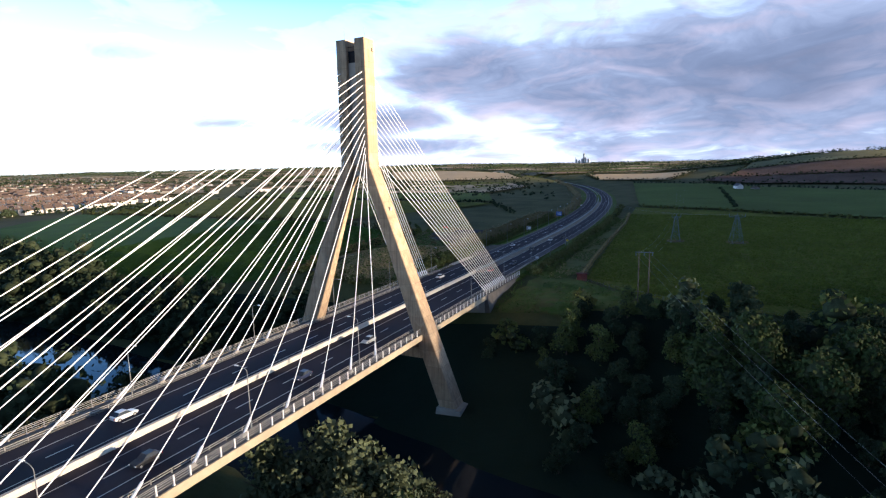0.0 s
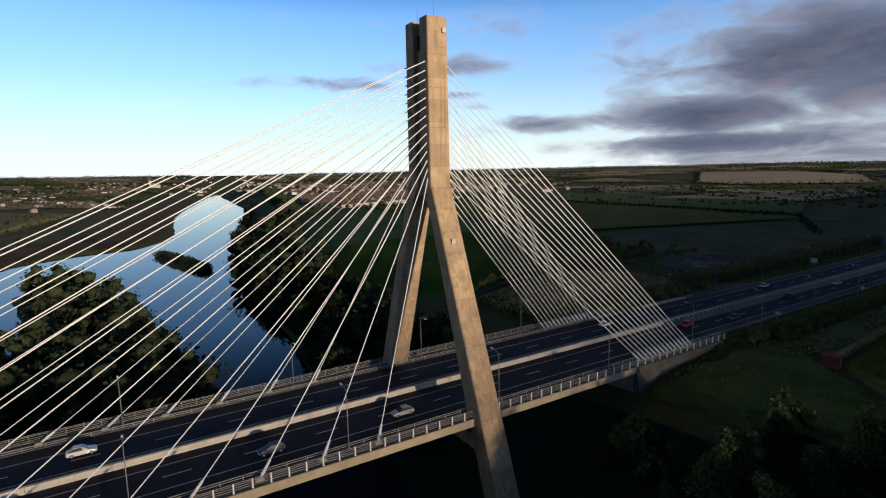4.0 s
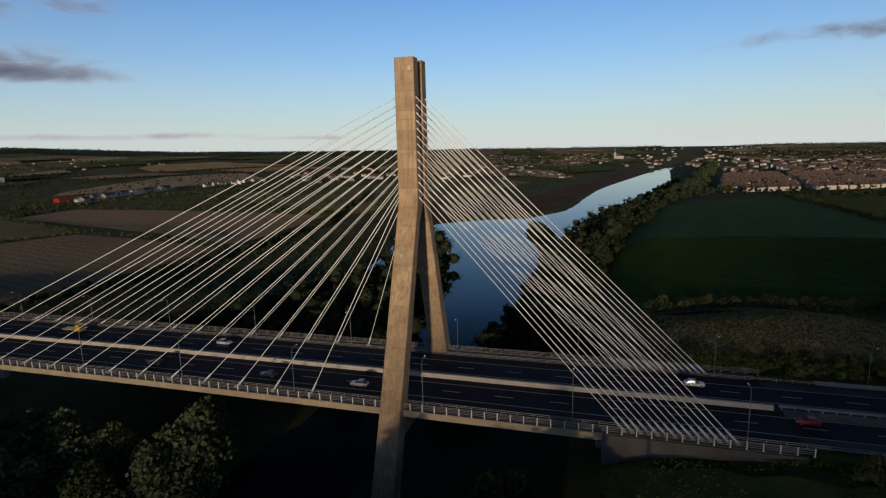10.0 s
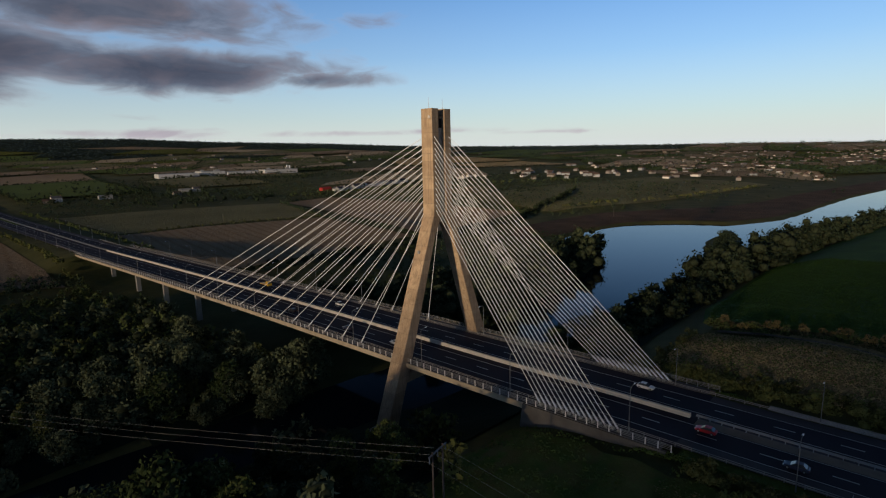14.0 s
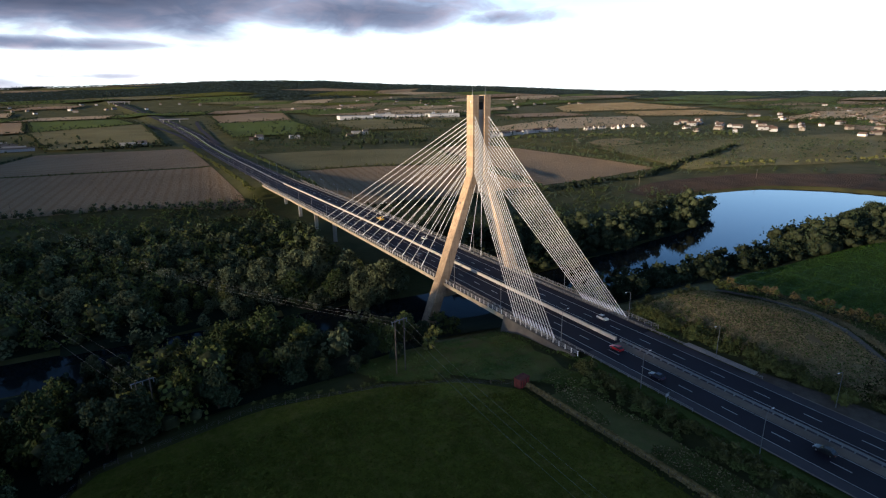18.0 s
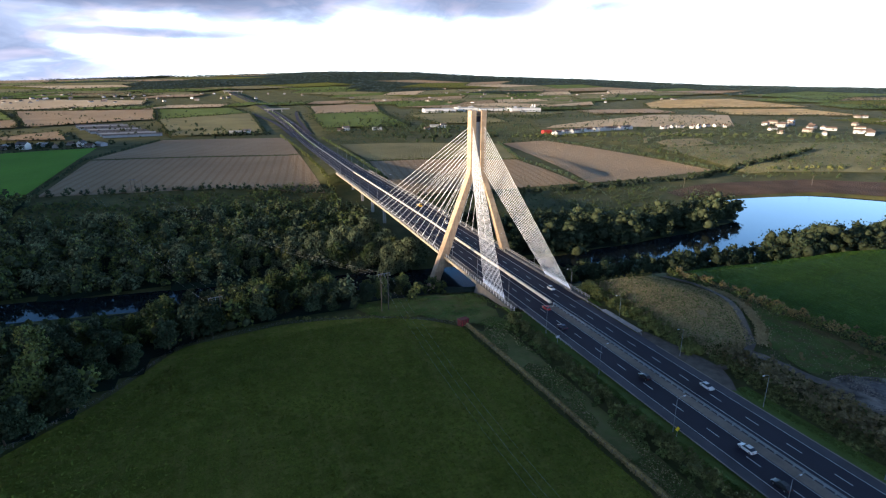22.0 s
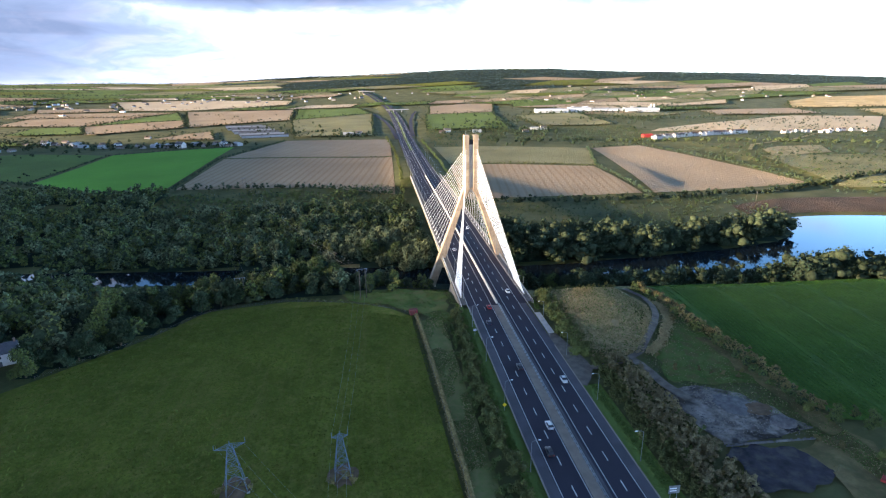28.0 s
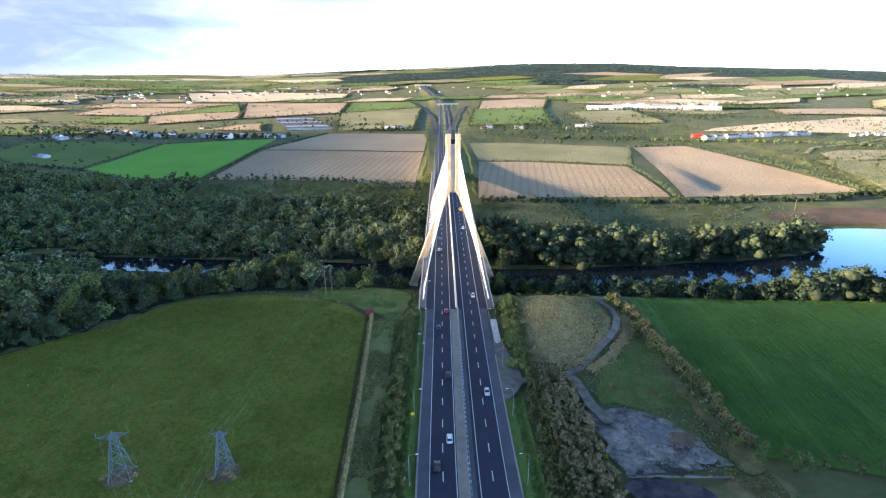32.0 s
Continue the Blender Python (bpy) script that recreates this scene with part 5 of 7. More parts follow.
def bank_spot(r):
    y = r.uniform(-330, -78)
    x = r.uniform(lerp(y, FENCE_X) + 2.0, -27)
    return (x, y) if noise.noise(Vector((x * 0.15, y * 0.06, 5.0))) > -0.1 else None


def verge_spot(r):
    y = r.uniform(-330, -70)
    s = r.choice((-1, 1))
    x = road_x(y) + s * r.uniform(17.0, 19.5)
    return None if s > 0 and -150 < y < -84 else (x, y)


def waste_spot(r):
    y = r.uniform(-215, -60)
    x = r.uniform(lerp(y, [(-215, 76), (-196, 75), (-188, 72), (-164, 62), (-152, 46), (-136, 44), (-121, 56), (-102, 70), (-60, 74)]), 84)
    return x, y


def lane_spot(r):
    line = [(40, -132), (49, -125), (57, -113), (63, -104), (67, -92), (67, -80)]
    k = r.randrange(len(line) - 1)
    t = r.random()
    s = r.choice((-1.0, 7.6, 8.4, 9.4))
    return line[k][0] + (line[k + 1][0] - line[k][0]) * t + s + r.gauss(0, 0.8), line[k][1] + (line[k + 1][1] - line[k][1]) * t + r.gauss(0, 0.8)


def fence_spot(r):
    y = r.uniform(-340, -80)
    return lerp(y, FENCE_X) + r.gauss(0.6, 0.45), y


FENCE_X = [(-340, -26), (-270, -32), (-190, -34.3), (-150, -36), (-120, -37.5), (-80, -40)]
M_STRAWG = material("straw_grass", (0.38, 0.31, 0.17), 0.95, var=0.2, scale=0.3, rand=0.4, spec=0.1)
M_GRASSB = material("green_tall_grass", (0.115, 0.17, 0.045), 0.95, var=0.25, scale=0.3, rand=0.4, spec=0.1)
def pasture_spot(r):
    y = r.uniform(-330, -64)
    x = r.uniform(lerp(y, [(-330, -180), (-314, -200), (-123, -180), (-89, -150), (-64, -132)]), lerp(y, FENCE_X) - 1.5)
    return None if y > -64 - 0.35 * abs(x + 95) * (x > -60) else (x, y)


long_grass("pasture_tussocks", "short tussocks of grass in the pasture", 60000, pasture_spot, material("tussock_grass", (0.14, 0.168, 0.03), 0.95, var=0.25, scale=0.2, rand=0.5, spec=0.05), 0.3, 11, 0.3)


def crop_rows():
    """Leafy plants standing in straight drills."""
    r = random.Random(14)
    u, v = Vector((-0.11, -0.994)), Vector((0.994, -0.11))
    vs, fs = [], []
    for i in range(-2, 110):
        for j in range(0, 235):
            p = Vector((88, -34)) + v * (i * 1.7) + u * (j * 0.85 + r.uniform(-0.3, 0.3))
            x, y = p.x + r.uniform(-0.12, 0.12), p.y
            if x > 235 or x < 88 or y > lerp(x, [(86, -56), (119, -49), (233, -55)]) or y < lerp(x, [(86, -177), (124, -189), (195, -221), (260, -222)]) or r.random() < 0.06 or i % 14 == 5:
                continue
            z, s, a = land(x, y) + 0.36, r.uniform(0.36, 0.72), r.uniform(0, 3)
            c, d, k = math.cos(a) * s, math.sin(a) * s, len(vs)
            h = r.uniform(0.2, 0.5)
            vs += [(x, y, z), (x + c, y + d, z + h), (x + 0.3 * c - 0.7 * d, y + 0.3 * d + 0.7 * c, z + h * 0.8), (x - c, y - d, z + h), (x - 0.3 * c + 0.7 * d, y - 0.3 * d - 0.7 * c, z + h * 0.7)]
            fs += [(k, k + 1, k + 2), (k, k + 2, k + 3), (k, k + 3, k + 4), (k, k + 4, k + 1)]
    g = Geo()
    g.v, g.f = vs, fs
    tagged(g.ob("crop_plants", material("beet_leaf", (0.082, 0.165, 0.027), 0.75, var=0.3, scale=0.3, rand=0.4, spec=0.1)), "leafy green beet plants in straight drills", "crop", kind="stuff")


crop_rows()
long_grass("tall_grass", "bleached seeding grass on the mound", 14000, mound_spot, M_STRAWG, 0.3, 1, 0.55)
long_grass("tall_grass", "green grass tufts on the mound", 6000, mound_spot, M_GRASSB, 0.3, 2, 0.55)
long_grass("tall_grass", "rank green grass on the verge bank", 9000, bank_spot, M_GRASSB, 0.24, 3, 0.4)
long_grass("tall_grass", "bleached grass stalks on the verge bank", 5000, bank_spot, M_STRAWG, 0.24, 4, 0.4)
def abutment_spot(r):
    y = r.uniform(-92, -42)
    x = r.uniform(-74, -20)
    return (x, y) if x > lerp(y, [(-92, -26), (-70, -50), (-58, -72), (-42, -76)]) and noise.noise(Vector((x * 0.1, y * 0.1, 2.0))) > -0.2 else None


long_grass("tall_grass", "rank grass and nettles below the abutment", 3500, abutment_spot, M_GRASSB, 0.3, 12, 0.45)
long_grass("verge_grass", "bright green verge grass along the carriageways", 12000, verge_spot, M_GRASSB, 0.3, 5)
long_grass("tall_grass", "rough green grass beside the lane", 9000, waste_spot, M_GRASSB, 0.2, 6)
long_grass("tall_grass", "straw-coloured grass scattered over waste ground", 2500, waste_spot, M_STRAWG, 0.2, 7)
long_grass("tall_grass", "golden dry grass edging the lane", 5000, lane_spot, M_STRAWG, 0.4, 8, 0.45)
long_grass("tall_grass", "golden dry grass along the pasture fence", 12000, fence_spot, material("fence_grass", (0.33, 0.265, 0.125), 0.95, var=0.2, scale=0.3, rand=0.4, spec=0.1), 0.34, 9, 0.3)


def rough_scrub(label, n, x0, x1, y0, y1, mat, hmax, seed):
    """Low bushes dotted over rough grass."""
    f, r = Foliage(seed), random.Random(seed)
    for _ in range(n):
        x, y = r.uniform(x0, x1), r.uniform(y0, y1)
        if in_wood(x, y) or abs(x) < 26 or land(x, y) < 1.0 or noise.noise(Vector((x * 0.02, y * 0.02, seed))) < -0.1:
            continue
        h = r.uniform(0.8, hmax)
        f.crown(x, y, land(x, y) - 0.2, h, h * r.uniform(0.6, 1.0), 2, 14, 0.75, 0.1)
    tagged(f.ob("scrub", mat), label, "scrub", kind="stuff")


rough_scrub("green and straw-coloured scrub on the rough north bank", 900, 26, 330, 95, 214, M_SYCAMORE, 3.0, 41)
rough_scrub("dark scrub on the rough north bank", 500, 26, 330, 95, 214, M_LEAF[2], 2.4, 42)
rough_scrub("green scrub on the slope below the houses", 1500, 440, 960, 190, 520, M_SYCAMORE, 5.0, 46)
rough_scrub("dark thorn scrub on the slope below the houses", 1300, 440, 960, 190, 540, M_LEAF[2], 4.5, 47)
rough_scrub("dark copses and thorn along the far hedges", 900, 42, 480, 596, 850, M_LEAF[2], 7.0, 48)
rough_scrub("green scrub behind the olive meadow", 700, 42, 480, 600, 860, M_SYCAMORE, 4.5, 49)
rough_scrub("dark thorn scrub among the houses", 900, 470, 1050, 520, 1000, M_LEAF[2], 6.0, 50)
rough_scrub("low scrub between the wood and the stubble", 700, -290, -28, 205, 318, M_HEDGE, 2.6, 43)
rough_scrub("dense green thicket between the wood and the stubble", 1300, -290, -28, 190, 300, M_LEAF[1], 4.2, 44)
rough_scrub("dark thorn thicket between the wood and the stubble", 600, -290, -28, 190, 300, M_LEAF[2], 3.6, 45)

# ---- patchwork of farther fields ----


def jitter(i, j, k):
    r = random.Random(i * 92821 + j * 68917 + k * 7)
    return r.uniform(-0.24, 0.24), r.uniform(-0.24, 0.24)


def blocked(x, y, pad=0.0):
    if abs(y - lerp(x, RIVER_Y)) < lerp(x, RIVER_W) / 2 + 60 + pad:
        return True
    if abs(x - road_x(y)) < 34 + pad and y > -1500:
        return True
    if -560 < x < 480 and 0 < y < 840 or 440 < x < 1100 and 20 < y < 1010:
        return True
    if -420 < x < 570 and -480 < y <= 0 or -310 < x < 60 and -880 < y < 0:
        return True
    if 500 < x < 1500 and -650 < y < -130:
        return True
    if x < -560 and y < 420:
        return True
    return any(inside(x, y, ring) for ring in RINGS)


# farmland round the valley: near edge, far edge, material, label
M_PLOUGH = material("ploughed_soil", (0.135, 0.085, 0.065), 0.95, var=0.2, scale=0.02, fine=25, bump=1.0, bump_scale=1.5, coords="World", spec=0.1)
M_ROUGHGOLD = material("rough_golden_hill", (0.50, 0.375, 0.19), 0.95, var=0.3, scale=0.02, fine=18, bump=1.0, bump_scale=3.0, coords="World", spec=0.1, extra=tussocks(0.05, 0.6, (0.2, 0.2, 0.09)))
FARMLAND = [
    ([(-661, 915), (-500, 1028)], [(-757, 1118), (-570, 1262)], M_STUB, "brown stubble field behind the farmsteads"),
    ([(-833, 947), (-678, 942)], [(-861, 1096), (-764, 1117)], M_GREEN2, "green pasture among dark hedges"),
    ([(-490, 1036), (-283, 1200)], [(-680, 1625), (-332, 1652)], M_STUB2, "broad brown stubble field on the rise"),
    ([(-920, 1730), (-690, 1700), (-400, 1940)], [(-1135, 2180), (-838, 2275), (-408, 2160)], M_STRAW, "pale straw-coloured field with hedgerow trees"),
    ([(-1150, 1450), (-770, 1440)], [(-1156, 1628), (-700, 1615)], M_STUB, "long brown stubble field"),
    ([(-1156, 1640), (-930, 1720)], [(-1240, 1800), (-1020, 1850)], M_STUB2, "narrow pale brown field"),
    ([(-1010, 1180), (-770, 1130)], [(-1050, 1420), (-730, 1430)], M_STUB, "brown harvested field between hedges"),
    ([(-760, 1140), (-580, 1275)], [(-730, 1425), (-700, 1600)], M_GREEN2, "narrow dark green field"),
    ([(-449, 885), (-408, 930)], [(-482, 800), (-362, 770)], M_STUB, "small brown field behind the houses"),
    ([(-212, 784), (-62, 790)], [(-276, 1180), (-66, 1370)], M_OLIVE, "olive-gold meadow beside the slip road"),
    ([(-270, 1200), (-70, 1385)], [(-320, 1650), (-120, 1700)], M_GREEN2, "green field below the overbridge"),
    ([(52, 850), (230, 858)], [(88, 1268), (292, 1340)], M_GREEN2, "deep green field between slip road and copse"),
    ([(100, 1285), (300, 1352)], [(138, 1690), (416, 1900)], M_STUB2, "pale brown stubble field beyond the copse"),
    ([(316, 900), (480, 880)], [(330, 1190), (520, 1230)], M_OLIVE, "olive rough meadow before the factory"),
    ([(1207, 1248), (1459, 1178), (1760, 1090)], [(1377, 1480), (1640, 1660), (1960, 1600)], M_ROUGHGOLD, "rough golden hillside in the sun"),
    ([(840, 1050), (1120, 1020)], [(900, 1230), (1190, 1235)], M_STUB2, "pale stubble field behind the hedge"),
    ([(1180, 900), (1500, 740)], [(1320, 1130), (1640, 1040)], M_ROUGHGOLD, "golden rough grazing above the houses"),
    ([(310, -1110), (500, -1012), (640, -1085)], [(620, -1850), (930, -1980), (1176, -1940)], M_STRAW, "pale golden stubble field near the southern skyline"),
    ([(800, -835), (1000, -1030)], [(1020, -1000), (1180, -1350)], M_STRAW, "pale golden field with a belt of trees"),
    ([(660, -1100), (1040, -1060)], [(1040, -1320), (1170, -1400)], M_STUB2, "pale brown stubble field"),
    ([(818, -484), (748, -590)], [(1150, -600), (1060, -850)], M_STRAW, "golden stubble field beside the housing estate"),
    ([(-20, -955), (110, -985)], [(-60, -1350), (200, -1310)], M_STRAW, "pale golden field in the bend of the motorway"),
    ([(-70, -905), (-330, -860)], [(-110, -1060), (-400, -1040)], M_PLOUGH, "dark brown ploughed field on the slope"),
    ([(-115, -1072), (-410, -1055)], [(-150, -1260), (-480, -1260)], M_PLOUGH, "dark brown tilled field on the slope"),
    ([(-155, -1275), (-490, -1275)], [(-180, -1480), (-540, -1500)], M_OLIVE, "rough olive hillside pasture"),
]


def inside(x, y, ring):
    hit = False
    for (x0, y0), (x1, y1) in zip(ring, ring[1:] + ring[:1]):
        if (y0 > y) != (y1 > y) and x < x0 + (x1 - x0) * (y - y0) / (y1 - y0):
            hit = not hit
    return hit


RINGS = [near + far[::-1] for near, far, _, _ in FARMLAND]
far_fields = {}
lines, big, ridge = Foliage(77), Foliage(78), Foliage(79)
fr = random.Random(9)


def lay_fields(cx, cy, r0, r1, lift, tag):
    ca, sa = math.cos(0.22), math.sin(0.22)
    span = int(4700 / min(cx, cy)) + 1

    def node(i, j):
        a, b = jitter(i, j, tag)
        u, v = (i + a + 0.5 * (j % 2)) * cx, (j + b) * cy
        return u * ca - v * sa, u * sa + v * ca
    for i in range(-span, span):
        for j in range(-span, span):
            q = [node(i, j), node(i + 1, j), node(i + 1, j + 1), node(i, j + 1)]
            mx, my = sum(p[0] for p in q) / 4, sum(p[1] for p in q) / 4
            R = math.hypot(mx, my)
            az = math.degrees(math.atan2(mx, my)) % 360
            if not r0 < R < r1 or 205 < az < 312:
                continue
            if any(blocked(*p) for p in q) or blocked(mx, my):
                continue
            c = [(p[0] + (mx - p[0]) * 0.03, p[1] + (my - p[1]) * 0.03) for p in q]
            wild = noise.noise(Vector((mx * 0.0012, my * 0.0012, 8.0)))
            hill = R > (2500 if 8 < az < 36 else 2900) and (az < 75 or az > 346)
            gold = (18 < az < 80 or 96 < az < 160) and 500 < R < 3200
            wood = fr.random() < (0.16 if gold else 0.22 if not hill else 0.94)
            if wood:
                for _ in range(60 if not tag else 60 if tag == 1 else 100 if hill else 45):
                    s, t = fr.random(), fr.random()
                    x = (q[0][0] * (1 - s) + q[1][0] * s) * (1 - t) + (q[3][0] * (1 - s) + q[2][0] * s) * t
                    y = (q[0][1] * (1 - s) + q[1][1] * s) * (1 - t) + (q[3][1] * (1 - s) + q[2][1] * s) * t
                    h = fr.uniform(6, 12)
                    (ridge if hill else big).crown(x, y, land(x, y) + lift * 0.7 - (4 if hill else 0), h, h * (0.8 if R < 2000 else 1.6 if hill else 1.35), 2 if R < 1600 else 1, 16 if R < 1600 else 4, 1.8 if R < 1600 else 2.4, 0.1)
            m = (M_SHADED_FLOOR if hill else M_GREEN2) if wood else fr.choice(FAR_MATS if R > 1900 and not (gold and az > 90) else GOLD_MATS if gold and fr.random() < 0.8 else FIELD_MATS if wild > -0.15 or az < 120 else FIELD_MATS[2:])
            g = far_fields.setdefault((m.name, tag), (Geo(), m))[0] if tag else Geo()
            n = 5
            rows = []
            for a in range(n + 1):
                row = []
                for b in range(n + 1):
                    s, t = a / n, b / n
                    x = (c[0][0] * (1 - s) + c[1][0] * s) * (1 - t) + (c[3][0] * (1 - s) + c[2][0] * s) * t
                    y = (c[0][1] * (1 - s) + c[1][1] * s) * (1 - t) + (c[3][1] * (1 - s) + c[2][1] * s) * t
                    row.append(drape(x, y, lift))
                rows.append(row)
            g.sweep(rows, closed=False)
            if not tag:
                tagged(g.ob("field", m, smooth=True), {"stubble": "brown stubble field", "pale_straw": "pale straw-coloured harvested field", "olive_meadow": "olive-green meadow", "mid_green_grass": "green grass field", "stubble_cross": "pale brown stubble field", "pasture": "dark green pasture field"}[m.name] + " bounded by hedges", "field", "farmland", kind="structure")
            # two sides get a hedge
            for p, r in ((q[0], q[1]), (q[0], q[3]), (q[1], q[2])):
                L = math.dist(p, r)
                step = 5 if R < 1300 else 8 if R < 2400 else 16
                for k in range(int(L / step)):
                    if fr.random() < 0.06:
                        continue
                    t = (k + fr.random()) * step / L
                    x, y = p[0] + (r[0] - p[0]) * t, p[1] + (r[1] - p[1]) * t
                    h = fr.choice((3.5, 4, 4.5, 5, 6, 9, 11)) * (1 if R < 2000 else 1.3)
                    lines.crown(x, y, land(x, y) - 0.3 + lift * 0.8, h, max(h * 0.6, step * 0.42), 1, 10 if R < 1300 else 3, 1.2 if R < 1300 else 2.0, 0.2)


for near, far, mat, label in FARMLAND:
    patch("field", near, far, mat, label, 2.6, 14, 14)
    ring = near + far[::-1]
    for p, q in zip(ring, ring[1:] + ring[:1]):
        L = math.dist(p, q)
        for k in range(int(L / 6)):
            if fr.random() < 0.1:
                continue
            t = (k + fr.random()) * 6 / L
            x, y = p[0] + (q[0] - p[0]) * t + fr.uniform(-2, 2), p[1] + (q[1] - p[1]) * t + fr.uniform(-2, 2)
            h = fr.choice((3, 3.5, 4, 5, 6, 9))
            lines.crown(x, y, land(x, y) + 1.2, h, max(3.6, h * 0.65), 1, 9, 1.4, 0.2)
for k in range(150):
    x = fr.uniform(-900, 30)
    y = -1540 + fr.gauss(0, 30)
    h = fr.uniform(5, 13)
    big.crown(x, y, land(x, y), h, h * 0.6, 3, 26, 1.4, 0.1)
lay_fields(190, 130, 380, 1500, 1.8, 0)
lay_fields(240, 145, 1500, 2700, 4.0, 1)
lay_fields(340, 200, 2700, 4500, 6.0, 2)
for cx, cy, sx, sy, n in ((210, 860, 60, 110, 130), (-110, 790, 26, 20, 34), (-330, 690, 30, 10, 26), (-470, 690, 60, 14, 40), (-640, 740, 80, 24, 50), (-200, 860, 60, 12, 24), (260, 640, 60, 14, 30), (640, 1010, 120, 30, 60), (560, 1250, 140, 22, 70), (-285, 900, 70, 60, 40)):
    for _ in range(n):
        x, y, h = fr.gauss(cx, sx), fr.gauss(cy, sy), fr.uniform(5, 10)
        if abs(x - road_x(y)) > 32:
            big.crown(x, y, land(x, y), h, h * 0.7, 3, 30, 1.1, 0.1)
for _ in range(2600):
    x, y = fr.uniform(-800, 1300), fr.uniform(-900, 1500)
    if math.hypot(x, y) < 330 or abs(x - road_x(y)) < 32 or abs(y - lerp(x, RIVER_Y)) < lerp(x, RIVER_W) / 2 + 30 or not blocked(x, y):
        continue
    if noise.noise(Vector((x * 0.01, y * 0.01, 7.0))) < 0.12 or -310 < x < 460 and -470 < y < 760 or -420 < x < 60 and y < 0 or x < -280 and 320 < y < 840:
        continue
    h = fr.uniform(4, 9)
    big.crown(x, y, land(x, y), h, h * 0.7, 2, 18, 1.3, 0.1)
for _ in range(15000):
    a, R = radians(fr.uniform(-52, 172)), 420 + 2500 * fr.random() ** 1.2
    x, y = R * math.sin(a), R * math.cos(a)
    if abs(x - road_x(y)) < 40 or abs(y - lerp(x, RIVER_Y)) < lerp(x, RIVER_W) / 2 + 120 or any(inside(x, y, ring) for ring in RINGS):
        continue
    if noise.noise(Vector((x * 0.006, y * 0.006, 3.0))) + 0.5 * noise.noise(Vector((x * 0.03, y * 0.03, 1.0))) < 0.06 or -310 < x < 460 and -470 < y < 760 or -480 < x < 60 and y < 0 or -490 < x < -280 and 300 < y < 680:
        continue
    h = fr.uniform(3, 9)
    big.crown(x, y, land(x, y) + 0.6, h, h * 0.75, 1, 14 if R < 1400 else 8, 1.3, 0.2)
for (mname, tag), (g, m) in far_fields.items():
    tagged(g.ob("far_fields", m, smooth=True), "distant patchwork of " + mname.replace("_", " ") + " fields", "fields", kind="stuff")
tagged(ridge.ob("ridge_forest", M_HAZED_LEAF), "dark forest on the far ridge, tinted blue for distance haze", "woodland", kind="stuff")
tagged(lines.ob("hedgerows", M_FARH), "dark hedgerows between the distant fields", "hedge", kind="stuff")
tagged(big.ob("copses", M_FARH), "dark copses and shelter belts across the plain", "woodland", kind="stuff")

# ---- buildings ----
M_WHITE = material("white_render", (0.66, 0.64, 0.61), 0.85, var=0.12, scale=0.4)
M_CREAM = material("cream_render", (0.25, 0.235, 0.215), 0.85, var=0.12, scale=0.4)
M_BRICK = material("red_brick", (0.24, 0.15, 0.115), 0.9, var=0.2, scale=0.6)
M_SLATE = material("slate_roof", (0.10, 0.10, 0.115), 0.75, var=0.25, scale=0.8)
M_TILE = material("brown_tile_roof", (0.115, 0.084, 0.072), 0.85, var=0.25, scale=0.8)
M_GLASS = material("window_glass", (0.05, 0.06, 0.075), 0.12, var=0.2, scale=1.0, spec=0.6)
M_SHEET = material("pale_sheet_cladding", (0.55, 0.57, 0.59), 0.5, 0.2, var=0.08, scale=0.2)
M_GREY = material("grey_sheet_cladding", (0.33, 0.35, 0.37), 0.6, 0.1, var=0.15, scale=0.2)
M_RED = material("red_sheet_cladding", (0.42, 0.04, 0.035), 0.6, var=0.15, scale=0.3)


def house_kind(label, w, l, h, rh, wall, roof, group, chim=1, windows=True):
    e = thing("house", label, "house", group)
    g = Geo().box((0, 0, h / 2 - 0.5), (w, l, h + 1))
    g.add([(-w / 2, -l / 2, h), (w / 2, -l / 2, h), (0, -l / 2, h + rh), (-w / 2, l / 2, h), (w / 2, l / 2, h), (0, l / 2, h + rh)], [(0, 1, 2), (4, 3, 5)])
    g.ob("wall", wall, e)
    o, t = 0.45, 0.18
    rows = [[(-w / 2 - o, y, h - 0.25), (0, y, h + rh), (w / 2 + o, y, h - 0.25), (w / 2 + o, y, h - 0.25 + t), (0, y, h + rh + t + 0.1), (-w / 2 - o, y, h - 0.25 + t)] for y in (-l / 2 - 0.3, l / 2 + 0.3)]
    Geo().sweep(rows).ob("roof", roof, e, fix=True)
    for k in range(chim):
        y = (-1 if k == 0 else 1) * (l / 2 - 0.8)
        Geo().box((0, y, h + rh + 0.5), (0.9, 0.7, 1.7)).ob("chimney", M_BRICK, e)
    if windows:
        n = max(2, int(l / 3.4))
        for s in (-1, 1):
            for k in range(n):
                y = -l / 2 + l * (k + 0.5) / n
                for z in ((1.4, 3.9) if h > 4.5 else (1.4,)):
                    if s < 0 and z < 2 and k == n // 2:
                        Geo().box((s * (w / 2 + 0.03), y, 1.05), (0.1, 1.0, 2.1)).ob("door", M_SLATE, e)
                    else:
                        Geo().box((s * (w / 2 + 0.03), y, z), (0.1, 1.25, 1.2)).ob("window", M_GLASS, e)
    return e


def settle(o, x, y, rz, s=1.0):
    return pose(x, y, land(x, y) + 0.2, 0, 0, rz) @ Matrix.Scale(s, 4)


def scatter(kinds, spots):
    """Set copies of some kinds of house on the ground; the first of each kind is the house itself."""
    done = set()
    for k, x, y, rz, s in spots:
        m = settle(kinds[k], x, y, rz, s)
        if k in done:
            copy_thing(kinds[k], m)
        else:
            kinds[k].matrix_basis = m
            done.add(k)


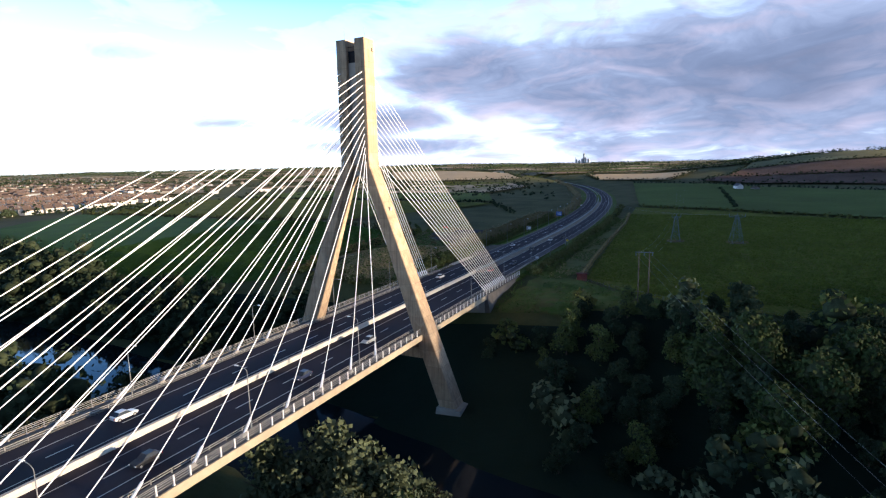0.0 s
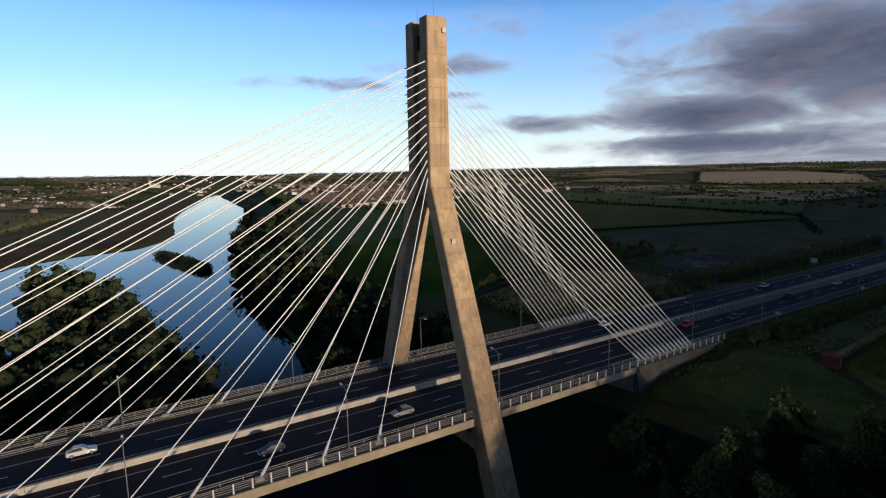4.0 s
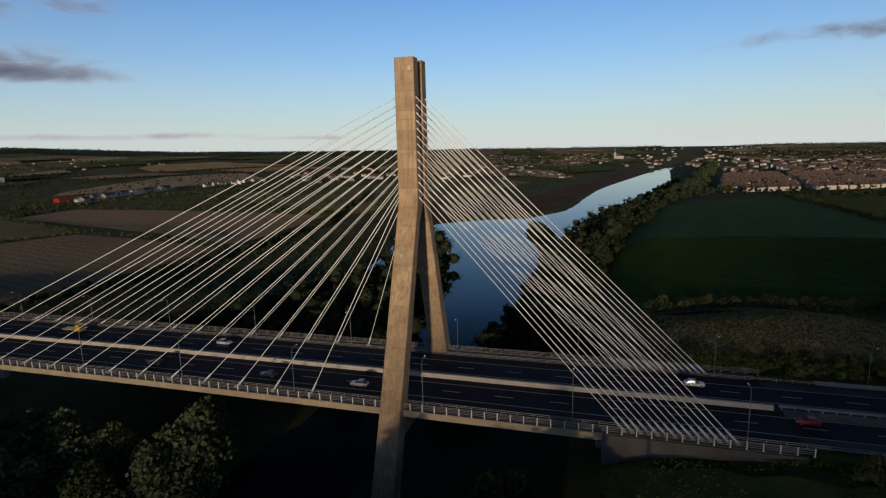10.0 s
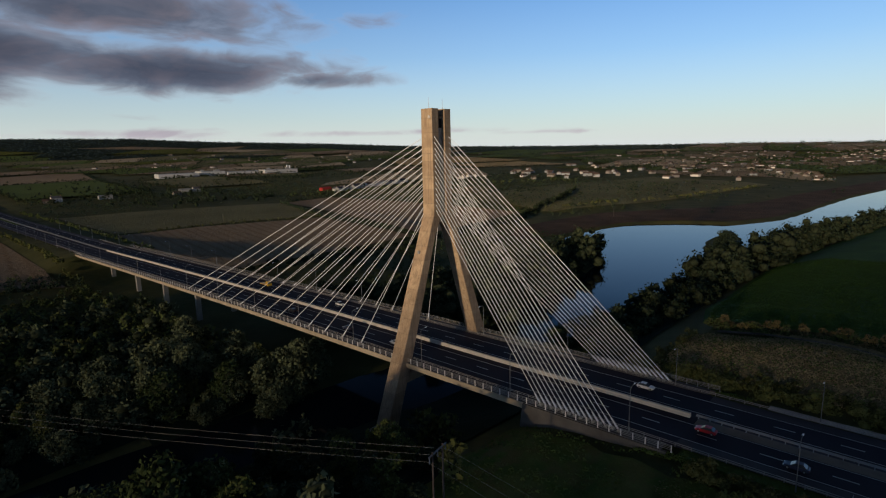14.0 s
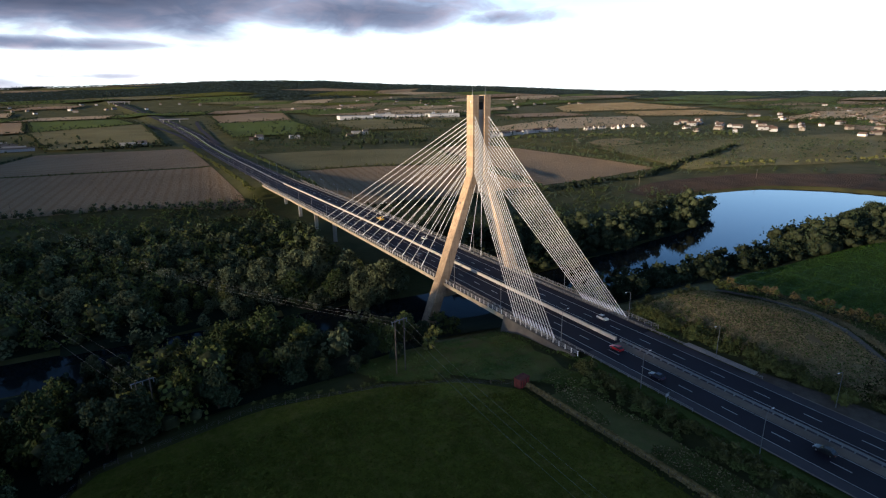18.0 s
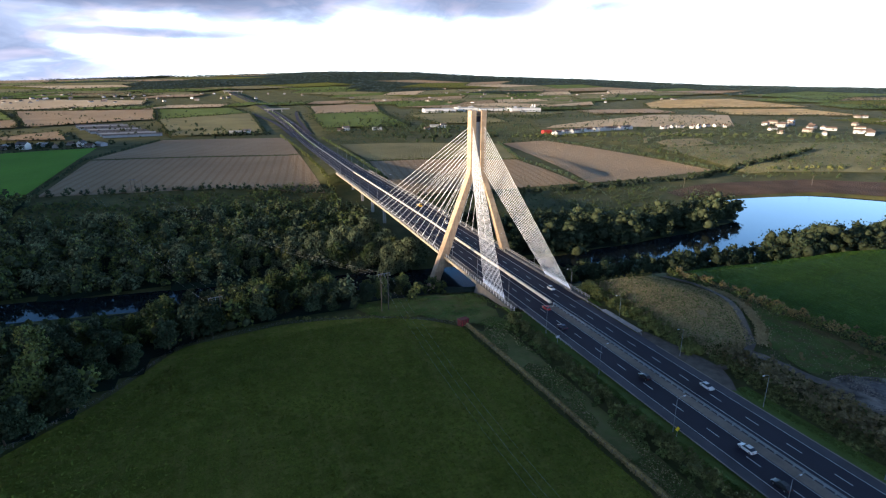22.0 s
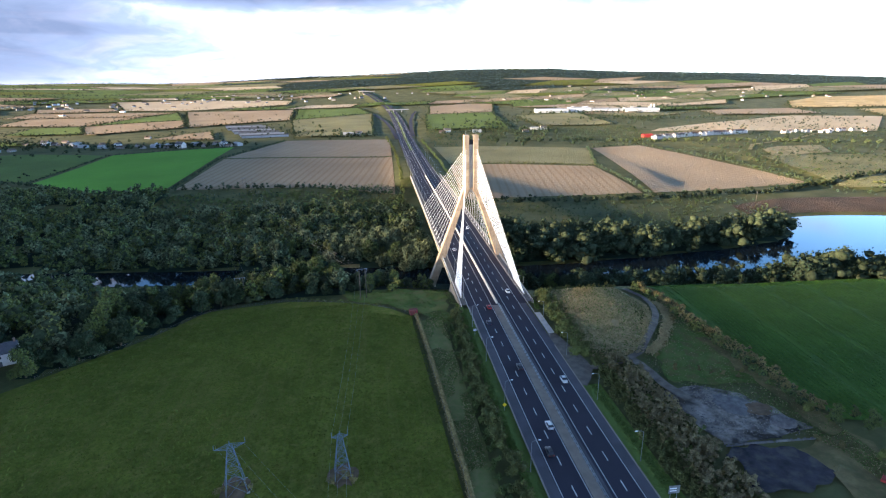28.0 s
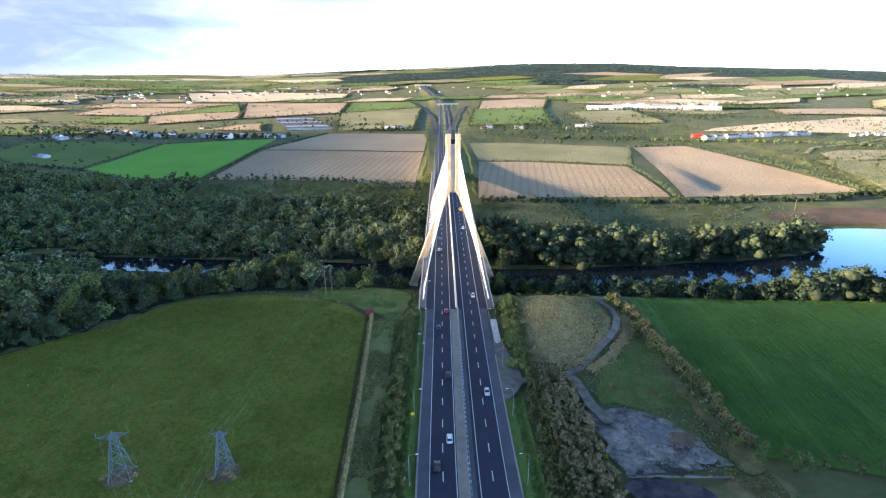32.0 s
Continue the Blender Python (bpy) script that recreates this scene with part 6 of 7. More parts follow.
hr = random.Random(3)
terr = [house_kind("white rendered two-storey terraced house with a slate roof", 8, 9, 5.2, 2.8, M_WHITE, M_SLATE, "terrace on the north slope"), house_kind("pale house with a brown tiled roof", 8, 9, 5.2, 3.0, M_WHITE, M_TILE, "terrace on the north slope")]
spots = [(0 if hr.random() < 0.7 else 1, 448 + 9.6 * i, 634 + 1.6 * i + 2.0 * math.sin(i), hr.choice((-12, -14, -10, 78)), 1.0) for i in range(22)]
spots += [(hr.choice((0, 1)), 720 + 12 * i, 655 + hr.uniform(-16, 16), hr.uniform(50, 110), 0.75) for i in range(14)]
scatter(terr, spots)
farm = [house_kind("white farmhouse with a dark slate roof", 8, 13, 5.4, 3.0, M_WHITE, M_SLATE, "farmsteads north of the river", 2), house_kind("low grey farm shed", 10, 18, 3.6, 2.0, M_GREY, M_GREY, "farmsteads north of the river", 0, False), house_kind("cream bungalow with a brown roof", 8, 13, 3.0, 2.6, M_CREAM, M_TILE, "farmsteads north of the river")]
spots = [(hr.choice((0, 2, 2, 1)), x + hr.uniform(-7, 7), y + hr.uniform(-12, 12), hr.choice((60, 75, -20, 15)), hr.uniform(0.8, 1.1)) for x, y in ((-330, 680), (-345, 700), (-362, 690), (-376, 704), (-408, 706), (-432, 712), (-452, 720), (-474, 716), (-498, 722), (-520, 735), (-530, 708), (-556, 742), (-566, 715), (-584, 728), (-600, 760), (-624, 745), (-640, 790), (-655, 770), (-676, 690), (-690, 676), (-712, 700), (-730, 690))]
spots += [(0, -393, 682, 60, 1.25), (2, -420, 690, 60, 1), (1, -440, 700, 75, 1), (2, -460, 692, 50, 1), (2, -500, 700, 80, 1), (2, -540, 720, 60, 1), (2, -312, 680, 70, 1), (1, -300, 694, 40, 1), (2, -616, 768, 60, 1), (2, -640, 765, 70, 1), (2, -688, 764, 60, 1), (1, -660, 775, 70, 1), (0, -706, 694, 60, 1), (2, -506, 838, 80, 1), (2, -800, 780, 60, 1), (1, -590, 486, 60, 1), (2, -606, 492, 70, 1),
         (1, -110, 800, 80, 1.2), (0, -90, 806, 80, 1), (2, 78, 800, 80, 1), (0, 90, 806, 90, 1), (1, 150, 800, 85, 1), (2, 250, 790, 90, 1), (1, 280, 830, 80, 1), (0, 300, 830, 90, 1), (0, -203, -103, 118, 0.95), (1, -222, -118, 30, 0.7), (0, -120, -720, 20, 1), (2, -140, -716, 20, 1)]
scatter(farm, spots)
M_LIME = material("limewashed_render", (0.62, 0.58, 0.52), 0.85, var=0.12, scale=0.4)
est = [house_kind("cream semi-detached house with a brown tiled roof", 8, 11, 5.2, 3.0, M_LIME, M_TILE, "hillside housing estate", 1, False), house_kind("cream house with a grey slate roof", 8, 11, 5.2, 3.2, M_CREAM, M_SLATE, "hillside housing estate", 1, False), house_kind("white gabled house with a tiled roof", 8, 11, 5.2, 3.2, M_LIME, M_TILE, "hillside housing estate", 1, False)]
spots = []
for row in range(15):
    kind, turn = hr.choice((0, 0, 1, 2)), hr.uniform(-6, 6)
    for k in range(21):
        u, v = 560 + row * 24 + 4.2 * k + 3 * math.sin(k * 0.5 + row), -180 - 12.6 * k - row * 5 + 4 * math.sin(row * 1.7)
        if hr.random() < 0.93 and k % 8 != 7 and not (u > 740 and v < -468):
            spots.append((kind, u, v, 18 + turn + hr.uniform(-2, 2), hr.uniform(0.86, 0.98)))
scatter(est, spots)


def far_town(name, label, spots, seed):
    r = random.Random(seed)
    gw, gr = Geo(), Geo()
    for cx, cy, sx, sy, n in spots:
        for _ in range(n):
            x, y = cx + r.gauss(0, sx), cy + r.gauss(0, sy)
            if abs(y - lerp(x, RIVER_Y)) < lerp(x, RIVER_W) / 2 + 25:
                continue
            z, a = land(x, y), r.uniform(0, 3.1)
            w, l, h = r.uniform(7, 10), r.uniform(9, 20), r.uniform(4, 6.5)
            gw.box((x, y, z + h / 2), (w, l, h), a)
            ca, sa = math.cos(a), math.sin(a)
            P = lambda dx, dy, dz: (x + dx * ca - dy * sa, y + dx * sa + dy * ca, z + dz)
            gr.sweep([[P(-w / 2 - 0.4, s * (l / 2 + 0.3), h), P(0, s * (l / 2 + 0.3), h + 3.4), P(w / 2 + 0.4, s * (l / 2 + 0.3), h)] for s in (-1, 1)])
    o = tagged(gw.ob(name, [M_CREAM, M_GREY, M_WHITE]), label, "town", kind="stuff")
    o.data.polygons.foreach_set("material_index", [(i // 6 * 7) % 5 % 3 for i in range(len(o.data.polygons))])
    tagged(gr.ob("town_roofs", M_TILE), "brown and grey tiled roofs of the distant town", "town", kind="stuff")


far_town("distant_town", "distant cream and white houses of the town on the plain",
         [(1100, -520, 150, 110, 150), (1500, -750, 280, 160, 170), (2300, -1000, 450, 260, 180), (2000, -320, 260, 70, 90), (2600, 60, 420, 130, 160), (1560, 300, 260, 90, 60), (1900, 520, 350, 120, 60), (3000, -900, 500, 400, 160), (1050, 540, 90, 60, 24), (1400, 80, 160, 30, 14),
          (-1300, 1900, 300, 160, 60), (-700, 2300, 400, 150, 60), (1400, 2000, 500, 200, 60), (3200, 600, 400, 300, 120)], 4)


def factory():
    e = thing("factory", "long white factory halls with a flat roof and grey plant", "factory")
    for x, y, w, l, h in ((0, 0, 95, 46, 11), (88, 22, 60, 60, 13), (168, 6, 90, 40, 10), (262, -16, 95, 44, 12), (150, 52, 120, 34, 9)):
        b = Geo().box((x, y, h / 2), (w, l, h)).ob("hall", M_SHEET, e)
        Geo().box((x, y, h + 0.3), (w + 0.8, l + 0.8, 0.6)).ob("parapet", M_GREY, b)
        Geo().box((x, y - l / 2 - 0.1, h * 0.35), (w * 0.9, 0.3, 1.6)).ob("window_band", M_GLASS, b)
    for x, y in ((70, 30), (100, 18), (112, 34), (290, -10), (240, 0)):
        Geo().box((x, y, 14.5), (8, 6, 5)).ob("roof_plant", M_GREY, e)
    for x in (300, 308):
        Geo().tube((x, 10, 0), (x, 10, 22), 2.4, n=12).ob("silo", M_SHEET, e)
    return e


FACT_Z = land(600, 1330)
factory().matrix_basis = pose(470, 1310, FACT_Z - 1.5, 0, 0, -9)
e = thing("barn", "red sheet-clad barn with a shallow roof", "barn", at=(452, 668, land(452, 668)))
Geo().box((0, 0, 3.0), (26, 13, 7)).ob("wall", M_RED, e)
e.scale = (0.72, 0.72, 0.72)
Geo().sweep([[(x, -7, 6.2), (x, 0, 8.8), (x, 7, 6.2), (x, 7, 6.6), (x, 0, 9.2), (x, -7, 6.6)] for x in (-13.5, 13.5)]).ob("roof", M_RED, e, fix=True)
for i in range(9):
    x, y = -272 - 11 * i, 800 + 27 * i
    e = thing("depot_shed", "long low grey depot shed with a ribbed roof", "shed", "depot sheds", at=(x, y, land(x, y) + 2.0))
    half = 44 - 2 * (i % 3)
    Geo().box((0, 0, 0.6), (half * 2, 8.4, 4.2)).ob("wall", M_GREY, e)
    Geo().sweep([[(a, -4.7, 2.5), (a, 0, 3.9), (a, 4.7, 2.5), (a, 4.7, 2.75), (a, 0, 4.15), (a, -4.7, 2.75)] for a in (-half - 0.6, half + 0.6)]).ob("roof", (M_SLATE, M_GREY, M_SLATE)[i % 3], e, fix=True)
    e.rotation_euler = (0, 0, radians(9))

# cement works on the southern skyline
e = thing("cement_works", "grey cement works with a tall tower on the skyline", "factory", at=(775, -4150, 62))
for x, w, h in ((-34, 14, 30), (-14, 9, 40), (0, 11, 72), (13, 13, 34), (36, 18, 20), (56, 9, 28)):
    b = Geo().box((x, 0, h / 2), (w, 16, h)).box((x, 0, h + 2), (w * 0.5, 10, 7))
    b.ob("block", M_GREY, e)
Geo().tube((66, 0, 0), (66, 0, 46), 2.2, 1.5, n=10).ob("chimney", M_GREY, e)

# church tower in the town
e = thing("church", "small grey church with a spire above the town", "church", at=(2450, -130, land(2450, -130)))
Geo().box((0, 0, 8), (16, 34, 16)).ob("nave", M_GREY, e)
Geo().box((0, 20, 16), (9, 9, 32)).ob("tower", M_GREY, e)
Geo().tube((0, 20, 32), (0, 20, 60), 5.5, 0.2, n=8).ob("spire", M_SLATE, e)

# overbridge and gantry far up the motorway
e = thing("overbridge", "pale concrete overbridge across the motorway", "bridge", at=(13, 1440, 0))
zz = road_z(1440) + 6.5
Geo().box((0, 0, zz), (70, 11, 1.3)).ob("deck", M_CONC, e)
for s in (-1, 1):
    Geo().box((0, s * 5.4, zz + 1.2), (70, 0.3, 1.2)).ob("parapet", M_LAMP, e)
for x in (-26, -13, 13):
    Geo().box((x, 0, zz - 4), (1.4, 8, 8)).ob("pier", M_CONC, e)
e = thing("overbridge", "white concrete overbridge on the far hill", "bridge", at=(-96, 2480, 0))
zz = road_z(2480) + 9
Geo().box((0, 0, zz), (84, 12, 2.2)).ob("deck", M_BARRIER, e)
for x in (-36, -20, 20, 36):
    Geo().box((x, 0, zz - 6), (1.8, 8, 11)).ob("pier", M_CONC, e)


# ---- power line ----
M_MAST = material("galvanised_lattice", (0.16, 0.20, 0.255), 0.6, 0.3, var=0.15, scale=1.0)
M_POLE = material("creosoted_pole", (0.13, 0.11, 0.095), 0.9, var=0.3, scale=1.5)
M_WIRE = material("aluminium_wire", (0.30, 0.31, 0.32), 0.7, 0.0, var=0.05)
M_SCRUB = material("trampled_earth", (0.145, 0.1, 0.06), 0.95, var=0.35, scale=0.4, bump=0.4, coords="World")


def lattice_mast(x, y, rz, h, half, arm):
    e = thing("lattice_mast", "short blue-grey steel lattice power mast in the pasture", "power mast", "lattice masts", at=(x, y, land(x, y)))
    e.rotation_euler = (0, 0, radians(rz))
    w = lambda z: half + (0.55 - half) * (z / h)
    corners = ((-1, -1), (1, -1), (1, 1), (-1, 1))
    for a, b in corners:
        Geo().tube((a * half, b * half, -0.4), (a * 0.55, b * 0.55, h), 0.085, 0.06, n=4).ob("leg", M_MAST, e)
        Geo().box((a * half, b * half, 0.1), (0.9, 0.9, 0.7)).ob("foot", M_CONC, e)
    zs = [0.0]
    while zs[-1] < h - 0.6:
        zs.append(min(h, zs[-1] + 2.0 * w(zs[-1]) * 0.72 + 0.35))
    for k in range(4):
        (a, b), (c, d) = corners[k], corners[(k + 1) % 4]
        for z0, z1 in zip(zs, zs[1:]):
            p = lambda q, z: (q[0] * w(z), q[1] * w(z), z)
            for m, n in ((p((a, b), z0), p((c, d), z1)), (p((c, d), z0), p((a, b), z1)), (p((a, b), z1), p((c, d), z1))):
                Geo().tube(m, n, 0.045, n=4).ob("brace", M_MAST, e)
    for s in (-1, 1):
        g = Geo()
        tip = (s * arm, 0, h - 0.4)
        for b in (-0.5, 0.5):
            g.tube((0, b, h - 1.3), tip, 0.06, n=4).tube((0, b, h + 0.2), tip, 0.06, n=4)
        for t in (0.3, 0.55, 0.8):
            g.tube((s * arm * t, -0.5 * (1 - t), h - 1.3 + 0.9 * t), (s * arm * t, 0.5 * (1 - t), h + 0.2 - 0.6 * t), 0.05, n=4)
        g.ob("crossarm", M_MAST, e)
        Geo().tube((s * arm, 0, h - 0.3), (s * arm, 0, h + 1.1), 0.09, n=6).ob("insulator", M_MAST, e)
    Geo().tube((0, 0, h), (0, 0, h + 1.2), 0.09, n=6).ob("insulator", M_MAST, e)
    g = Geo()
    rows = []
    r = random.Random(int(abs(x)))
    for k in (0.0, 0.5, 1.0):
        rows.append([drape(x + math.cos(a * math.tau / 18) * 4.3 * k * (1 + 0.6 * noise.noise(Vector((a * 0.9, k, x)))), y + math.sin(a * math.tau / 18) * 4.3 * k * (1 + 0.6 * noise.noise(Vector((a * 0.9, k, x)))), 0.62 - 0.08 * k) for a in range(18)])
    tagged(Geo().sweep(rows, caps=False).ob("bare_patch", M_SCRUB), "bare trampled brown earth round the mast", "ground", kind="structure")
    return e


lattice_mast(-94.8, -187, 18, 14.0, 2.8, 3.8)
lattice_mast(-67, -185.6, 8, 13.4, 2.3, 2.1)
hedge([(-99, -190), (-95, -186), (-91, -187)], 5, 1.2, M_RUSSET, "dry weeds under the lattice mast", n=40, size=0.4, step=1.6, name="weeds")
hedge([(-70, -188), (-66, -185), (-63.5, -187)], 5, 1.2, M_RUSSET, "dry weeds under the narrow lattice mast", n=40, size=0.4, step=1.6, name="weeds")


def pole_pair(x, y, rz, h=16.5, gap=3.0):
    e = thing("pole_pair", "pair of wooden power poles joined by a steel crossbar", "power pole", "wooden pole pairs", at=(x, y, land(x, y)))
    e.rotation_euler = (0, 0, radians(rz))
    for s in (-1, 1):
        Geo().tube((s * gap / 2, 0, -0.6), (s * gap / 2, 0, h), 0.2, 0.14, n=8).ob("pole", M_POLE, e, smooth=True)
    Geo().box((0, 0, h - 0.4), (gap + 2.2, 0.18, 0.2)).ob("crossbar", M_MAST, e)
    for k in (-1, 0, 1):
        Geo().tube((k * gap * 0.8, 0, h - 1.5), (k * gap * 0.8, 0, h - 0.5), 0.1, n=6).ob("insulator", M_MAST, e)
    return e


PP = ((-64, -56, 10), (-126, -44, 10), (-206, 318, 20))
for x, y, a in PP:
    pole_pair(x, y, a, 16.5 if x > -100 else 14)
for i in range(5):
    x, y = ((140, 420), (330, 190), (620, 470), (-200, 330), (470, 150))[i]
    e = thing("power_pole", "single wooden power pole in the fields", "power pole", "single poles", at=(x, y, land(x, y)))
    Geo().tube((0, 0, -0.5), (0, 0, 10.5), 0.2, 0.13, n=6).ob("pole", M_POLE, e)
    Geo().box((0, 0, 9.9), (2.4, 0.14, 0.14)).ob("crossbar", M_POLE, e)


def wire(a, b, sag):
    a, b = Vector(a), Vector(b)
    pts = [a.lerp(b, t) - Vector((0, 0, 4 * sag * t * (1 - t))) for t in np.linspace(0, 1, 14)]
    g = Geo().sweep([[p + Vector((math.cos(k) * 0.016, math.sin(k) * 0.004, math.sin(k) * 0.016)) for k in (0, 2.1, 4.2)] for p in pts])
    tagged(g.ob("power_wire", M_WIRE), "thin sagging overhead power wire", "wire", "overhead wires")


za, zb, zp, zn = land(-95, -187) + 14.0, land(-67, -185.6) + 13.4, land(-64, -56) + 15.2, land(-206, 318) + 12.6
for k in (-1, 0, 1):
    wire((-67 + 2.0 * k, -185.6, zb + 0.5), (-64 + 2.4 * k, -56, zp), 3.0)
    wire((-64 + 2.4 * k, -56, zp), (-206 + 3.6 * k, 318, zn), 9.0)
    wire((-67 + 2.0 * k, -185.6, zb + 0.5), (-60 + 3 * k, -420, zb + 2), 6.0)
    wire((-95 + 3.7 * k, -187, za + 0.5), (20 + 4 * k, -330, za + 3), 5.0)
    wire((-126 + 3.6 * k, -44, land(-126, -44) + 12.6), (-250 + 3.6 * k, 330, zn + 1), 9.0)

# ---- shed, fence, signs ----
M_RUST = material("rusty_red_steel", (0.16, 0.045, 0.04), 0.8, var=0.4, scale=0.9)
e = thing("cattle_shed", "small rusty red container shed by the field gate", "shed", at=(-40.5, -80, land(-40.5, -80)))
Geo().box((0, 0, 1.3), (3.6, 2.2, 2.4)).ob("body", M_RUST, e)
Geo().box((0, 0, 2.6), (3.9, 2.5, 0.2)).ob("roof", M_RUST, e)
for s in (-1.6, 0, 1.6):
    Geo().box((s * 0.7, -1.13, 1.3), (0.1, 0.08, 2.2)).ob("rib", M_RED, e)
e.rotation_euler = (0, 0, radians(12))


def fence(pts, label, step=2.6):
    e = tagged(new("fence"), label, "fence", "field fences")
    made = None
    g = [Geo(), Geo(), Geo()]
    last = None
    for p, q in zip(pts, pts[1:]):
        n = max(1, int(math.dist(p, q) / step))
        for i in range(n):
            x, y = p[0] + (q[0] - p[0]) * i / n, p[1] + (q[1] - p[1]) * i / n
            z = land(x, y)
            if made is None:
                made = Geo().tube((0, 0, -0.3), (0, 0, 1.25), 0.08, 0.07, n=5).ob("post", M_POLE, e)
                o = made
            else:
                o = new("post", made.data)
                o.parent = e
            o.location = (x, y, z)
            if last:
                for k, h in enumerate((0.4, 0.8, 1.15)):
                    g[k].tube((last[0], last[1], last[2] + h), (x, y, z + h), 0.009, n=3, caps=False)
            last = (x, y, z)
    for k in range(3):
        g[k].ob("strand", M_WIRE, e)


fence([(-40, -80), (-37.5, -120), (-36, -150), (-34.3, -190), (-32, -270), (-26, -340)], "timber post and wire fence along the pasture")
fence([(-40, -80), (-54, -70), (-72, -61), (-104, -53), (-138, -58), (-156, -88), (-184, -121)], "timber post and wire fence below the trees")
rows = []
for i in range(131):
    fy = -80 - i * 2.0
    rows.append([(lerp(fy, FENCE_X) + 0.75 + o, fy, land(lerp(fy, FENCE_X) + 0.75 + o, fy) + 0.42 + h + 0.12 * noise.noise(Vector((o, fy * 0.3, 9.0)))) for o, h in ((-0.85, -0.35), (-0.5, 0.5), (0.0, 0.75), (0.45, 0.55), (0.85, -0.35))])
tagged(Geo().sweep(rows, closed=False).ob("grass_bank", material("ochre_bank", (0.30, 0.23, 0.095), 0.95, var=0.5, scale=0.9, fine=10, bump=0.6, bump_scale=0.3, coords="World", spec=0.05), smooth=True), "low bank of ochre dead grass under the pasture fence", "bank", kind="structure")
hedge([(-39, -84), (-36.7, -120), (-35.2, -150), (-33.5, -190), (-31, -270), (-25, -340)], 1.0, 0.6, leaf_material("dead_grass_bank", (0.255, 0.205, 0.092), 0.2), "low dry brown hedge bank along the fence", n=34, size=0.34, step=1.1)
hedge([(-56, -66), (-74, -58), (-104, -49)], 3, 0.9, M_LEAF[3], "rank nettles and long grass at the pasture edge", 0.1, n=22, size=0.4, step=2.2, name="weeds")


M_SPOIL = material("grey_spoil", (0.16, 0.15, 0.15), 0.95, var=0.35, scale=0.5, fine=10, bump=0.9, bump_scale=0.15, coords="World", spec=0.1)


def rubble_wall(a, b, label):
    """Low broken wall of squared stones."""
    e = tagged(new("low_wall"), label, "wall")
    e.location = (a[0], a[1], land(*a))
    r = random.Random(8)
    kinds = [Geo().box((0, 0, 0), (0.95, 0.5, 0.32), top=(0.94, 0.9)), Geo().box((0, 0, 0), (0.7, 0.55, 0.3), top=(0.9, 0.92)), Geo().box((0, 0, 0), (1.2, 0.45, 0.34), top=(0.95, 0.85))]
    meshes = []
    n = int(math.dist(a, b) / 1.05)
    for i in range(n):
        for c in range(2 if r.random() < 0.75 else 1):
            t = (i + 0.5 * c + r.uniform(-0.1, 0.1)) / n
            x, y = a[0] + (b[0] - a[0]) * t, a[1] + (b[1] - a[1]) * t
            k = r.randrange(3)
            if len(meshes) < 3:
                o = kinds[len(meshes)].ob("stone", M_SPOIL, e)
                meshes.append(o.data)
            else:
                o = new("stone", meshes[k])
                o.parent = e
            o.location = (x - a[0], y - a[1], 0.5 + 0.32 * c + land(x, y) - land(*a))
            o.rotation_euler = (0, 0, r.uniform(-0.12, 0.12))


def rubble(n, seed):
    """Stones and broken concrete strewn over the yard."""
    r = random.Random(seed)
    for mat, label in ((M_GRAVEL, "pale broken stones strewn over the yard"), (M_SHOULDER, "dark rubble strewn over the yard")):
        g = Geo()
        for _ in range(n):
            y = r.uniform(-186, -156)
            x = r.uniform(43.5, lerp(y, [(-186, 71), (-172, 66), (-156, 57)]))
            if noise.noise(Vector((x * 0.12, y * 0.12, seed + n * 0.1 + (mat is M_GRAVEL)))) < -0.05:
                continue
            k = r.uniform(0.1, 0.3)
            g.box((x, y, land(x, y) + 0.38 + k * 0.1), (k * r.uniform(0.7, 1.5), k, k * 0.6), r.uniform(0, 3), (0.7, 0.75))
        tagged(g.ob("rubble", mat), label, "rubble", kind="stuff")


rubble(700, 6)


def soil_heap(x, y, w, d, h, seed, mat, label):
    """A dumped heap of loose soil with a lumpy crest."""
    g, n = Geo(), 22
    for i in range(n + 1):
        for j in range(n + 1):
            u, v = i / n * 2 - 1, j / n * 2 - 1
            px, py = x + u * w / 2, y + v * d / 2
            k = noise.noise(Vector((px * 0.28, py * 0.28, seed))) * 0.5 + noise.noise(Vector((px * 0.9, py * 0.9, seed))) * 0.22
            fall = max(0.0, min(1.0, 1.0 - 1.5 * (u * u + v * v) + 2.2 * k * (1 - u * u) * (1 - v * v)))
            g.v.append((px, py, land(px, py) + 0.34 + h * fall * (0.8 + k) - (0.5 if fall < 0.02 else 0)))
    g.f = [(a, a + n + 1, a + n + 2, a + 1) for i in range(n) for j in range(n) for a in [i * (n + 1) + j]]
    tagged(g.ob("earth_mound", mat), label, "earth mound")


soil_heap(59, -168, 15, 17, 0.5, 3, M_SPOIL, "low grey mound of tipped spoil in the yard")
soil_heap(65, -172, 12, 9, 0.6, 5, M_SCRUB, "low brown mound of tipped earth in the yard")
soil_heap(68, -179.5, 10, 9, 1.7, 8, M_SPOIL, "rounded grey mound of spoil in the yard")
rubble_wall((44, -187.8), (72, -188.4), "low pale rubble wall across the yard")
M_YELLOW = material("yellow_sign", (0.75, 0.55, 0.02), 0.5, var=0.05)
M_BLUE = material("blue_sign", (0.02, 0.10, 0.45), 0.5, var=0.05)


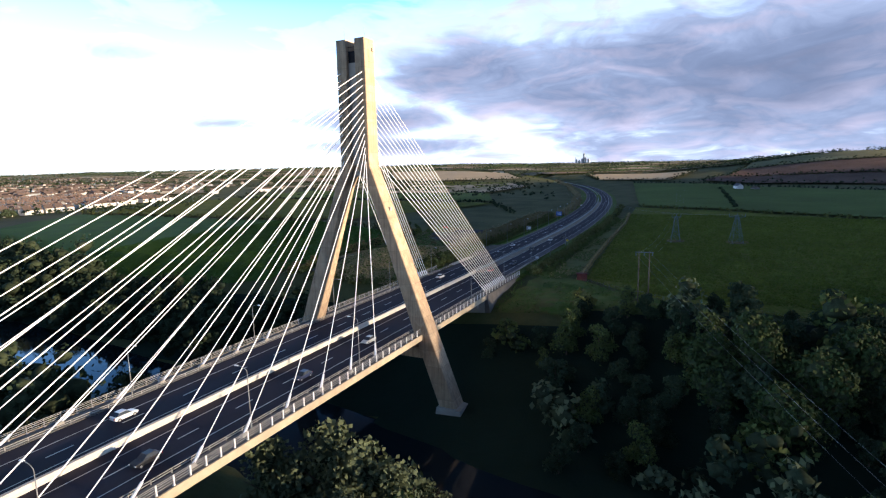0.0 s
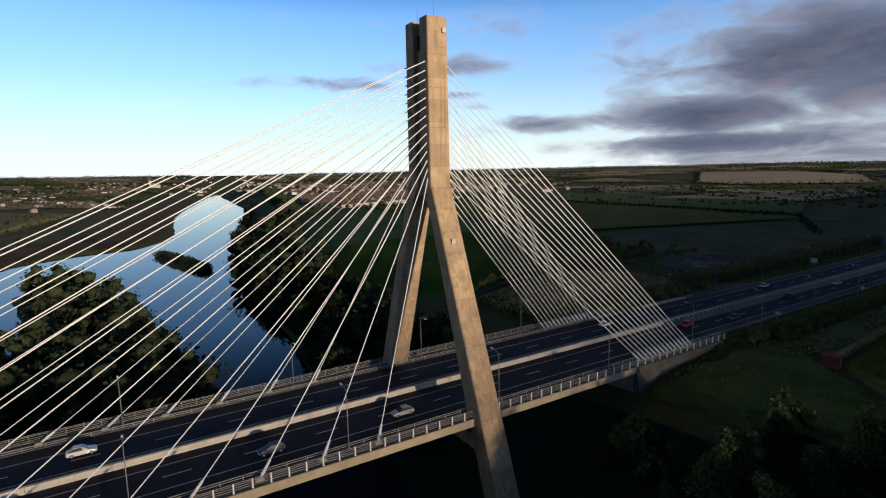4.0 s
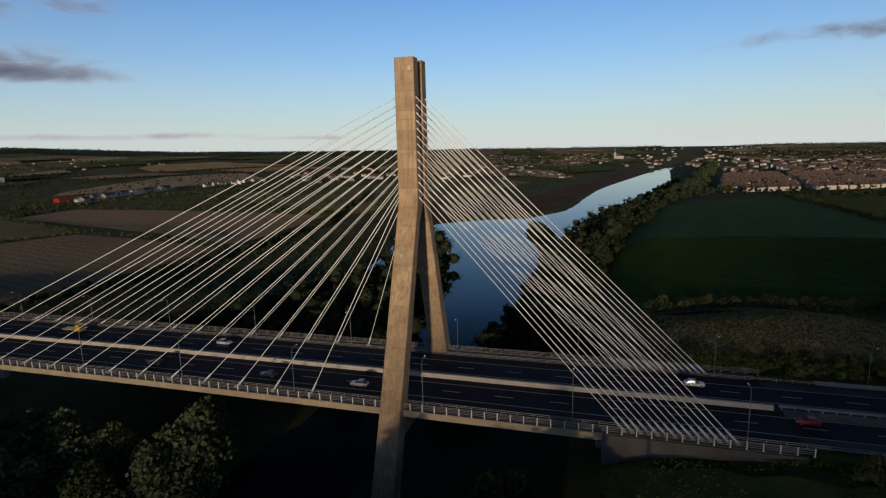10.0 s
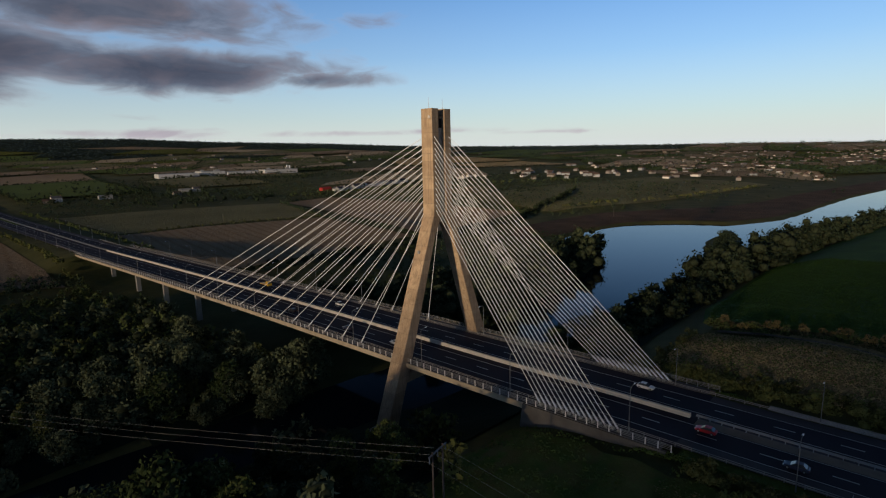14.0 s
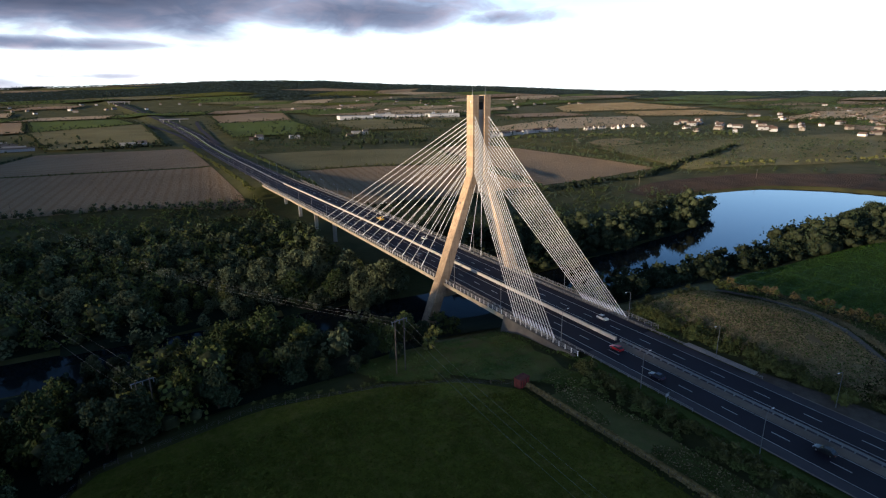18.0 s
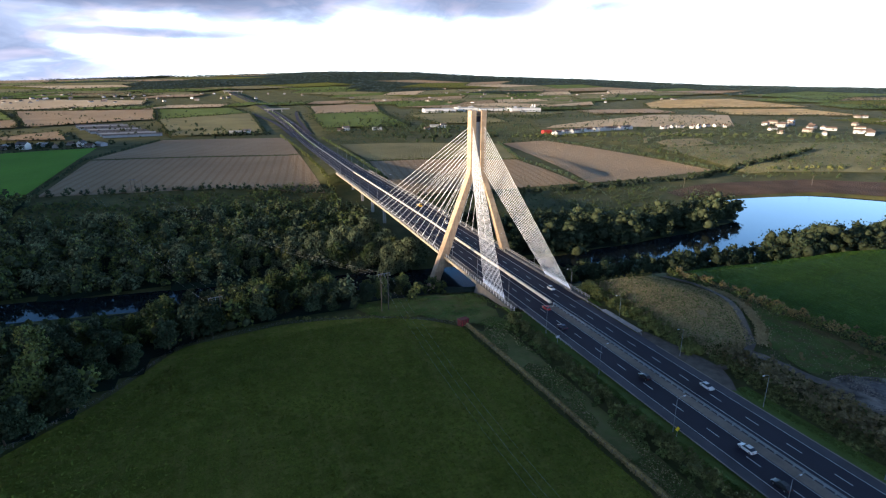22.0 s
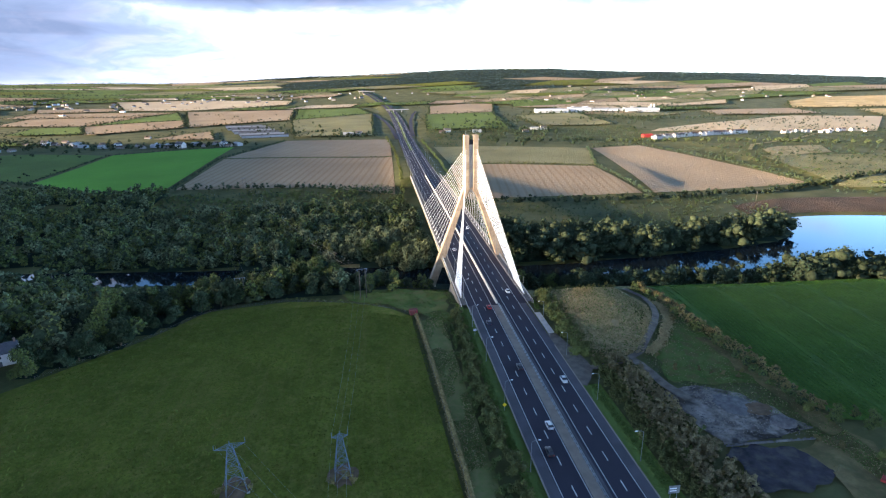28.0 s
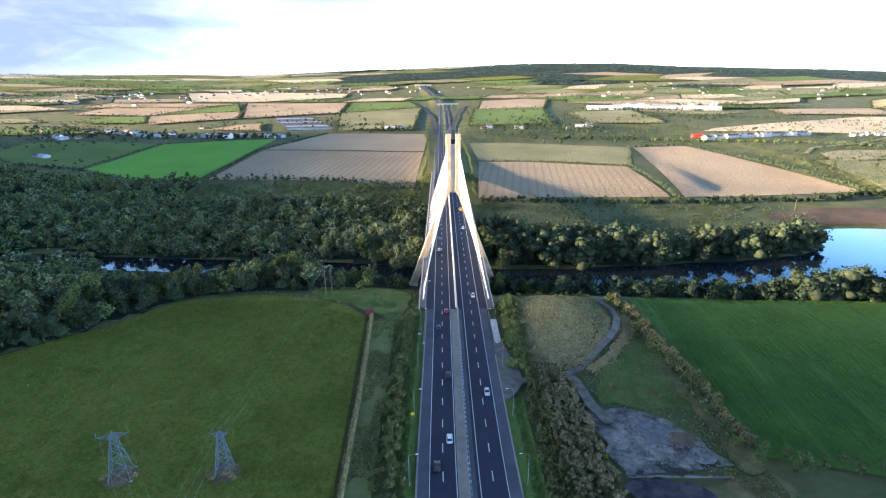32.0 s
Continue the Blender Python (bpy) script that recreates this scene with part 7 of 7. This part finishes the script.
def sign(name, label, x, y, z, w, h, mat, posts, rz=0, turn=0):
    e = thing(name, label, "road sign", at=(x, y, z))
    e.rotation_euler = (0, 0, radians(rz))
    if turn:
        s = w / 2
        Geo().add([(0, -0.04, 2.6 - s), (s, -0.04, 2.6), (0, -0.04, 2.6 + s), (-s, -0.04, 2.6), (0, 0.04, 2.6 - s), (s, 0.04, 2.6), (0, 0.04, 2.6 + s), (-s, 0.04, 2.6)],
                  [(0, 1, 2, 3), (7, 6, 5, 4), (0, 4, 5, 1), (1, 5, 6, 2), (2, 6, 7, 3), (3, 7, 4, 0)]).ob("plate", mat, e)
    else:
        p = Geo().box((0, 0, 2.0 + h / 2), (w, 0.08, h)).ob("plate", mat, e)
        for k in range(2):
            Geo().box((-w * 0.1, -0.06, 2.0 + h * (0.35 + 0.3 * k)), (w * 0.6, 0.03, h * 0.12)).ob("bar", M_STAY, p)
            Geo().box((-w * 0.1, 0.06, 2.0 + h * (0.35 + 0.3 * k)), (w * 0.6, 0.03, h * 0.12)).ob("bar", M_STAY, p)
    for k in range(posts):
        Geo().tube(((k - (posts - 1) / 2) * w * 0.6, 0.08, -0.4), ((k - (posts - 1) / 2) * w * 0.6, 0.08, 2.0 + h * 0.9), 0.06, n=6).ob("post", M_STEEL, e)


sign("warning_sign", "yellow diamond-shaped warning sign on a post", -16.4, -161.5, 21.6, 1.5, 0.6, M_YELLOW, 1, turn=1)
sign("direction_sign", "large direction sign seen from its grey back", 17.6, -205, 21.6, 3.0, 2.4, M_LAMP, 2)
sign("direction_sign", "blue motorway direction sign on two posts", 22.0, -300, 21.6, 4.4, 3.2, M_BLUE, 2)
sign("information_sign", "small grey roadside sign on a post", -16.2, -106, 21.7, 1.4, 1.0, M_STEEL, 1)

# ---- traffic ----
M_TYRE = material("tyre_rubber", (0.02, 0.02, 0.02), 0.9, var=0.2)


def paint(name, col):
    return material(name, col, 0.3, 0.2, var=0.04, scale=0.5, spec=0.6)


PAINTS = {"white": paint("white_car_paint", (0.75, 0.75, 0.74)), "silver": paint("silver_car_paint", (0.48, 0.50, 0.52)), "black": paint("black_car_paint", (0.02, 0.02, 0.024)), "navy": paint("dark_blue_car_paint", (0.03, 0.04, 0.09)), "red": paint("red_car_paint", (0.5, 0.02, 0.03)), "yellow": paint("yellow_truck_paint", (0.75, 0.45, 0.02))}
M_HEAD = material("headlight_glass", (0.7, 0.7, 0.68), 0.2, var=0.05, spec=0.7)
M_TAIL = material("tail_light", (0.35, 0.01, 0.01), 0.3, var=0.05)


def car(colour, label, x, y, heading):
    """A saloon: its nose points along +y before turning."""
    e = thing("car", label, "car", "cars on the motorway", at=(x, y, road_z(y)))
    e.rotation_euler = (0, 0, radians(heading))
    rows = []
    for yy, w, z0, z1 in ((-2.15, 0.72, 0.45, 0.78), (-1.95, 0.86, 0.32, 0.92), (-0.9, 0.9, 0.28, 0.96), (0.7, 0.9, 0.28, 0.93), (1.75, 0.86, 0.3, 0.78), (2.12, 0.7, 0.4, 0.66)):
        rows.append([(-w, yy, z0), (w, yy, z0), (w * 1.0, yy, z0 + 0.25), (w * 0.95, yy, z1), (-w * 0.95, yy, z1), (-w, yy, z0 + 0.25)])
    Geo().sweep(rows).ob("body", PAINTS[colour], e, smooth=False, fix=True)
    rows = []
    for yy, w, z1 in ((-1.75, 0.74, 0.97), (-1.15, 0.66, 1.42), (0.1, 0.66, 1.46), (0.95, 0.74, 0.95)):
        rows.append([(-0.8, yy, 0.9), (0.8, yy, 0.9), (w, yy, z1), (-w, yy, z1)])
    cab = Geo().sweep(rows).ob("cabin", M_GLASS, e, "dark glazed cabin", fix=True)
    Geo().box((0, -0.5, 1.46), (1.26, 1.35, 0.06)).ob("roof", PAINTS[colour], cab)
    for a in (-1, 1):
        for b in (-1.35, 1.35):
            wv = Geo().tube((a * 0.72, b, 0.32), (a * 0.92, b, 0.32), 0.32, n=12).ob("wheel", M_TYRE, e)
            Geo().tube((a * 0.9, b, 0.32), (a * 0.935, b, 0.32), 0.19, n=8).ob("rim", M_STEEL, wv)
        Geo().box((a * 0.6, 2.06, 0.62), (0.34, 0.14, 0.14)).ob("headlight", M_HEAD, e)
        Geo().box((a * 0.62, -2.1, 0.72), (0.3, 0.12, 0.16)).ob("tail_light", M_TAIL, e)


for colour, label, x, y, head in (("white", "white hatchback driving on the motorway", 8.6, -147, 180), ("white", "white estate car in the inner lane", -4.7, -172, 0), ("black", "black saloon car in the outer lane", -8.4, -184, 0), ("navy", "dark blue saloon car on the carriageway", -8.4, -97, 0), ("red", "small red car leaving the bridge", -4.8, -80, 0),
                                  ("black", "dark car passing on the inner lane", -4.6, -136, 0), ("white", "white hatchback on the bridge deck", 8.5, -62, 180), ("silver", "silver saloon car on the bridge deck", -8.5, 12, 0), ("white", "white car crossing below the stays", 8.4, 62, 180), ("navy", "dark blue car on the bridge deck", -8.6, 36, 0), ("black", "black car among the stays", -8.5, 70, 0), ("white", "white car on the curving motorway", 30, -420, 160)):
    car(colour, label, x, y, head)


e = thing("truck", "yellow flat-bed recovery truck on the bridge", "truck", "vehicles on the motorway", at=(8.6, 118, road_z(118)))
e.rotation_euler = (0, 0, radians(180))
Geo().box((0, 2.4, 1.5), (2.2, 1.8, 2.1), top=(0.92, 0.8)).ob("cab", PAINTS["yellow"], e)
Geo().box((0, 3.28, 1.9), (1.9, 0.1, 0.8)).ob("windscreen", M_GLASS, e)
Geo().box((0, -1.2, 0.95), (2.3, 5.2, 0.3)).ob("flat_bed", PAINTS["yellow"], e)
Geo().box((0, 1.3, 1.7), (2.2, 0.15, 1.3)).ob("bulkhead", PAINTS["yellow"], e)
for a in (-1, 1):
    for b in (-2.8, -1.7, 2.4):
        Geo().tube((a * 0.8, b, 0.45), (a * 1.1, b, 0.45), 0.45, n=12).ob("wheel", M_TYRE, e)


# ---- farm implement on the waste ground ----
IMPL = (75.7, -207.2)
e = thing("farm_trailer", "small rusty red farm trailer parked on waste ground", "trailer", at=(IMPL[0], IMPL[1], land(*IMPL) + 0.3))
Geo().box((0, 0, 0.95), (3.4, 1.7, 0.16)).ob("bed", M_RED, e)
for s in (-1, 1):
    Geo().box((0, s * 0.82, 1.3), (3.4, 0.07, 0.6)).ob("side_board", M_RED, e)
    Geo().tube((0.2, s * 0.75, 0.42), (0.2, s * 0.98, 0.42), 0.42, n=12).ob("wheel", M_TYRE, e)
Geo().box((-1.68, 0, 1.3), (0.07, 1.6, 0.6)).ob("tail_board", M_RED, e)
Geo().tube((1.7, 0, 0.85), (3.0, 0, 0.5), 0.06, n=6).ob("drawbar", M_STEEL, e)
e.rotation_euler = (0, 0, radians(35))
